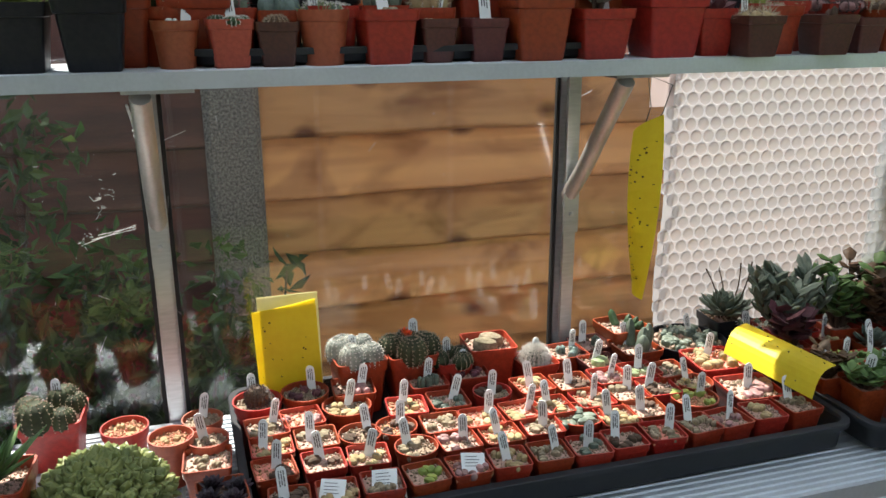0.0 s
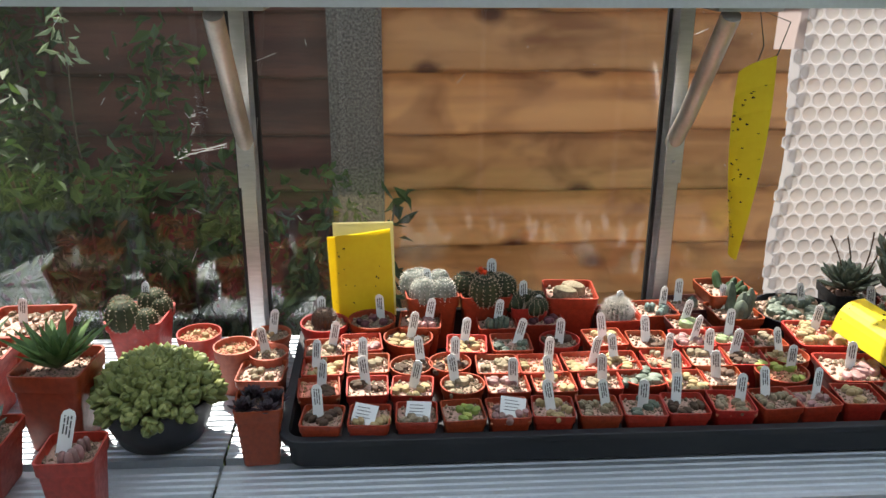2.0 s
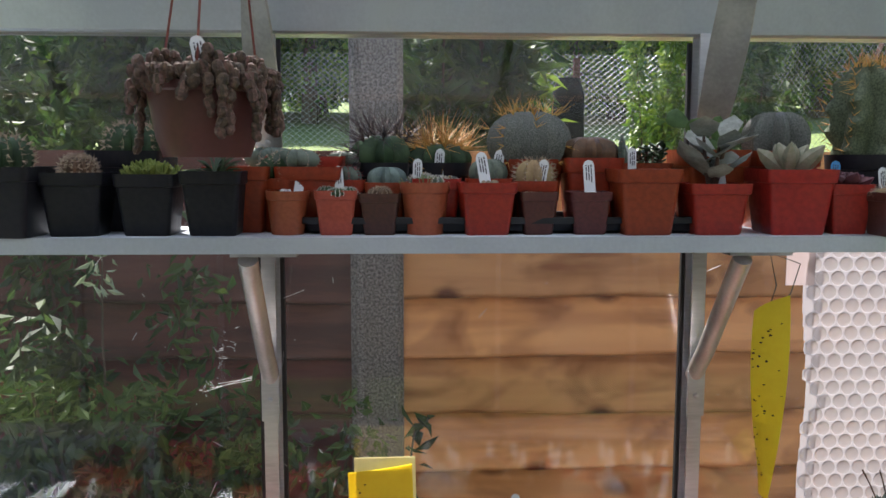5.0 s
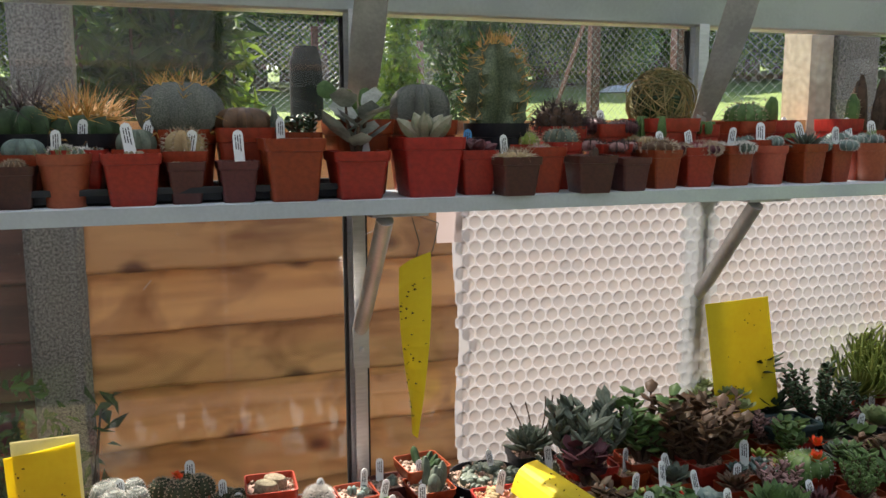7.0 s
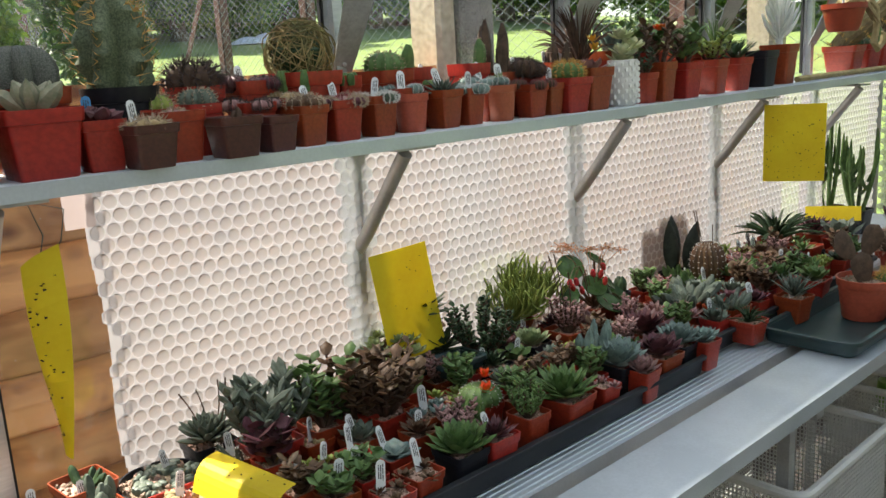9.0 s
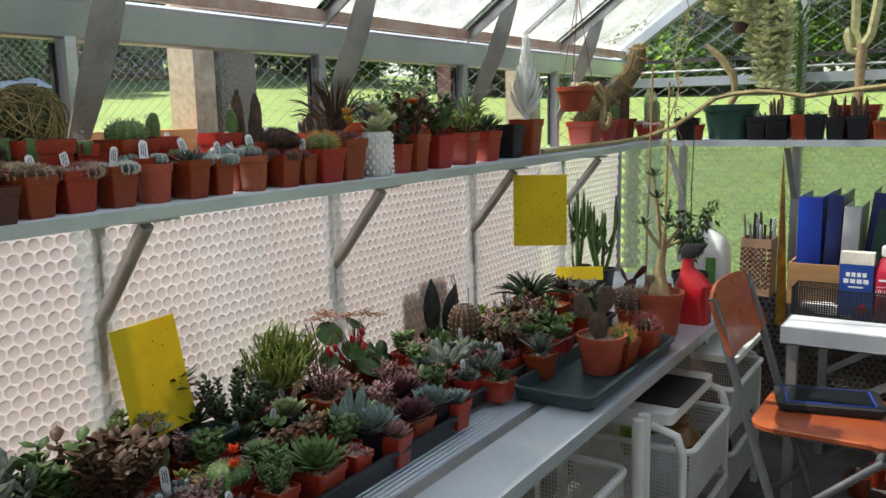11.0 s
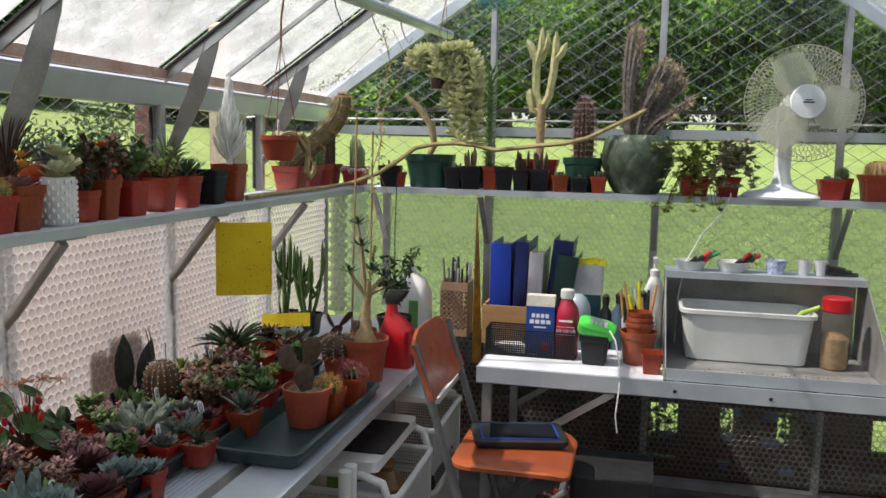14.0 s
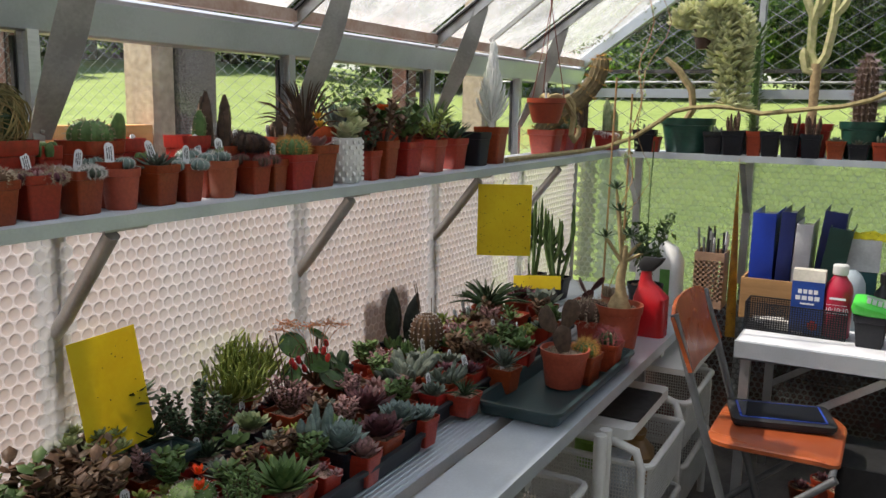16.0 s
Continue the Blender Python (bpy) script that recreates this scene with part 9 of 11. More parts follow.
potted("potted_cactus", "spiny cactus in a black pot", -0.169, 1.196, SHELF, 0.100, 0.105, "square", "black", grow_globe(random.Random(84), 0.035, 0.05, P_DARK, 12, 0.25, SP_TAN), seed=84)
potted("potted_cactus", "tall black pot with a dark cactus", -0.290, 1.100, SHELF, 0.095, 0.085, "square", "black", grow_globe(random.Random(85), 0.03, 0.05, P_DARK, 12, 0.25, SP_TAN), seed=85)
for i, x in enumerate((-0.02, 0.07)):
    potted("empty_pot", "red square pot half hidden behind black pots", x, 1.17, SHELF, 0.09, 0.085, "square", "red", seed=90 + i)
tray("saucer_tray", "low black saucer tray under the back pots", 0.055, 1.10, 0.60, 1.225, SHELF, 0.022, TRAY_BLACK)


# ---- hanging pots ----
def cords(s, rim, top, n=3, r=0.0014):
    for k in range(n):
        a = 6.2832 * k / n + 0.6
        s.tube([(rim[0] + rim[3] * math.cos(a), rim[1] + rim[3] * math.sin(a), rim[2]), top], r, 5)


HANG_CORD = surf("red_brown_cord", (0.20, 0.045, 0.03), None, 60, 0.6)
hb = thing("hanging_pot", "brown hanging pot spilling knobbly jointed grey-brown stems", "hanging plant", matrix=Matrix.Translation((-0.016, 0.955, 1.226)))
part("pot", Shape().lathe([(0.001, 0), (0.045, 0), (0.052, 0.02), (0.060, 0.066), (0.063, 0.068), (0.063, 0.076), (0.058, 0.076), (0.055, 0.06)], 24), POT_PLUM, hb)
part("soil", Shape().lathe([(0.001, 0.070), (0.057, 0.066)], 20), SOIL, hb)
rg = random.Random(21)
kn = Shape()
for k in range(210):
    a = rg.uniform(0, 6.28)
    out_ = rg.uniform(0.02, 0.062)
    p = Vector((out_ * math.cos(a), out_ * math.sin(a), 0.072))
    d = Vector((math.cos(a), math.sin(a), 0.5 if k % 3 else 1.6))
    drop = rg.choice([0, 0, 1, 2, 3, 5, 8]) if out_ > 0.045 else 2
    for j in range(3 + drop):
        r = rg.uniform(0.0038, 0.0068)
        kn.lathe([(0.001, -1), (0.7, -0.7), (1.0, 0), (0.72, 0.7), (0.001, 1)], 8, mat4=Matrix.Translation(p) @ Matrix.Rotation(rg.uniform(0, 6), 4, "Z") @ Matrix.Rotation(rg.uniform(-0.6, 0.6), 4, "X") @ Matrix.Diagonal((r, r, r * 1.3, 1)))
        p = p + d.normalized() * r * 1.5
        if (p.xy).length > 0.066:
            d = d * 0.35 + Vector((rg.uniform(-0.3, 0.3), rg.uniform(-0.3, 0.3), -1))
part("stem_clump", kn, surf("knobbly_stem", (0.14, 0.085, 0.055), (0.06, 0.04, 0.028), 160, 0.85, 0, 0.8, 420, island=0.4), hb, kind="stuff")
cd = Shape()
cords(cd, (0, 0, 0.076, 0.06), (0.02, 0.0, 0.46))
part("cord", cd, HANG_CORD, hb)
add_tag(hb, 0.012, -0.052, 0.075, random.Random(2), 2)

h2 = thing("hanging_pot", "small red hanging pot with curling pale stems", "hanging plant", matrix=Matrix.Translation((2.365, 0.85, 1.262)) @ Matrix.Diagonal((0.86, 0.86, 0.95, 1)))
part("pot", Shape().lathe([(0.001, 0), (0.036, 0), (0.042, 0.012), (0.052, 0.05), (0.056, 0.052), (0.056, 0.064), (0.051, 0.064), (0.048, 0.05)], 24), POT_RED, h2)
part("soil", Shape().lathe([(0.001, 0.058), (0.05, 0.055)], 18), SOIL, h2)
cu = Shape()
for k in range(7):
    a = rg.uniform(-1.2, 1.0)
    column(cu, [(0.02 * math.cos(a) * i * 0.75, 0.02 * math.sin(a) * i * 0.75, 0.06 + 0.012 * math.sin(i * 0.8) - 0.004 * max(0, i - 3) ** 2) for i in range(7)], 0.006, 5, 0.1)
column(cu, [(0.03, -0.03, 0.06), (0.055, -0.045, 0.07), (0.070, -0.055, 0.05), (0.072, -0.058, 0.01), (0.066, -0.055, -0.03), (0.08, -0.06, -0.045), (0.098, -0.066, -0.03), (0.10, -0.066, -0.01), (0.092, -0.064, -0.005)], 0.009, 6, 0.1)
part("stem_clump", cu, P_TAN, h2, kind="stuff")
cd = Shape()
cords(cd, (0, 0, 0.064, 0.053), (0.012, 0.0, 0.30))
cd.tube([(0.012, 0, 0.30), (0.013, 0.0, 0.36), (0.012, -0.01, 0.42)], 0.003, 6)
part("cord", cd, HANG_CORD, h2)
add_tag(h2, -0.03, -0.01, 0.06, random.Random(5), 2)

h3 = thing("hanging_pot", "brown hanging pot overflowing with pale donkey-tail sedum", "hanging plant", matrix=Matrix.Translation((3.25, 0.663, 1.498)))
part("pot", Shape().lathe([(0.001, 0), (0.024, 0), (0.034, 0.06), (0.037, 0.062), (0.037, 0.072), (0.03, 0.072)], 20), POT_PLUM, h3)
dt = Shape()
for k in range(46):
    u = rg.random()
    y = 0.075 - 0.22 * u + rg.uniform(-0.015, 0.015)
    x = rg.uniform(-0.055, 0.055)
    L = rg.uniform(0.0, 0.05) if u < 0.38 else rg.uniform(0.10, 0.30) if u > 0.55 else rg.uniform(0.05, 0.20)
    path = [Vector((x * 0.4, y * 0.2, 0.07)), Vector((x * 0.8, y * 0.7, 0.115))] + [Vector((x + rg.uniform(-0.006, 0.006), y + rg.uniform(-0.006, 0.006), 0.11 - L * q)) for q in (0.25, 0.5, 0.75, 1.0)]
    for i in range(1, len(path) - 1):
        for j in range(3):
            c = path[i].lerp(path[i + 1], j / 3)
            for m_ in range(5):
                g = rg.uniform(0, 6.28)
                taper_leaf(dt, c, Vector((math.cos(g), math.sin(g), 0.3)), UP, 0.034, 0.017, 0.010, 0.4, 0.2, 0.55, seg=6, rings=5)
    rosette(dt, rg, path[-1], 16, 0.040, 0.018, 0.010, (65, -10), 0.4)
for k in range(18):
    rosette(dt, rg, (rg.uniform(-0.055, 0.045), rg.uniform(-0.12, 0.07), rg.uniform(0.07, 0.14)), 18, 0.046, 0.020, 0.010, (80, 5), 0.35)
part("foliage", dt, plant_mat("pale_sedum_leaf", (0.88, 0.87, 0.60), (0.72, 0.75, 0.44), trans=0.55), h3, kind="stuff")
cd = Shape()
cords(cd, (0, 0, 0.07, 0.034), (0.0, -0.02, 0.30), 3, 0.001)
part("cord", cd, HANG_CORD, h3)
HOOK = surf("steel_hook", (0.35, 0.35, 0.35), None, 30, 0.4, 0.8)
for x in (2.30, 2.62, 2.95, 3.3):
    y = 0.66 + (x - 2.1) * 0.044
    z = 1.637 + (x - 2.1) * 0.0625
    hk = Shape().tube([(x, y - 0.018, z), (x, y, z + 0.019), (x, y + 0.018, z), (x, y + 0.012, z - 0.03), (x, y, z - 0.06), (x, y - 0.012, z - 0.075), (x, y - 0.022, z - 0.06)], 0.0018, 6)
    tagged(part("s_hook", hk, HOOK), "bent steel hook on the roof pole", "hook", "hooks on the pole")


# ---- far end of the long shelf and the gable shelf ----
def cactus_column(name, label, x, y, z, w, h, col, paths, R, ribs, mat, sp, n, L, kind="square", depth=0.2, group=""):
    s, q = Shape(), Shape()
    rg = random.Random(int(abs(x * y) * 9000))
    for path in paths:
        pts = column(s, path, R, ribs, depth)
        if sp:
            spines(q, rg, pts, n, L, 0.0006)
    return potted(name, label, x, y, z, w, h, kind, col, {"stem": (s, mat), "spines": (q, sp or SP_TAN)}, seed=int(x * 100), grit="coarse", group=group)


P_STRAW = plant_mat("straw_green_flesh", (0.52, 0.49, 0.26), (0.36, 0.37, 0.16), 0.6)
V = lambda *p: [Vector(q) for q in p]
P_OLIVE = plant_mat("olive_brown_flesh", (0.20, 0.155, 0.075), (0.11, 0.085, 0.045), 0.8, bump=0.4)
cactus_column("potted_cactus", "thick hairy olive-brown cactus leaning and bending upward", 3.13, 1.150, SHELF, 0.11, 0.085, "red", [[(0.0, 0.02, 0.0), (0.01, 0.0, 0.03), (0.025, -0.04, 0.065), (0.035, -0.085, 0.10), (0.045, -0.125, 0.14), (0.05, -0.152, 0.18), (0.052, -0.165, 0.22), (0.052, -0.168, 0.25), (0.05, -0.166, 0.262)]], 0.032, 14, P_OLIVE, SP_GOLD, 9, 0.016, depth=0.1)
cactus_column("potted_cactus", "dark round-topped columnar cactus in a red pot", 3.52, 1.165, ESH, 0.10, 0.08, "red", [arc((0, 0, 0), (0, 0, 0.16), 8)], 0.03, 10, P_BROWN, SP_DARK, 4, 0.012)
cactus_column("potted_cactus", "short green barrel cacti in a red pot", 3.39, 1.155, SHELF, 0.10, 0.085, "red", [arc((-0.015, 0, 0), (-0.015, 0, 0.085), 6), arc((0.02, 0.01, 0), (0.02, 0.01, 0.07), 6)], 0.026, 10, P_GREEN, SP_TAN, 5, 0.012)
cactus_column("potted_cactus", "pale green ribbed columns in a red pot", 3.595, 1.075, ESH, 0.10, 0.07, "red", [arc((-0.02, 0, 0), (-0.024, 0, 0.13), 7), arc((0.02, 0, 0), (0.024, 0, 0.115), 7), arc((0.0, -0.02, 0), (0.0, -0.022, 0.09), 7)], 0.017, 8, P_PALE, SP_TAN, 3, 0.007)
potted("potted_cactus", "small pink and grey cacti in a red square pot", 3.515, 1.055, ESH, 0.085, 0.055, "square", "red", grow_globe(random.Random(7), 0.034, 0.035, P_PINK, 10, 0.3, SP_WHITE, 4, 0.3, heads=4), seed=7)
potted("potted_cactus", "tall red pot with a small dark cactus", 3.27, 1.150, SHELF, 0.105, 0.085, "square", "red", grow_globe(random.Random(8), 0.03, 0.03, P_DARK, 10, 0.3, SP_TAN), seed=8)

SNAKE = surf("trailing_stem", (0.36, 0.29, 0.13), (0.25, 0.20, 0.09), 60, 0.8, 0, 0.4, 300)
sn, sq = Shape(), Shape()
spath = V((2.66, 1.085, 1.147), (2.82, 1.080, 1.149), (3.0, 1.070, 1.151), (3.2, 1.050, 1.154), (3.34, 1.005, 1.166), (3.42, 0.93, 1.20), (3.45, 0.86, 1.25), (3.47, 0.80, 1.297), (3.50, 0.74, 1.312), (3.50, 0.66, 1.318), (3.49, 0.58, 1.312), (3.47, 0.50, 1.296), (3.47, 0.42, 1.305), (3.47, 0.33, 1.316), (3.47, 0.25, 1.324), (3.47, 0.17, 1.345), (3.48, 0.09, 1.385), (3.49, 0.0, 1.43), (3.50, -0.03, 1.45))
fine = []
for a, b in zip(spath, spath[1:]):
    fine += [a.lerp(b, t) for t in (0, 0.25, 0.5, 0.75)]
pts = column(sn, fine + [spath[-1]], 0.0085, 6, 0.12)
spines(sq, random.Random(1), pts[::2], 2, 0.006, 0.0004)
snake = thing("trailing_cactus_stem", "very long trailing yellowish cactus stem across the shelves", "cactus stem")
part("stem", sn, SNAKE, snake)
part("spination", sq, SP_TAN, snake, kind="stuff")

potted("potted_succulent", "pale thick arching stem in a green round pot", 3.56, 0.765, ESH, 0.20, 0.125, "round", "green", {"stem": (Shape().tube(V((0.02, 0.02, 0), (0.02, -0.01, 0.05), (0.02, 0.0, 0.12), (0.015, 0.05, 0.19), (0.01, 0.10, 0.235)), [0.012, 0.013, 0.014, 0.013, 0.008], 8), P_TAN)}, seed=31, grit="fine")
s = Shape()
trunk = Shape().tube(V((0, 0, 0), (0.002, 0, 0.11), (0, 0, 0.22)), [0.015, 0.016, 0.018], 10)
for pth in (V((0, 0, 0.20), (0.01, 0.022, 0.26), (0.01, 0.024, 0.38), (0.01, 0.045, 0.43), (0.01, 0.062, 0.455)), V((0, 0, 0.20), (0, -0.028, 0.25), (0, -0.042, 0.34), (0, -0.046, 0.41), (0, -0.047, 0.485)), V((0, -0.045, 0.38), (0, -0.07, 0.41), (0, -0.088, 0.445)), V((0.01, 0.024, 0.36), (0.0, 0.006, 0.42), (0, 0.004, 0.50)), V((0.01, 0.01, 0.38), (0.0, -0.014, 0.43), (0, -0.018, 0.475)), V((0, 0, 0.19), (0, 0.032, 0.20), (0, 0.044, 0.245), (0, 0.045, 0.275))):
    q = [pth[0]] + [a.lerp(b, t) for a, b in zip(pth, pth[1:]) for t in (0.5, 1.0)]
    column(s, q, 0.0150, 6, 0.16)
potted("potted_cactus", "tall pale yellow-green branching candelabra cactus", 3.60, 0.352, ESH, 0.15, 0.115, "square", "red", {"trunk": (trunk, P_TAN), "branches": (s, P_STRAW)}, seed=32)
cactus_column("potted_cactus", "woolly pinkish grey columnar cactus in a banded green pot", 3.56, 0.187, ESH, 0.15, 0.125, "green", [arc((0, 0, 0), (0, 0.002, 0.235), 12)], [0.030, 0.034, 0.036, 0.037, 0.037, 0.037, 0.036, 0.035, 0.033, 0.030, 0.026, 0.02], 14, P_BROWN, surf("mauve_grey_spine", (0.44, 0.35, 0.33), (0.30, 0.23, 0.22), 30, 0.7, 0, 0, island=0.3), 11, 0.020, "round")
lc, ls = Shape(), Shape()
lrg = random.Random(44)
column(ls, arc((0, 0, 0), (0, 0.004, 0.36), 14), 0.013, 6, 0.15)
for k in range(190):
    z = 0.02 + 0.36 * k / 190
    a = 2.39996 * k
    h_ = Vector((math.cos(a), math.sin(a), 0))
    taper_leaf(lc, h_ * 0.011 + UP * z, h_ + UP * (0.1 + 0.9 * (k / 190) ** 3), UP, lrg.uniform(0.016, 0.026) * (1.5 if k > 150 else 1), 0.009, 0.003, 0.6, 0.2, 0.45, seg=5, rings=4)
potted("potted_succulent", "narrow dark green leafy column in a black pot", 3.60, 0.545, ESH, 0.08, 0.085, "square", "black", {"stem": (ls, P_GREEN), "leaves": (lc, P_GREEN)}, seed=36)

POTLEAF = surf("green_glazed_leaf_pot", (0.085, 0.12, 0.075), (0.035, 0.055, 0.035), 30, 0.45, 0, 0.4, 90)
big = thing("potted_cactus", "dry-looking spiny branching plant in a leaf-moulded green pot", "potted plant", matrix=Matrix.Translation((3.565, -0.005, ESH)))
ps = Shape()
prof = [(0.001, 0), (0.07, 0), (0.078, 0.01), (0.105, 0.07), (0.118, 0.13), (0.112, 0.18), (0.098, 0.205), (0.088, 0.21), (0.085, 0.20), (0.09, 0.17)]
rings = []
for r, z in prof:
    rings.append([(r * (1 + 0.085 * abs(math.sin(4.5 * a + 9 * z)) ** 0.7) * math.cos(a), r * (1 + 0.085 * abs(math.sin(4.5 * a + 9 * z)) ** 0.7) * math.sin(a), z) for a in [6.2832 * k / 54 for k in range(54)]])
ps.loft(rings, True, False)
for row, (z0, r0) in enumerate(((0.012, 0.080), (0.065, 0.104), (0.125, 0.116))):
    for k in range(11):
        a = 6.2832 * (k + 0.5 * (row % 2)) / 11
        h_ = Vector((math.cos(a), math.sin(a), 0))
        lf_ = Shape()
        taper_leaf(lf_, h_ * r0 + UP * z0, UP + h_ * (0.35 if row < 2 else -0.12), h_, 0.085, 0.058, 0.020, 0.45, 0.0, 0.4, seg=8, rings=6)
        part("moulded_leaf", lf_, POTLEAF, big)
part("pot", ps, POTLEAF, big, "dark green ceramic pot moulded as leaves")
part("soil", Shape().lathe([(0.001, 0.195), (0.088, 0.19)], 20), SOIL, big)
st, sp, tf = Shape(), Shape(), Shape()
rg = random.Random(41)
for ty, tz, tx, r in ((0.045, 0.375, 0.0, 0.013), (0.025, 0.40, -0.02, 0.013), (0.0, 0.385, 0.015, 0.013), (0.03, 0.30, 0.03, 0.012), (0.012, 0.34, -0.03, 0.012), (-0.05, 0.26, 0.0, 0.012), (-0.08, 0.285, -0.02, 0.012), (-0.11, 0.27, 0.01, 0.012), (-0.135, 0.25, -0.01, 0.012), (-0.155, 0.21, 0.015, 0.011), (-0.175, 0.145, -0.03, 0.011), (-0.06, 0.19, -0.05, 0.011), (-0.03, 0.16, 0.04, 0.011), (-0.12, 0.10, -0.05, 0.010)):
    tip = Vector((tx, ty, tz))
    pts = column(st, arc((tx * 0.4, 0.02 + ty * 0.3, 0.19), tip + Vector((0, 0, 0.19)), 13, (0, 0.012, 0.01)), r, 6, 0.15)
    way = (tip - Vector((tx * 0.4, ty * 0.3, 0))).normalized()
    for p, d in pts:
        for k in range(4):
            spike(sp, p, d + way * 0.8 + Vector((rg.gauss(0, 0.45), rg.gauss(0, 0.45), rg.gauss(0, 0.4))), rg.uniform(0.014, 0.028), 0.0010)
    for k in range(60):
        v = Vector((rg.gauss(0, 1), rg.gauss(0, 1), rg.gauss(0, 1))).normalized()
        spike(tf, tip + Vector((0, 0, 0.19)) - way * rg.uniform(0, 0.045) + v * 0.006, v + way * rg.uniform(0.5, 1.4), rg.uniform(0.018, 0.036), 0.0017)
part("stem_clump", st, surf("dry_grey_stem", (0.15, 0.13, 0.11), (0.08, 0.075, 0.065), 60, 0.8, 0, 0.3), big, kind="stuff")
part("spination", sp, surf("dry_spine", (0.36, 0.29, 0.24), (0.20, 0.16, 0.14), 8, 0.7, 0, 0, island=0.5), big, kind="stuff")
part("spine_tuft", tf, surf("straw_spine", (0.66, 0.53, 0.36), (0.46, 0.36, 0.25), 8, 0.7, 0, 0, island=0.35), big, "straw-coloured spiny tips", kind="stuff")

for y, col, w, h, kind in ((0.905, "black", 0.085, 0.08, "f"), (0.872, "red", 0.055, 0.055, "s"), (0.655, "black", 0.075, 0.08, "f"), (0.590, "black", 0.085, 0.085, "c"), (0.52, "red", 0.06, 0.085, "s"), (0.468, "black", 0.07, 0.085, "s"), (0.405, "black", 0.068, 0.075, "c"), (0.338, "black", 0.072, 0.08, "c"), (0.262, "red", 0.066, 0.06, "g"), (0.192, "black", 0.072, 0.052, "g"), (0.125, "red", 0.06, 0.06, "f")):
    sd = int(abs(y) * 1000)
    pl = {"f": lambda: grow_fingers(random.Random(sd), 0.03, 0.035, P_GREY, 8, 0.16, 0.5), "s": lambda: grow_tuft(random.Random(sd), 0.03, 0.03, P_DARK, 18), "c": lambda: grow_fingers(random.Random(sd), 0.034, 0.085, P_BROWN, 8, 0.17, 0.3, SP_TAN), "g": lambda: grow_rosette(random.Random(sd), 0.03, 0.025, P_GREY, 18, 0.6, 0.25)}[kind]()
    words = {"f": "short grey finger leaves", "s": "thin dark sprouts", "c": "brown upright finger cacti", "g": "small grey rosette"}[kind]
    potted("potted_succulent", "%s in a small %s square pot" % (words, POT_WORDS[col]), 3.50, y, ESH, w, h, "square", col, pl, seed=sd, group="small pots on the end shelf")
rg = random.Random(52)
for y, w, col, words, lo, hi in ((-0.205, 0.115, P_LIME, "sprawling light green leafy plant in a red pot", -0.12, 0.13), (-0.318, 0.085, P_ROSY, "straggly pinkish green leafy plant in a red pot", -0.03, 0.13)):
    stm, sh = Shape(), Shape()
    for k in range(60):
        e = Vector((rg.uniform(-0.09, 0.03), rg.uniform(-0.09, 0.16 if y > -0.3 else 0.07), rg.uniform(lo, hi)))
        if k < 14:
            e.z = abs(e.z) * 0.9 + 0.02
        if e.z < 0.0:
            e.x = -rg.uniform(0.055, 0.085)
        pth = arc((0, 0, 0), e, 6, (e.x * 0.3, 0, 0.05 if e.z > 0 else 0.07))
        stm.tube(pth, 0.0012, 4)
        for q in pth[2:]:
            for m_ in range(4):
                g = rg.uniform(0, 6.28)
                taper_leaf(sh, q, Vector((math.cos(g), math.sin(g), rg.uniform(-0.2, 0.6))), UP, rg.uniform(0.014, 0.022), 0.012, 0.0014, 0.3, 0.15, 0.6, seg=5, rings=4)
        rosette(sh, rg, e, 9, 0.020, 0.011, 0.0018, (60, 0), 0.3)
    potted("potted_plant", words, 3.53, y, ESH, w, 0.07, "square", "red", {"stems": (stm, P_BRONZE), "leaves": (sh, col)}, seed=int(-y * 900), grit="fine", tag=2 if y > -0.3 else None, blue=True)
potted("potted_cactus", "two small cacti in a red square pot", 3.53, -0.655, ESH, 0.09, 0.07, "square", "red", grow_globe(random.Random(61), 0.024, 0.04, P_GREEN, 12, 0.2, SP_WHITE, 5, 0.2, heads=2), seed=61)
potted("potted_cactus", "small round cactus in a red pot", 3.585, -0.70, ESH, 0.07, 0.075, "square", "red", grow_globe(random.Random(62), 0.022, 0.05, P_GREEN, 12, 0.2, SP_TAN), seed=62)
potted("potted_cactus", "orange-spined round cactus in a tall red pot", 3.53, -0.80, ESH, 0.115, 0.09, "square", "red", grow_globe(random.Random(63), 0.04, 0.06, P_TAN, 14, 0.2, SP_GOLD, 8, 0.3), seed=63)
cactus_column("potted_cactus", "tall green column at the shelf's end", 3.60, -0.88, ESH, 0.11, 0.09, "red", [arc((0, 0, 0), (0, 0, 0.32), 9)], 0.032, 8, P_GREEN, SP_TAN, 3, 0.012)

# fan
FAN_W = surf("white_fan_plastic", (0.72, 0.76, 0.76), (0.64, 0.68, 0.68), 20, 0.3, 0, 0.02)
FAN_B = pane_mat("smoky_fan_blade", (0.9, 0.9, 0.84), 0.35, (0.74, 0.74, 0.66), 0.15, 0.05, 5)
FAN_G = surf("cream_wire_guard", (0.60, 0.58, 0.48), None, 30, 0.4)
fan = thing("desk_fan", "white oscillating desk fan with a wire guard", "fan", matrix=Matrix.Translation((3.555, -0.50, ESH)))
part("base", Shape().lathe([(0.001, 0), (0.13, 0), (0.132, 0.008), (0.12, 0.018), (0.06, 0.032), (0.035, 0.05), (0.026, 0.09), (0.024, 0.13)], 32), FAN_W, fan)
part("column", Shape().lathe([(0.027, 0.10), (0.026, 0.22), (0.032, 0.24), (0.032, 0.30), (0.02, 0.33), (0.001, 0.335)], 16), FAN_W, fan)
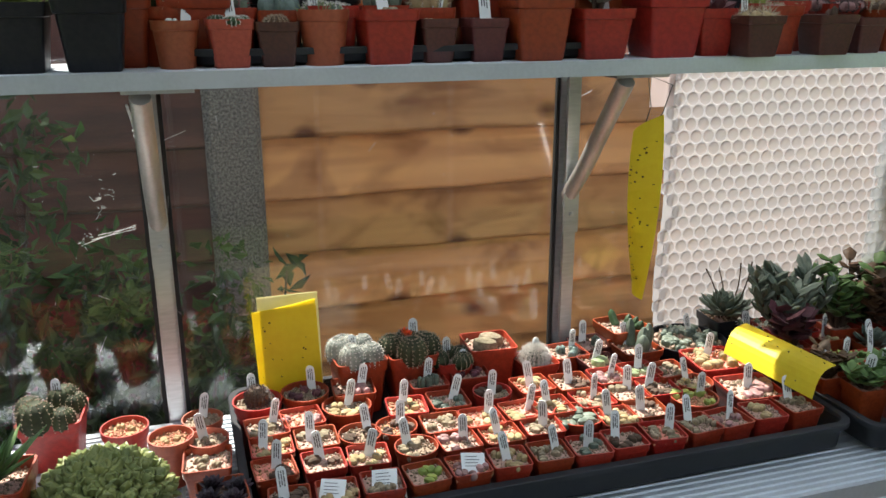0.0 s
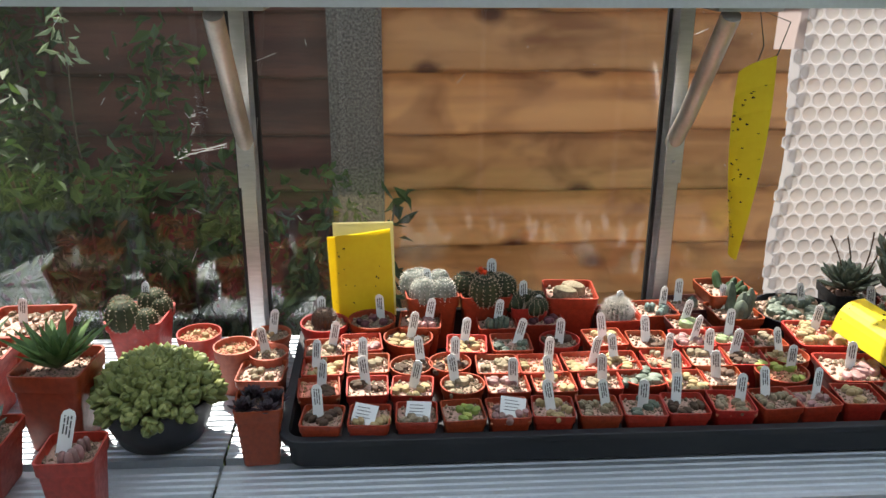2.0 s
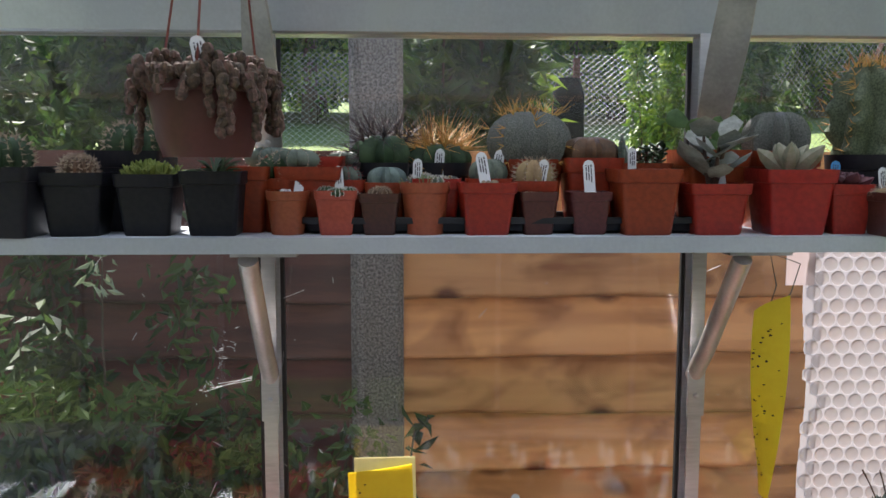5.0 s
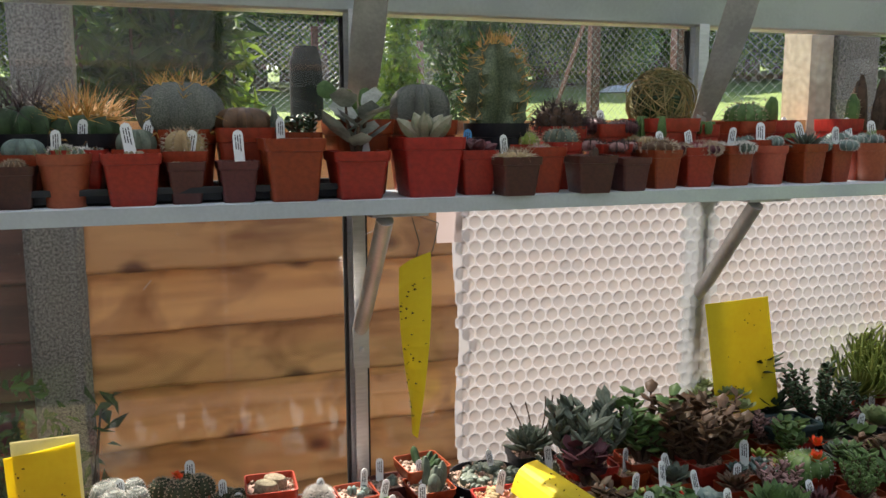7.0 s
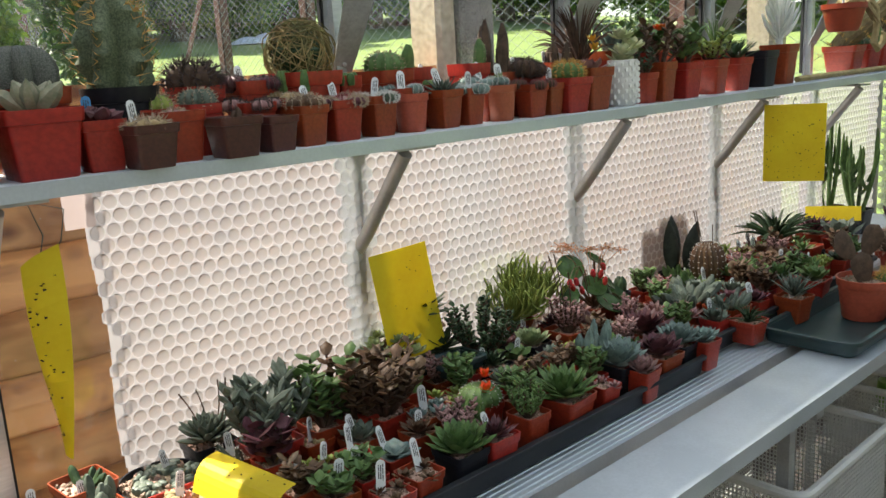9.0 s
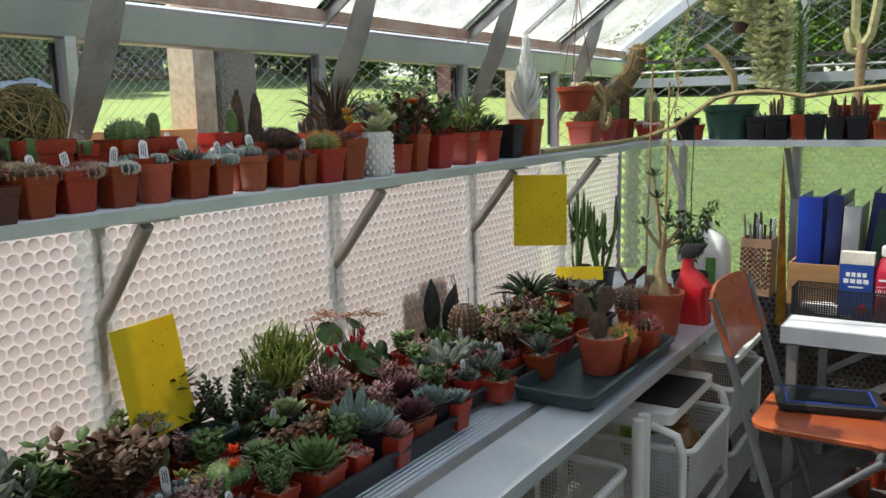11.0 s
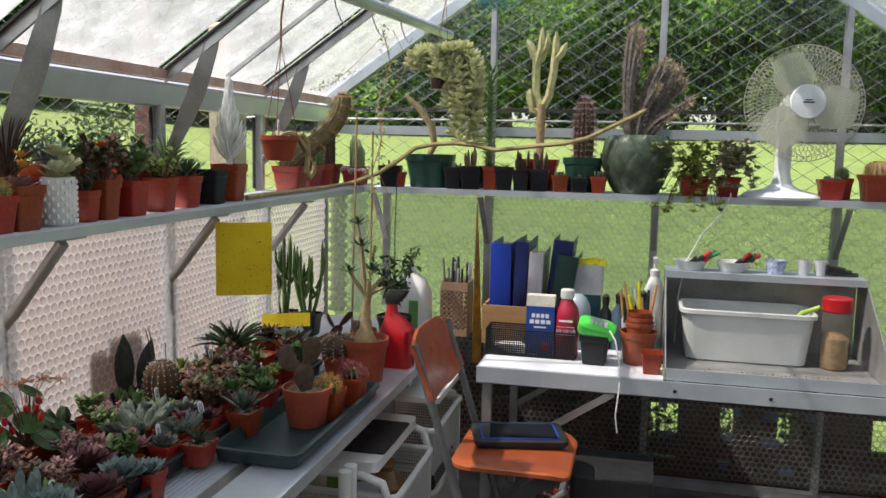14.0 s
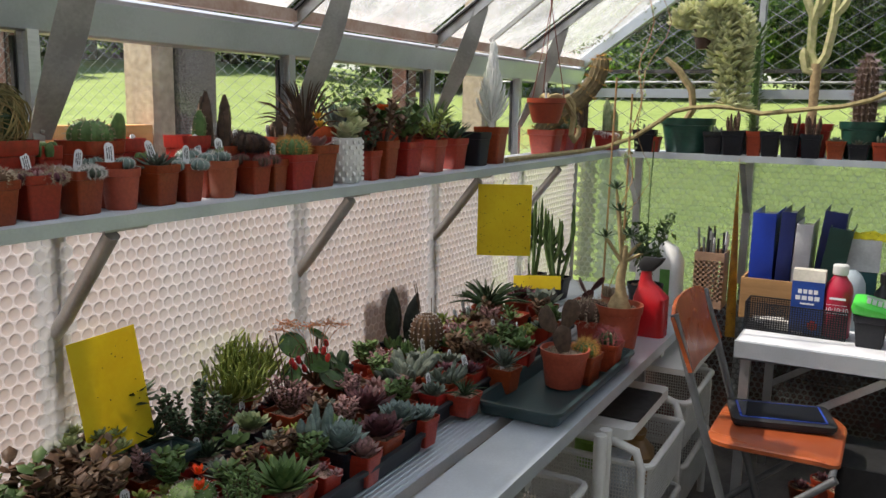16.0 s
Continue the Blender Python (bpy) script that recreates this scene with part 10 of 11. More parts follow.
hm = Matrix.Translation((-0.06, -0.045, 0.325)) @ Matrix.Rotation(radians(-86), 4, "Y") @ Matrix.Rotation(radians(6), 4, "X")
part("motor", Shape().lathe([(0.03, -0.11), (0.05, -0.09), (0.052, -0.03), (0.03, -0.02)], 20, mat4=hm), FAN_W, fan)
gs = Shape()
R = 0.196
for zz, sgn in ((0.0, 1), (0.0, -1)):
    for rr, dz in ((0.06, 0.041), (0.08, 0.039), (0.10, 0.037), (0.12, 0.034), (0.14, 0.029), (0.16, 0.0245), (0.18, 0.0165), (R, 0.0)):
        gs.tube([hm @ Vector((rr * math.cos(6.2832 * k / 40), rr * math.sin(6.2832 * k / 40), sgn * dz)) for k in range(41)], 0.0016 if rr == R else 0.0007, 4, cap=False)
    for k in range(72):
        a = 6.2832 * k / 72
        for tw in (0.55, -0.55):
            gs.tube([hm @ Vector((q * math.cos(a + tw * (q / R)), q * math.sin(a + tw * (q / R)), sgn * 0.042 * math.sqrt(max(0, 1 - (q / R) ** 2)))) for q in (0.04, 0.08, 0.12, 0.155, 0.182, R)], 0.00065, 3, cap=False)
part("guard", gs, FAN_G, fan, "cream wire mesh guard", kind="stuff")
hub = part("hub_cap", Shape().lathe([(0.052, 0.038), (0.058, 0.043), (0.055, 0.051), (0.001, 0.055)], 24, mat4=hm), FAN_W, fan)
part("maker_mark", Shape().box(-0.006, -0.018, 0.0545, -0.001, 0.018, 0.0562, mat4=hm).box(0.003, -0.012, 0.0545, 0.006, 0.012, 0.0562, mat4=hm), INK, hub, smooth=False)
for k in range(3):
    bl = Shape()
    rows = []
    for q in range(7):
        r = 0.04 + 0.135 * q / 6
        half = (0.34 + 0.46 * math.sin(math.pi * min(1, 0.25 + q / 7)))
        rows.append([hm @ Vector((r * math.cos(k * 2.094 + half * u + 0.4), r * math.sin(k * 2.094 + half * u + 0.4), 0.014 * u)) for u in (-1, -0.5, 0, 0.5, 1)])
    bl.loft(rows, False, False, closed=False)
    part("blade", bl, FAN_B, fan, "smoky translucent blade")
CABLE = surf("white_cable", (0.75, 0.75, 0.74), None, 40, 0.5)
tagged(part("cable", Shape().tube(V((3.52, -0.33, 1.17), (3.46, -0.325, 1.155), (3.455, -0.30, 1.10), (3.45, -0.235, 1.02), (3.43, -0.185, 0.92), (3.40, -0.165, 0.80), (3.36, -0.16, 0.65)), 0.0028, 6), CABLE), "thin white cable hanging down from the shelf", "cable")
net = Shape()
rg = random.Random(3)
for k in range(160):
    p = Vector((3.66, 0.60 - 0.10 * rg.random(), 1.90 - 0.06 * rg.random()))
    net.tube([p, p + Vector((rg.uniform(-0.02, 0.02), rg.uniform(-0.05, 0.05), rg.uniform(-0.05, 0.03)))], 0.0008, 3)
tagged(part("net_bundle", net, surf("teal_net", (0.01, 0.22, 0.18), None, 40, 0.6)), "bunched teal garden netting tied to the gable", "netting")
tagged(part("net_line", Shape().tube(V((3.95, 0.6, 1.93), (3.95, 0.0, 1.945), (3.95, -0.6, 1.92), (3.95, -1.1, 1.80)), 0.008, 6), surf("teal_rope", (0.01, 0.20, 0.17), None, 40, 0.6)), "teal netting edge strung outside the gable", "netting")
tagged(part("black_rail", Shape().box(3.93, -1.2, 1.452, 3.95, 1.25, 1.468), GASKET, smooth=False), "black straining bar outside the end glass", "rail")

# trailing vine from the pole
vine = thing("trailing_vine", "thin pale green vine climbing a cane to the roof hook", "vine", matrix=Matrix.Translation((3.05, 0.86, 0)))
vs, vl = Shape(), Shape()
vp = [Vector((0.015 * math.sin(i * 0.9), 0.015 * math.cos(i * 1.3) - 0.004 * i, 0.72 + i * 0.05)) for i in range(20)]
vs.tube(vp, 0.0018, 5)
vs.tube([v + Vector((0.03 * math.sin(k * 0.5), -0.03 + 0.02 * math.cos(k * 0.7), 0)) for k, v in enumerate(vp[3:])], 0.0012, 5)
vs.tube(V((0.03, -0.015, 0.70), (0.03, -0.02, 1.35)), 0.0032, 6)
vs.tube(V((-0.02, 0.03, 0.70), (-0.015, 0.02, 1.40)), 0.0032, 6)
vs.tube(V((0.0, -0.07, 1.66), (0.01, 0.04, 1.56), (0.02, 0.12, 1.50), (0.0, 0.19, 1.48)), 0.001, 4)
rg = random.Random(17)
for v in vp[9:]:
    leaf_cloud(vl, rg, v, (0.03, 0.03, 0.03), 16, 0.014, 0.5)
for q in (0.05, 0.09, 0.13, 0.17):
    leaf_cloud(vl, rg, (0.01, q, 1.56 - q * 0.4), (0.02, 0.03, 0.015), 14, 0.013, 0.4)
part("stem", vs, surf("cane", (0.40, 0.20, 0.09), (0.30, 0.22, 0.10), 30, 0.7), vine)
part("foliage", vl, P_PALE, vine, smooth=False)


# ---- far corner of the bench ----
cau = Shape().tube(V((0, 0, -0.005), (0, 0, 0.012), (0.0, 0, 0.03), (0.004, -0.002, 0.05), (0.0, 0, 0.09), (0.004, -0.006, 0.14), (0.0, -0.01, 0.19)), [0.030, 0.034, 0.026, 0.017, 0.013, 0.011, 0.007], 12)
for e in ((0.02, -0.05, 0.20), (0.0, 0.05, 0.21), (-0.01, 0.01, 0.29), (0.01, -0.06, 0.17), (0.02, 0.03, 0.35)):
    cau.tube(V((0.0, -0.002, 0.14), Vector(e) * 0.8 + Vector((0, 0, 0.03)), e), [0.006, 0.005, 0.003], 6)
cl = Shape()
rg = random.Random(23)
for e in ((0.02, -0.05, 0.20), (0.0, 0.05, 0.21), (-0.01, 0.01, 0.29), (0.01, -0.06, 0.17), (0.02, 0.03, 0.35), (0.0, -0.02, 0.22)):
    rosette(cl, rg, e, 13, 0.042, 0.010, 0.003, (75, 0), 0.6, 0.1)
potted("potted_caudex_tree", "swollen-stemmed small tree in a terracotta round pot", 2.74, 0.748, BENCH, 0.142, 0.130, "round", "terra", {"trunk": (cau, P_TAN), "leaves": (cl, P_DARK)}, seed=71, grit="fine")
potted("potted_pad_cactus", "brown corky pad cactus in a terracotta round pot", 2.305, 0.752, 0.620, 0.124, 0.095, "round", "terra", grow_pads(random.Random(72), 0.075, 0.12, P_BROWN, 3), seed=72, grit="fine", tag=2)
CAN_RED = surf("red_plastic_can", (0.50, 0.012, 0.018), (0.40, 0.01, 0.015), 8, 0.3, 0, 0.03)
can = thing("watering_bottle", "bright red plastic sprayer bottle with a black head", "sprayer", matrix=Matrix.Translation((2.935, 0.705, BENCH)) @ Matrix.Scale(0.85, 4))
part("body", Shape().loft([round_rect(-0.05, -0.06, 0.05, 0.06, 0.03, z) if k < 4 else round_rect(-0.035, -0.01 - 0.0, 0.035, 0.06, 0.03, z) for k, z in enumerate((0.0, 0.01, 0.10, 0.14))] + [round_rect(-0.03, -0.03, 0.03, 0.05, 0.025, 0.175), round_rect(-0.022, 0.0, 0.022, 0.045, 0.02, 0.20), round_rect(-0.018, 0.004, 0.018, 0.04, 0.017, 0.235)]), CAN_RED, can)
part("spray_head", Shape().loft([round_rect(-0.02, -0.005, 0.02, 0.045, 0.015, 0.236), round_rect(-0.02, -0.03, 0.02, 0.05, 0.015, 0.262), round_rect(-0.012, -0.045, 0.012, 0.035, 0.01, 0.285)]), GASKET, can, "black trigger head")
vinep = Shape()
vl = Shape()
rg = random.Random(29)
for k in range(9):
    t = Vector((rg.uniform(-0.06, 0.06), rg.uniform(-0.10, 0.08), rg.uniform(0.10, 0.24)))
    vinep.tube(arc((0, 0, 0), t, 5, (0, 0, 0.03)), 0.0014, 5)
    for q in (0.5, 0.7, 0.85, 1.0):
        leaf_cloud(vl, rg, t * q + Vector((0, 0, 0.02)), (0.02, 0.02, 0.02), 7, 0.026, 0.5)
vinep.tube(V((0.01, 0, 0), (0.01, 0.005, 0.3), (0.012, 0.0, 0.5)), 0.0022, 5)
potted("potted_vine", "dark leafy vine in a black round pot", 3.22, 0.80, BENCH, 0.125, 0.10, "round", "black", {"stems": (vinep, P_DARK), "leaves": (vl, LEAF_A)}, seed=73)
potted("potted_caudex", "grey swollen figure-like stem in a terracotta pot", 3.02, 0.845, BENCH, 0.09, 0.09, "round", "terra", grow_stones(random.Random(74), 0.03, 0.075, P_STONE, 3), seed=74)
WHITE_PL = surf("white_plastic", (0.72, 0.73, 0.70), (0.62, 0.63, 0.60), 10, 0.4, 0, 0.03)
jug = thing("plastic_jug", "white plastic fertiliser jug with a green label", "jug", matrix=Matrix.Translation((3.42, 0.80, BENCH)))
part("body", Shape().loft([round_rect(-0.055, -0.075, 0.055, 0.075, 0.025, 0.0), round_rect(-0.06, -0.08, 0.06, 0.08, 0.03, 0.01), round_rect(-0.06, -0.08, 0.06, 0.08, 0.03, 0.15), round_rect(-0.04, -0.06, 0.04, 0.05, 0.03, 0.20), round_rect(-0.018, -0.02, 0.018, 0.018, 0.016, 0.225), round_rect(-0.018, -0.02, 0.018, 0.018, 0.016, 0.255)]), WHITE_PL, jug)
part("label", Shape().box(-0.0625, -0.05, 0.03, -0.0605, -0.015, 0.13), surf("green_label", (0.10, 0.28, 0.06), None, 30, 0.5), jug, "green and yellow paper label", smooth=False)
rack = thing("pen_basket", "perforated beige basket full of pens and tools", "basket", matrix=Matrix.Translation((3.45, 0.625, BENCH)))
rs = Shape()
for sx in (-1, 1):
    rs.box(sx * 0.05 - 0.0015, -0.05, 0, sx * 0.05 + 0.0015, 0.05, 0.025).box(sx * 0.05 - 0.0015, -0.05, 0.17, sx * 0.05 + 0.0015, 0.05, 0.20)
    for i in range(6):
        rs.box(sx * 0.05 - 0.0015, -0.05 + i * 0.018, 0.025, sx * 0.05 + 0.0015, -0.05 + i * 0.018 + 0.009, 0.17)
    for j in range(8):
        rs.box(sx * 0.05 - 0.0015, -0.05, 0.033 + j * 0.018, sx * 0.05 + 0.0015, 0.05, 0.041 + j * 0.018)
    rs.box(-0.05, sx * 0.05 - 0.0015, 0, 0.05, sx * 0.05 + 0.0015, 0.20)
rs.box(-0.05, -0.05, 0, 0.05, 0.05, 0.003)
part("body", rs, surf("beige_basket_plastic", (0.40, 0.25, 0.16), (0.32, 0.19, 0.12), 10, 0.5, 0, 0.03), rack, smooth=False, kind="stuff")
for k in range(16):
    p = Vector((rg.uniform(-0.035, 0.035), rg.uniform(-0.035, 0.035), 0.02))
    part("pen", Shape().tube([p, p + Vector((rg.uniform(-0.02, 0.02), rg.uniform(-0.03, 0.03), rg.uniform(0.21, 0.27)))], 0.004, 6), [GASKET, HOOK, CABLE, GASKET][k % 4], rack)
box = thing("cardboard_box", "small tan wooden box on the shelf behind pots", "box", matrix=Matrix.Translation((2.60, 1.17, shelf_top(2.60))))
part("carton", Shape().box(-0.05, -0.04, 0, 0.05, 0.04, 0.07), surf("cardboard", (0.42, 0.25, 0.13), None, 12, 0.8), box, smooth=False)
# studded white cup on the shelf
cup = thing("potted_succulent", "pale rosettes in a white studded glazed pot", "potted plant", matrix=Matrix.Translation((1.909, 1.132, SHELF)) @ Matrix.Scale(1.2, 4))
cs = Shape().lathe([(0.001, 0), (0.024, 0), (0.028, 0.006), (0.031, 0.045), (0.029, 0.082), (0.026, 0.082), (0.026, 0.07)], 20)
cpot = part("pot", cs, POT_WHITE, cup, "white pot covered with round studs")
stud = None
for i in range(8):
    for j in range(14):
        a = 6.2832 * (j + 0.5 * (i % 2)) / 14
        mtx = Matrix.Translation((0.0305 * math.cos(a), 0.0305 * math.sin(a), 0.008 + i * 0.0095))
        if stud is None:
            sd_ = Shape()
            pebble(sd_, random.Random(3), (0, 0, 0), 0.0042)
            stud = part("stud", sd_, POT_WHITE, cpot, matrix=mtx).data
        else:
            share("stud", stud, cpot, mtx)
rl = Shape()
for c in ((0, 0, 0.078), (-0.012, -0.012, 0.09), (0.008, -0.016, 0.10), (0.0, 0.0, 0.118), (0.014, 0.0, 0.088)):
    rosette(rl, rg, c, 16, 0.030, 0.018, 0.005, (75, 5), 0.25, 0.25)
part("foliage", rl, P_CREAM, cup)


# ---- chair with a tablet ----
SEATWOOD = surf("red_brown_plywood", (0.42, 0.10, 0.03), (0.28, 0.06, 0.02), 6, 0.28, 0, 0.05, 60, stretch=(1, 0.25, 1))
TUBE_GREY = surf("grey_painted_tube", (0.16, 0.17, 0.18), (0.12, 0.125, 0.13), 14, 0.4, 0.4, 0.03)
chair = thing("folding_chair", "folding chair with red-brown plywood seat and back", "chair")
SZ = 0.445
rings = []
for z, d in ((SZ - 0.008, 0.004), (SZ - 0.005, 0.0), (SZ + 0.005, 0.0), (SZ + 0.008, 0.005)):
    rings.append([(x, y, zz - 0.014 * ((x - 2.72) / 0.15) ** 2 * 0 - 0.02 * max(0, (0.17 - y)) / 0.06) for x, y, zz in round_rect(2.56 + d, 0.125 + d, 2.93 - d, 0.452 - d, 0.06, z, 5)])
part("seat", Shape().loft(rings), SEATWOOD, chair)
bk = Shape()
cols = []
for k in range(9):
    x = 2.500 + 0.40 * k / 8
    bow = 0.022 * (1 - ((k - 4) / 4) ** 2)
    cut = 0.028 if k in (0, 8) else 0.008 if k in (1, 7) else 0.0
    lo, hi = Vector((x, 0.484 + bow, 0.615 + cut)), Vector((x, 0.538 + bow, 0.805 - cut))
    n = Vector((0, 0.93, -0.36)) * 0.005
    cols.append([lo - n, hi - n, hi + n, lo + n])
bk.loft(cols)
part("backrest", bk, SEATWOOD, chair)
for x in (2.515, 2.885):
    part("leg", Shape().tube(V((x, 0.538, 0.785), (x, 0.482, 0.61), (x, 0.40, 0.35), (x, 0.29, 0.0)), 0.011, 10), TUBE_GREY, chair, "grey steel tube upright and front leg")
    part("leg", Shape().tube(V((x + 0.016, 0.13, SZ - 0.02), (x + 0.016, 0.36, 0.22), (x + 0.016, 0.58, 0.0)), 0.010, 10), TUBE_GREY, chair, "grey steel tube rear leg")
part("crossbar", Shape().tube(V((2.515, 0.321, 0.10), (2.885, 0.321, 0.10)), 0.008, 8), TUBE_GREY, chair)
part("crossbar", Shape().tube(V((2.531, 0.14, SZ - 0.022), (2.901, 0.14, SZ - 0.022)), 0.009, 8), TUBE_GREY, chair)
tab = thing("tablet", "tablet in a thick black rubber case lying face up", "tablet", matrix=Matrix.Translation((2.815, 0.295, SZ + 0.0085)) @ Matrix.Rotation(radians(15), 4, "Z"))
part("case", Shape().loft([round_rect(-0.085, -0.13, 0.085, 0.13, 0.02, z) for z in (0.0, 0.004)] + [round_rect(-0.09, -0.135, 0.09, 0.135, 0.022, z) for z in (0.008, 0.020)] + [round_rect(-0.082, -0.127, 0.082, 0.127, 0.016, 0.022)]), GASKET, tab)
part("bezel", Shape().loft([round_rect(-0.068, -0.113, 0.068, 0.113, 0.006, 0.0222), round_rect(-0.068, -0.113, 0.068, 0.113, 0.006, 0.0236)]), surf("blue_bezel", (0.02, 0.07, 0.45), None, 20, 0.3), tab)
scr, _, sb = nodes_of("dark_screen")
sb.inputs["Base Color"].default_value, sb.inputs["Roughness"].default_value = (0.012, 0.014, 0.018, 1), 0.06
part("screen", Shape().box(-0.062, -0.107, 0.0237, 0.062, 0.107, 0.0247), scr, tab, "dark glossy reflecting screen", smooth=False)


# ---- things on the potting table ----
BLUE_B = surf("blue_binder", (0.012, 0.045, 0.36), (0.01, 0.035, 0.28), 10, 0.35, 0, 0.03)
NAVY_B = surf("navy_binder", (0.012, 0.022, 0.12), None, 10, 0.4, 0, 0.03)
GREEN_B = surf("green_binder", (0.015, 0.06, 0.045), None, 10, 0.4, 0, 0.03)
PAPER = surf("paper_edges", (0.72, 0.71, 0.66), (0.60, 0.58, 0.54), 80, 0.8, 0, 0.1, stretch=(1, 12, 1))
CLEARF = surf("milky_folder", (0.66, 0.66, 0.68), (0.55, 0.56, 0.58), 10, 0.3, 0, 0.03, trans=0.2)


def binder(label, y, w, mat, lean, h=0.325, d=0.27, x=3.335):
    """A lever-arch file with its spine towards the room."""
    b = thing("ring_binder", label, "binder", "files on the table", Matrix.Translation((x, y, TABLE + 0.020)) @ Matrix.Rotation(lean, 4, "X"))
    part("spine", Shape().loft([round_rect(0, -w, 0.004, 0, 0.0015, z, 2) for z in (0, h)]), mat, b)
    part("cover", Shape().box(0.004, -0.003, 0, d, 0, h), mat, b, smooth=False)
    part("cover", Shape().box(0.004, -w, 0, d, -w + 0.003, h), mat, b, smooth=False)
    part("pages", Shape().box(0.012, -w * 0.8, 0.006, d - 0.02, -w * 0.18, h - 0.02), PAPER, b, smooth=False)
    part("finger_ring", Shape().tube([(-0.0006, -w / 2 + 0.010 * math.cos(6.2832 * k / 14), 0.08 + 0.010 * math.sin(6.2832 * k / 14)) for k in range(15)], 0.0018, 5), HOOK, b)
    return b


binder("bright blue lever-arch file standing upright", 0.482, 0.074, BLUE_B, 0.0)
binder("dark blue lever-arch file standing upright", 0.402, 0.045, NAVY_B, 0.03, 0.335)
binder("milky plastic folder stuffed with papers", 0.352, 0.050, CLEARF, 0.03, 0.30, 0.24, 3.325)
binder("dark blue file leaning behind the folder", 0.300, 0.070, NAVY_B, 0.10, 0.345, 0.22, 3.385)
binder("dark green file leaning against the others", 0.285, 0.070, GREEN_B, 0.14, 0.30, 0.22, 3.33)
crate = thing("wooden_box", "open pale wooden tray of files on the table", "box", matrix=Matrix.Translation((3.275, 0.415, TABLE + 0.0005)))
TANW = surf("pale_wood", (0.52, 0.29, 0.12), (0.40, 0.21, 0.08), 8, 0.6, 0, 0.1, stretch=(1, 0.3, 3))
for nm, b in (("front", (-0.004, -0.205, 0.0, 0.004, 0.08, 0.135)), ("side", (0.004, 0.072, 0.0, 0.33, 0.08, 0.135)), ("base", (0.004, -0.205, 0.0, 0.33, 0.072, 0.019))):
    part(nm, Shape().box(*b), TANW, crate, smooth=False)
bas = thing("mesh_basket", "low black perforated plastic basket with papers", "basket", matrix=Matrix.Translation((3.165, 0.307, TABLE + 0.0005)))
def mesh_panel(s, a, b, h, nx, nz, t=0.0018):
    a, b = Vector(a), Vector(b)
    d = (b - a) / nx
    for i in range(nx + 1):
        bar(s, a + d * i, a + d * i + UP * h, 0.0028, t, (b - a).normalized().cross(UP))
    for j in range(nz + 1):
        z = UP * h * j / nz
        bar(s, a + z, b + z, t, 0.0045 if j in (0, nz) else 0.0026)
ms = Shape()
c = [(-0.05, -0.145, 0.002), (0.05, -0.145, 0.002), (0.05, 0.145, 0.002), (-0.05, 0.145, 0.002)]
for i in range(4):
    mesh_panel(ms, c[i], c[(i + 1) % 4], 0.085, 14 if i % 2 == 0 else 40, 12)
ms.box(-0.05, -0.145, 0, 0.05, 0.145, 0.002)
part("body", ms, TRAY_BLACK, bas, smooth=False, kind="stuff")
for k in range(5):
    part("paper_sheet", Shape().box(-0.036 + 0.004 * k, -0.03 + 0.015 * k, 0.004 + 0.006 * k, 0.030 + 0.002 * k, 0.075 + 0.012 * k, 0.0085 + 0.006 * k, mat4=Matrix.Rotation(radians(6 * (k - 2)), 4, "Z")), PAPER, bas, "loose white paper", smooth=False)
car = thing("carton", "blue and white rose treatment carton", "carton", matrix=Matrix.Translation((3.130, 0.277, TABLE + 0.003)))
part("carton_body", Shape().box(0.0, -0.046, 0, 0.05, 0.046, 0.165), surf("blue_carton", (0.015, 0.07, 0.33), (0.012, 0.05, 0.25), 8, 0.4, 0, 0.02), car, smooth=False)
part("top_flap", Shape().loft([[(0.0, -0.046, 0.1655), (0.05, -0.046, 0.1655), (0.05, 0.046, 0.1655), (0.0, 0.046, 0.1655)], [(0.004, -0.046, 0.20), (0.046, -0.046, 0.20), (0.046, 0.046, 0.20), (0.004, 0.046, 0.20)]]), surf("cream_card", (0.72, 0.68, 0.58), None, 10, 0.6), car, smooth=False)
mk = Shape()
for z, w, h in ((0.128, 0.030, 0.013), (0.108, 0.036, 0.013), (0.094, 0.022, 0.005)):
    n = 4 if h > 0.01 else 1
    for i in range(n):
        y0 = -w + 2 * w * i / n
        mk.box(-0.0012, y0 + 0.002, z, -0.0004, y0 + 2 * w / n - 0.002, z + h)
part("brand_panel", mk, WHITE_LAM, car, "white lettering blocks", smooth=False)
part("red_motif", Shape().lathe([(0.001, 0), (0.016, 0.0), (0.014, 0.001), (0.001, 0.0015)], 9, mat4=Matrix.Translation((-0.0004, -0.02, 0.03)) @ Matrix.Rotation(radians(-90), 4, "Y")), CAN_RED, car)
bot = thing("feed_bottle", "crimson plastic bottle with white cap and printed numbers", "bottle", matrix=Matrix.Translation((3.160, 0.193, TABLE + 0.003)) @ Matrix.Scale(1.12, 4))
part("body", Shape().lathe([(0.001, 0), (0.033, 0), (0.036, 0.004), (0.036, 0.125), (0.032, 0.145), (0.018, 0.165), (0.016, 0.172)], 24), surf("crimson_plastic", (0.42, 0.02, 0.05), (0.36, 0.015, 0.04), 8, 0.3), bot)
part("cap", Shape().lathe([(0.019, 0.172), (0.02, 0.175), (0.02, 0.196), (0.017, 0.199), (0.001, 0.2)], 20), WHITE_PL, bot)
fo = bpy.data.curves.new("numbers", "FONT")
fo.body, fo.size, fo.extrude, fo.align_x = "10:10:10", 0.017, 0.0003, "CENTER"
fob = new("numbers", fo)
fob.data.materials.append(WHITE_LAM)
fob.parent = bot
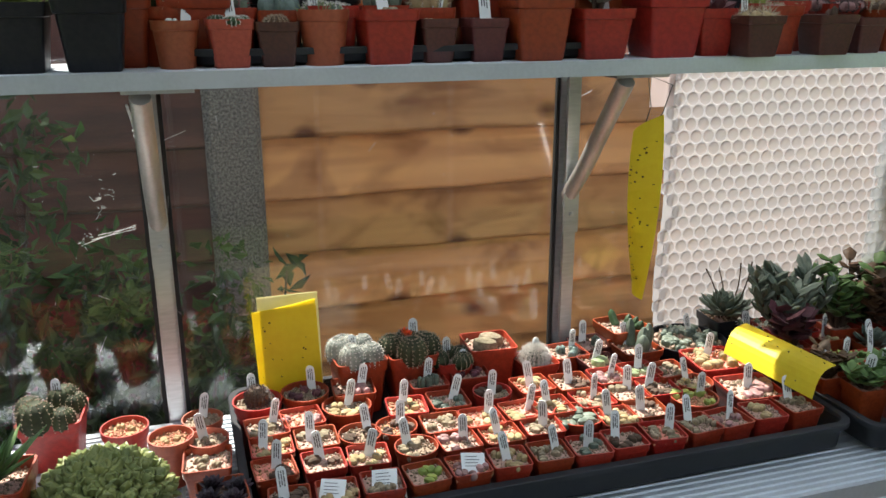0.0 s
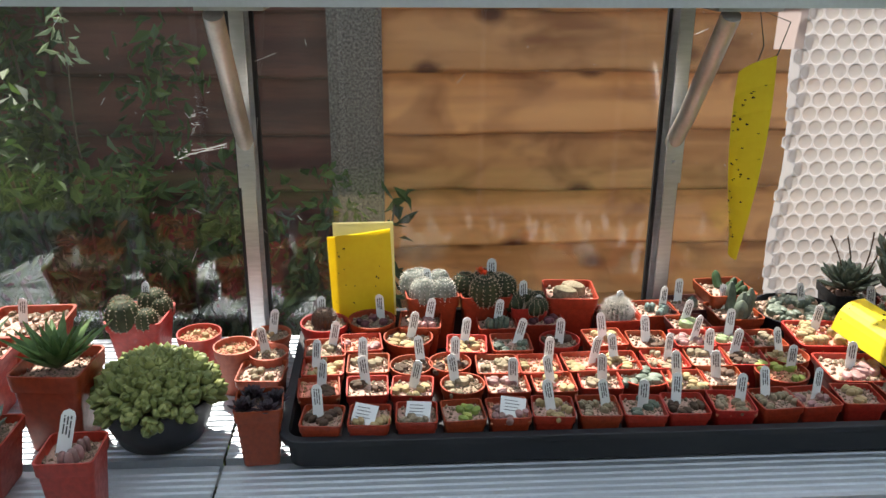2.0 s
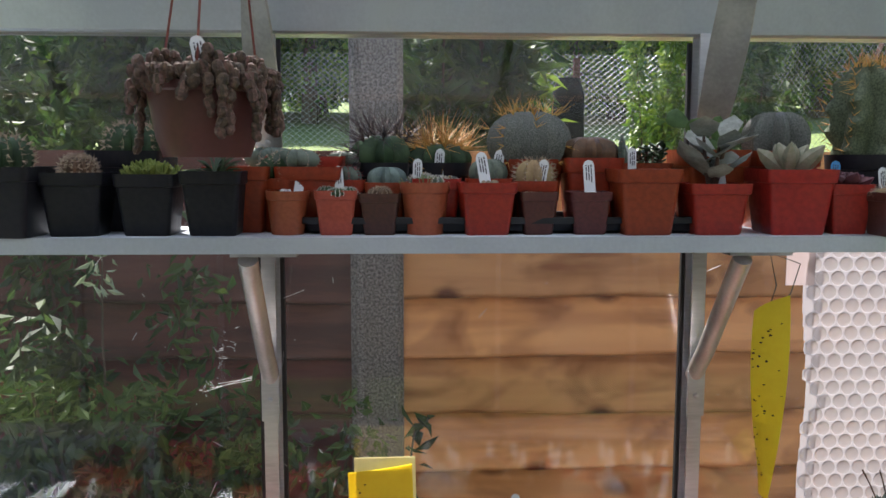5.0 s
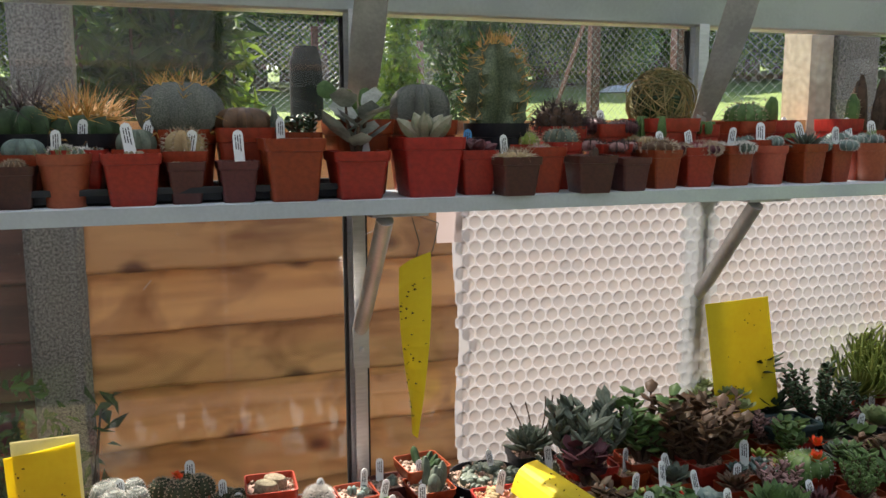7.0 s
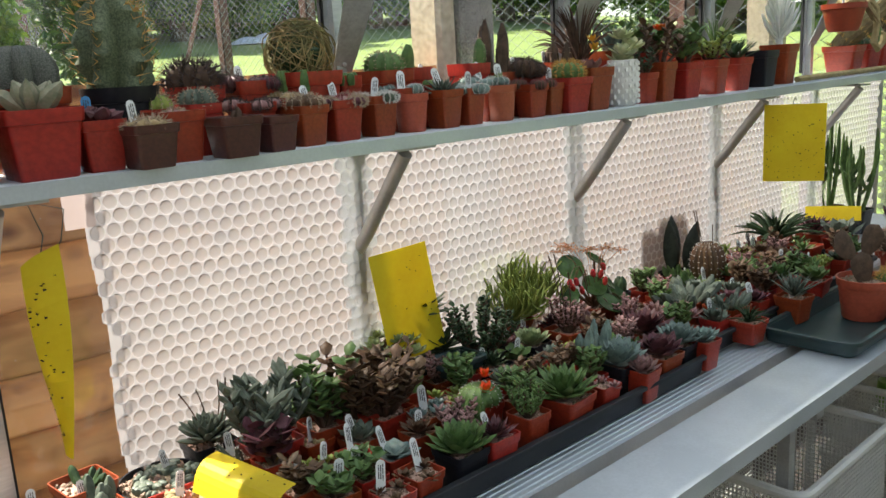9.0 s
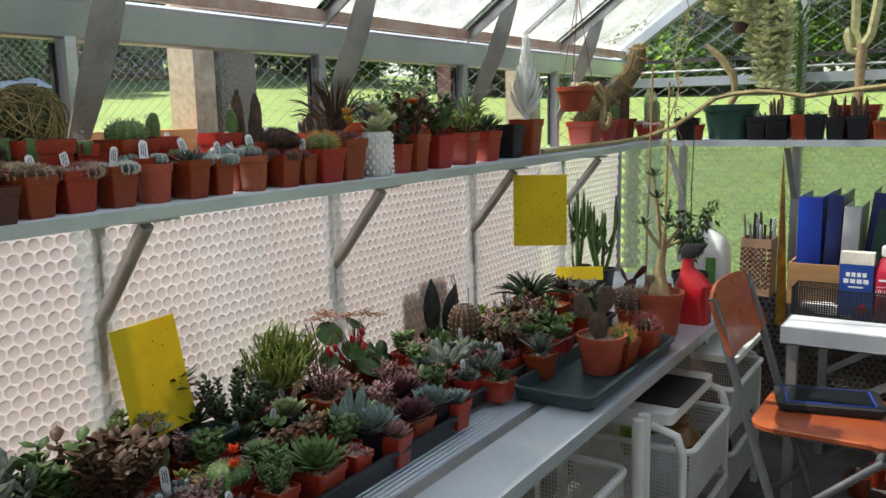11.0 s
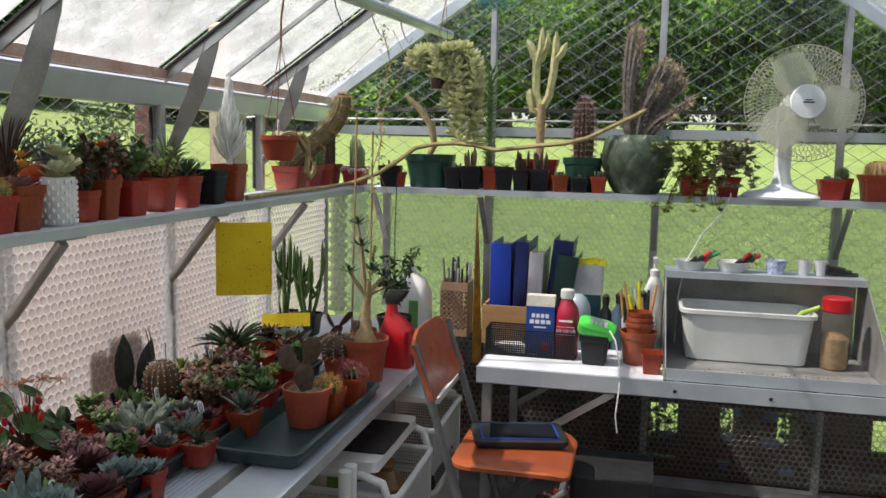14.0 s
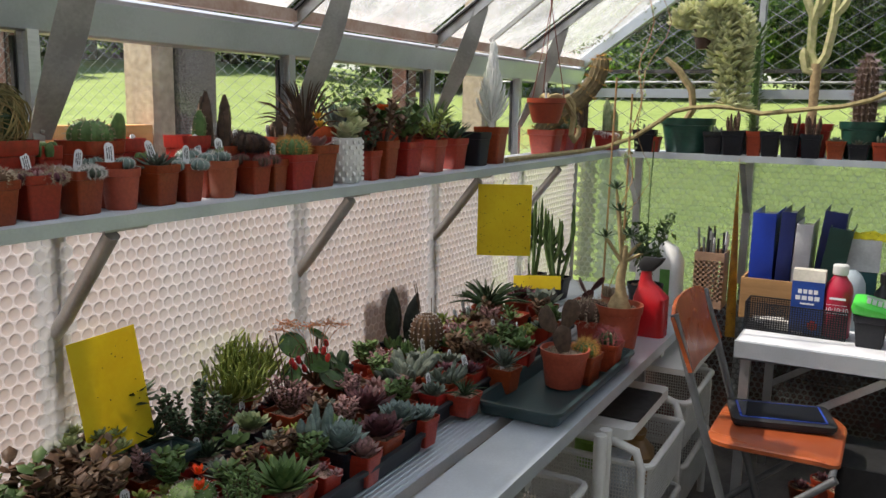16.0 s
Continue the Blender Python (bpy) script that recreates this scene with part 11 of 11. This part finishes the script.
fob.matrix_basis = Matrix.Translation((-0.0368, 0, 0.075)) @ Matrix.Rotation(radians(-90), 4, "Z") @ Matrix.Rotation(radians(90), 4, "X")
part("print_bars", Shape().box(-0.0372, -0.02, 0.108, -0.0366, 0.02, 0.114).box(-0.0372, -0.026, 0.070, -0.0366, 0.026, 0.071).box(-0.0372, -0.026, 0.093, -0.0366, 0.026, 0.094), WHITE_LAM, bot, smooth=False)
wb = thing("white_box", "white cardboard box with a crumpled yellow cloth", "box", matrix=Matrix.Translation((3.45, 0.153, TABLE + 0.0005)))
part("stand", Shape().box(-0.05, -0.055, 0, 0.06, 0.055, 0.17), surf("teal_carton", (0.03, 0.12, 0.13), None, 10, 0.5), wb, "dark teal carton below", smooth=False)
part("carton_body", Shape().box(-0.055, -0.06, 0.171, 0.065, 0.06, 0.275), surf("white_card", (0.70, 0.71, 0.69), None, 12, 0.6), wb, smooth=False)
cl = Shape()
rg = random.Random(9)
gx = 12
vv = [(-0.05 + 0.10 * i / gx, -0.075 + 0.15 * j / gx, 0.281 + 0.012 * rg.random() + 0.006 * math.sin(i) * math.cos(j * 0.8) - (0.01 if i in (0, gx) else 0)) for i in range(gx + 1) for j in range(gx + 1)]
vv += [(x, y, z - 0.004) for x, y, z in vv]
K = (gx + 1) ** 2
ff = [(i * (gx + 1) + j, (i + 1) * (gx + 1) + j, (i + 1) * (gx + 1) + j + 1, i * (gx + 1) + j + 1) for i in range(gx) for j in range(gx)]
cl.add(vv, ff + [tuple(K + k for k in reversed(f)) for f in ff])
cloth = part("cleaning_cloth", cl, surf("yellow_cloth", (0.75, 0.66, 0.02), None, 30, 0.8, 0, 0.3), matrix=Matrix.Translation((3.45, 0.158, TABLE)))
tagged(cloth, "crumpled bright yellow cloth on a white box", "cloth")
demi = thing("clear_bottle", "round clear blue-grey plastic bottle", "bottle", matrix=Matrix.Translation((3.30, 0.168, TABLE + 0.0005)))
part("body", Shape().lathe([(0.001, 0), (0.03, 0), (0.042, 0.03), (0.046, 0.10), (0.042, 0.15), (0.03, 0.175), (0.012, 0.19)], 22), surf("cloudy_plastic", (0.55, 0.64, 0.70), (0.48, 0.56, 0.62), 10, 0.25, 0, 0.02, trans=0.4), demi)
bp = potted("small_pot", "black square plastic pot carrying a green gadget", 3.108, 0.096, TABLE + 0.0005, 0.098, 0.095, "square", "black", seed=201, grit=None)
gad = thing("label_maker", "bright green handheld gadget with pale keys", "gadget", matrix=Matrix.Translation((3.108, 0.096, TABLE + 0.097)) @ Matrix.Rotation(radians(12), 4, "X") @ Matrix.Rotation(radians(-14), 4, "Y"))
part("body", Shape().loft([round_rect(-0.04, -0.055, 0.04, 0.055, 0.018, z) if q == 0 else round_rect(-0.045 + q, -0.06 + q, 0.045 - q, 0.06 - q, 0.022, z) for z, q in ((0.0, 0), (0.012, 0.0001), (0.032, 0.001), (0.040, 0.012))]), surf("lime_plastic", (0.06, 0.60, 0.07), (0.04, 0.5, 0.05), 8, 0.3), gad)
for i in range(3):
    for j in range(4):
        part("key", Shape().box(-0.025 + i * 0.012, -0.03 + j * 0.015, 0.0402, -0.017 + i * 0.012, -0.019 + j * 0.015, 0.0425), CLEARF, gad, smooth=False)
part("display", Shape().box(0.012, -0.03, 0.0402, 0.026, 0.03, 0.0415), surf("grey_display", (0.35, 0.42, 0.36), None, 20, 0.3), gad, smooth=False)
t1 = potted("flower_pot", "terracotta round pot holding a stack of smaller pots", 3.150, -0.037, TABLE + 0.0005, 0.120, 0.105, "round", "terra", seed=202, grit=None)
for i, (w, z, col) in enumerate(((0.092, 0.06, "terra"), (0.085, 0.078, "terra"), (0.078, 0.094, "red"))):
    potted("flower_pot", "small round pot stacked inside a larger one", 3.150, -0.040, TABLE + z, w, 0.075, "round", col, seed=203 + i, grit=None, group="stacked pots")
potted("flower_pot", "small empty red square pot", 3.038, -0.080, TABLE + 0.0005, 0.068, 0.066, "square", "red", seed=207, grit=None)
tagged(part("coiled_cable", Shape().tube(V((3.05, 0.05, TABLE + 0.12), (3.0, 0.03, TABLE + 0.10), (2.975, 0.015, TABLE + 0.03), (2.95, 0.012, TABLE - 0.03), (2.945, 0.02, TABLE - 0.12), (2.945, 0.012, TABLE - 0.17)), 0.0022, 6), CABLE), "grey-white cable hanging over the table edge", "cable")
tubt = thing("tool_pot", "white square tub full of brushes and hand tools", "tool holder", matrix=Matrix.Translation((3.262, -0.035, TABLE + 0.0005)))
part("tub", pot_shape("square"), WHITE_PL, tubt, matrix=Matrix.Diagonal((0.11, 0.11, 0.115, 1)))
rg = random.Random(31)
HANDLE = surf("varnished_handle", (0.52, 0.28, 0.10), None, 20, 0.4)
for k in range(13):
    p = Vector((rg.uniform(-0.03, 0.03), rg.uniform(-0.035, 0.035), 0.02))
    e = p + Vector((rg.uniform(-0.02, 0.02), rg.uniform(-0.05, 0.05), rg.uniform(0.17, 0.24)))
    kindm = [HANDLE, HANDLE, GASKET, CABLE, surf("yellow_handle", (0.75, 0.70, 0.03), None, 20, 0.4)][k % 5]
    part("tool_handle", Shape().tube([p, p.lerp(e, 0.6), e], [0.0035, 0.006, 0.0045], 7), kindm, tubt)
for y, h, col, nm in ((0.03, 0.20, (0.10, 0.16, 0.22), "dark bottle"), (0.0, 0.17, (0.55, 0.60, 0.62), "pale bottle"), (-0.05, 0.21, (0.02, 0.05, 0.16), "blue bottle"), (0.075, 0.19, (0.03, 0.03, 0.035), "black bottle")):
    b = thing("spray_bottle", "small %s among the tools" % nm, "bottle", matrix=Matrix.Translation((3.32 + 0.1 * abs(y), y, TABLE + 0.0005)))
    part("body", Shape().lathe([(0.001, 0), (0.024, 0), (0.026, 0.005), (0.026, h * 0.62), (0.01, h * 0.75), (0.01, h * 0.8)], 16), surf(nm.replace(" ", "_"), col, None, 10, 0.3, trans=0.1), b)
    part("cap", Shape().lathe([(0.012, h * 0.8), (0.013, h * 0.95), (0.001, h)], 12), GASKET, b)
pump = thing("pump_bottle", "white pump dispenser bottle beside the tray", "bottle", matrix=Matrix.Translation((3.40, -0.085, TABLE + 0.0005)))
part("body", Shape().lathe([(0.001, 0), (0.034, 0), (0.036, 0.005), (0.034, 0.20), (0.02, 0.235), (0.014, 0.25)], 18), WHITE_PL, pump)
part("pump_head", Shape().lathe([(0.016, 0.25), (0.018, 0.27), (0.006, 0.275), (0.006, 0.305)], 12).box(-0.045, -0.008, 0.30, 0.012, 0.008, 0.315), WHITE_PL, pump)

# potting tray with its tub and shelf
pt = thing("potting_tray", "dirty galvanised potting tray with raised sides and shelf", "tray")
ZN = surf("galvanised_sheet", (0.44, 0.44, 0.43), (0.30, 0.30, 0.29), 9, 0.45, 0.6, 0.08, 160)
T0 = TABLE + 0.0005
part("bottom", Shape().box(2.972, -0.745, T0, 3.46, -0.122, T0 + 0.004), ZN, pt, smooth=False)
part("front_lip", Shape().box(2.966, -0.745, T0, 2.970, -0.122, T0 + 0.035), ALU_PALE, pt, smooth=False)
part("back_panel", Shape().box(3.462, -0.745, T0, 3.467, -0.122, T0 + 0.275), ZN, pt, smooth=False)
for y in (-0.120, -0.749):
    s = Shape().loft([[(2.97, y - 0.0015, T0), (3.46, y - 0.0015, T0), (3.46, y - 0.0015, T0 + 0.275), (3.36, y - 0.0015, T0 + 0.275), (2.97, y - 0.0015, T0 + 0.035)], [(2.97, y + 0.0015, T0), (3.46, y + 0.0015, T0), (3.46, y + 0.0015, T0 + 0.275), (3.36, y + 0.0015, T0 + 0.275), (2.97, y + 0.0015, T0 + 0.035)]])
    part("side_panel", s, ZN, pt, smooth=False)
part("top_shelf", Shape().box(3.33, -0.747, T0 + 0.276, 3.47, -0.118, T0 + 0.280).box(3.328, -0.747, T0 + 0.258, 3.3305, -0.118, T0 + 0.280), ALU_PALE, pt, smooth=False)
gs = Shape()
rg = random.Random(77)
for k in range(240):
    pebble(gs, rg, (rg.uniform(2.99, 3.12), -0.43 + rg.gauss(0, 0.15), T0 + 0.006), rg.uniform(0.001, 0.003))
gs.v = [(x, min(-0.13, max(-0.73, y)), z) for x, y, z in gs.v]
tagged(part("spilt_grit", gs, GRIT, kind="stuff"), "spilt pale grit on the tray floor", "grit", kind="stuff")
TUBM = surf("grey_white_tub", (0.58, 0.60, 0.58), (0.50, 0.52, 0.50), 6, 0.4, 0, 0.03)
tb = thing("washing_up_tub", "pale grey oblong plastic tub in the potting tray", "tub")
RR = lambda d, z: round_rect(3.205 + d, -0.585 + d, 3.415 - d, -0.168 - d, 0.035, z)
part("tub_body", Shape().loft([RR(0.028, T0 + 0.0045), RR(0.022, T0 + 0.01), RR(0.006, T0 + 0.165), RR(0.010, T0 + 0.165), RR(0.03, T0 + 0.012)]), TUBM, tb)
part("rim", Shape().loft([RR(0.006, T0 + 0.160), RR(-0.002, T0 + 0.162), RR(-0.002, T0 + 0.174), RR(0.002, T0 + 0.177), RR(0.008, T0 + 0.176), RR(0.0105, T0 + 0.166)], False, False), TUBM, tb)
tagged(part("trowel_handle", Shape().tube(V((3.31, -0.50, T0 + 0.10), (3.29, -0.55, T0 + 0.170), (3.275, -0.60, T0 + 0.195)), [0.007, 0.009, 0.008], 10), surf("lime_handle", (0.42, 0.62, 0.08), None, 20, 0.4)), "lime green trowel handle sticking out of the tub", "trowel")
jar = thing("storage_jar", "clear jar of brown fertiliser with a red lid", "jar", matrix=Matrix.Translation((3.25, -0.645, T0 + 0.0045)))
part("glass_body", Shape().lathe([(0.001, 0), (0.040, 0), (0.044, 0.006), (0.044, 0.165), (0.038, 0.185)], 24), pane_mat("clear_jar", (0.93, 0.92, 0.88), 0.85, (0.7, 0.65, 0.55), 0.05), jar)
part("contents", Shape().lathe([(0.001, 0.004), (0.038, 0.004), (0.041, 0.01), (0.041, 0.10), (0.02, 0.115), (0.001, 0.112)], 20), surf("brown_granules", (0.36, 0.24, 0.13), (0.24, 0.15, 0.08), 90, 0.9, 0, 0.5), jar)
part("lid", Shape().lathe([(0.043, 0.185), (0.046, 0.188), (0.046, 0.225), (0.042, 0.229), (0.001, 0.23)], 24), CAN_RED, jar, "red screw lid")
for y, r, h, col in ((-0.20, 0.056, 0.032, TUBM), (-0.34, 0.058, 0.034, TUBM), (-0.475, 0.036, 0.045, surf("blue_tin", (0.16, 0.25, 0.45), (0.6, 0.62, 0.65), 60, 0.4)), (-0.565, 0.022, 0.05, CLEARF), (-0.615, 0.022, 0.05, CLEARF)):
    b = thing("small_bowl", "small round tub of bits on the tray shelf", "bowl", "tubs on the tray shelf", Matrix.Translation((3.395, y, T0 + 0.2805)))
    part("bowl_body", Shape().lathe([(0.001, 0), (r * 0.72, 0), (r, h), (r * 0.93, h), (r * 0.68, 0.004), (0.001, 0.004)], 20), col, b)
    if r > 0.04:
        for k in range(6):
            p = Vector((rg.uniform(-0.02, 0.02), rg.uniform(-0.025, 0.025), 0.01))
            part("hand_tool", Shape().tube([p, p + Vector((rg.uniform(-0.02, 0.02), rg.uniform(-0.085, -0.03), rg.uniform(0.032, 0.055)))], [0.005, 0.008], 7), [GASKET, CAN_RED, surf("green_handle", (0.03, 0.22, 0.08), None, 20, 0.4), GASKET][k % 4], b)
tool = thing("pruning_tool", "black-handled cutting tools heaped on the tray shelf", "tool", matrix=Matrix.Translation((3.39, -0.69, T0 + 0.2885)))
for k in range(3):
    part("handle", Shape().tube([(0.0, -0.04 + 0.02 * k, 0.0 + 0.008 * k), (0.0, 0.03 + 0.015 * k, 0.012 * k), (-0.01, 0.06, 0.004 + 0.012 * k)], 0.0065, 7), GASKET, tool)


# ---- white basket trolley and boxes below the bench ----
trl = thing("basket_trolley", "white tubular trolley with wire baskets below the bench", "trolley")
part("top_tray", Shape().loft([round_rect(2.40, 0.60, 2.80, 0.90, 0.02, z) for z in (0.470, 0.474, 0.494, 0.498)]), WHITE_PL, trl)
part("top_tray", Shape().loft([round_rect(2.90, 0.56, 3.30, 0.88, 0.02, z) for z in (0.505, 0.509, 0.520, 0.524)]), WHITE_PL, trl)
for x in (2.40, 2.82, 3.24):
    part("side_frame", Shape().tube(V((x, 0.90, 0.0), (x, 0.90, 0.40), (x, 0.87, 0.45), (x, 0.80, 0.462), (x, 0.64, 0.462), (x, 0.585, 0.445), (x, 0.57, 0.40), (x, 0.57, 0.0)), 0.012, 10), WHITE_PL, trl)
for x0, x1, z0, z1 in ((2.43, 2.79, 0.25, 0.40), (2.43, 2.79, 0.06, 0.20), (2.85, 3.21, 0.30, 0.44), (2.85, 3.21, 0.10, 0.24)):
    bs = Shape()
    c = [(x0, 0.56, z0), (x1, 0.56, z0), (x1, 0.88, z0), (x0, 0.88, z0)]
    for i in range(4):
        mesh_panel(bs, c[i], c[(i + 1) % 4], (z1 - z0), 40, 14, 0.0016)
    bs.box(x0, 0.56, z0 - 0.003, x1, 0.88, z0)
    rim = round_rect(x0 - 0.008, 0.552, x1 + 0.008, 0.888, 0.02, z1)
    bk_ = part("basket", bs, WHITE_PL, trl, "white mesh basket", smooth=False, kind="stuff")
    part("rim", Shape().tube([Vector(p) for p in rim + rim[:1]], 0.009, 8), WHITE_PL, bk_, "thick white rim")
rg = random.Random(8)
bags = ((2.50, 0.66, 0.29, (0.55, 0.60, 0.62)), (2.66, 0.66, 0.30, (0.30, 0.17, 0.06)), (2.72, 0.78, 0.29, (0.20, 0.42, 0.06)), (2.95, 0.68, 0.34, (0.16, 0.02, 0.015)), (3.08, 0.68, 0.14, (0.02, 0.02, 0.02)))
for i, (x, y, z, col) in enumerate(bags):
    bg = Shape().lathe([(0.001, 0), (0.05, 0.0), (0.065, 0.03), (0.06, 0.08), (0.03, 0.12), (0.035, 0.14), (0.001, 0.13)], 14, square=0.6)
    bg.v = [(px * (1 + 0.15 * math.sin(9 * pz * 10 + i)), py * (1 + 0.12 * math.cos(70 * px + i)), pz) for px, py, pz in bg.v]
    tagged(part("bag", bg, surf("crumpled_bag", col, None, 14, 0.35, 0, 0.5, 60), matrix=Matrix.Translation((x, y, z - 0.04))), "crumpled plastic bag lying in the basket", "bag", "bags in the baskets")
tagged(part("black_tray_lid", Shape().loft([round_rect(2.46, 0.60, 2.72, 0.80, 0.01, z) for z in (0.4985, 0.503)]), GASKET), "flat black plastic sheet on the trolley top", "sheet")
wbx = thing("white_crate", "white mesh crate standing under the bench", "crate", matrix=Matrix.Translation((2.02, 0.82, 0)))
cm = Shape()
cc = [(-0.215, -0.155, 0.02), (0.215, -0.155, 0.02), (0.215, 0.155, 0.02), (-0.215, 0.155, 0.02)]
for i in range(4):
    mesh_panel(cm, cc[i], cc[(i + 1) % 4], 0.38, 46 if i % 2 == 0 else 34, 36, 0.0016)
cm.box(-0.215, -0.155, 0.012, 0.215, 0.155, 0.019)
part("crate_body", cm, WHITE_PL, wbx, "white mesh crate walls", smooth=False, kind="stuff")
for z in (0.405, 0.018):
    ring = round_rect(-0.222, -0.162, 0.222, 0.162, 0.03, z)
    part("rim", Shape().tube([Vector(p) for p in ring + ring[:1]], 0.010, 8), WHITE_PL, wbx, "thick white rim")
part("leg_tube", Shape().tube(V((0.235, -0.185, 0), (0.235, -0.185, 0.53)), 0.016, 10), WHITE_PL, wbx)
part("leg_tube", Shape().tube(V((0.275, -0.185, 0), (0.275, -0.185, 0.53)), 0.016, 10), WHITE_PL, wbx)
bin_ = thing("black_box", "black plastic box on the floor beside the chair", "box", matrix=Matrix.Translation((2.95, 0.02, 0)))
part("box_body", Shape().loft([round_rect(-0.13, -0.12, 0.13, 0.12, 0.02, z) for z in (0, 0.01, 0.34, 0.35)]), GASKET, bin_)
for x, y, w in ((3.30, 0.255, 0.085), (3.40, 0.20, 0.075), (3.33, 0.135, 0.09)):
    potted("potted_succulent", "small reddish succulent in a red pot on the floor", x, y, 0.0, w, 0.07, "round", "red", grow_rosette(random.Random(int(x * 100)), 0.035, 0.03, P_PURPLE, 20, 0.5, 0.3), seed=int(x * 100), group="pots on the floor")
gst = tray("seed_tray", "small dark green plastic tray with a pale card in it", 1.315, 1.095, 1.425, 1.175, 0.676, 0.028, TRAY_GREEN, 0.012, 0.005)
part("card_slip", Shape().box(1.335, 1.108, 0.6825, 1.400, 1.160, 0.6845), surf("grey_card", (0.42, 0.46, 0.48), None, 20, 0.5), gst, "pale grey card lying inside", smooth=False)
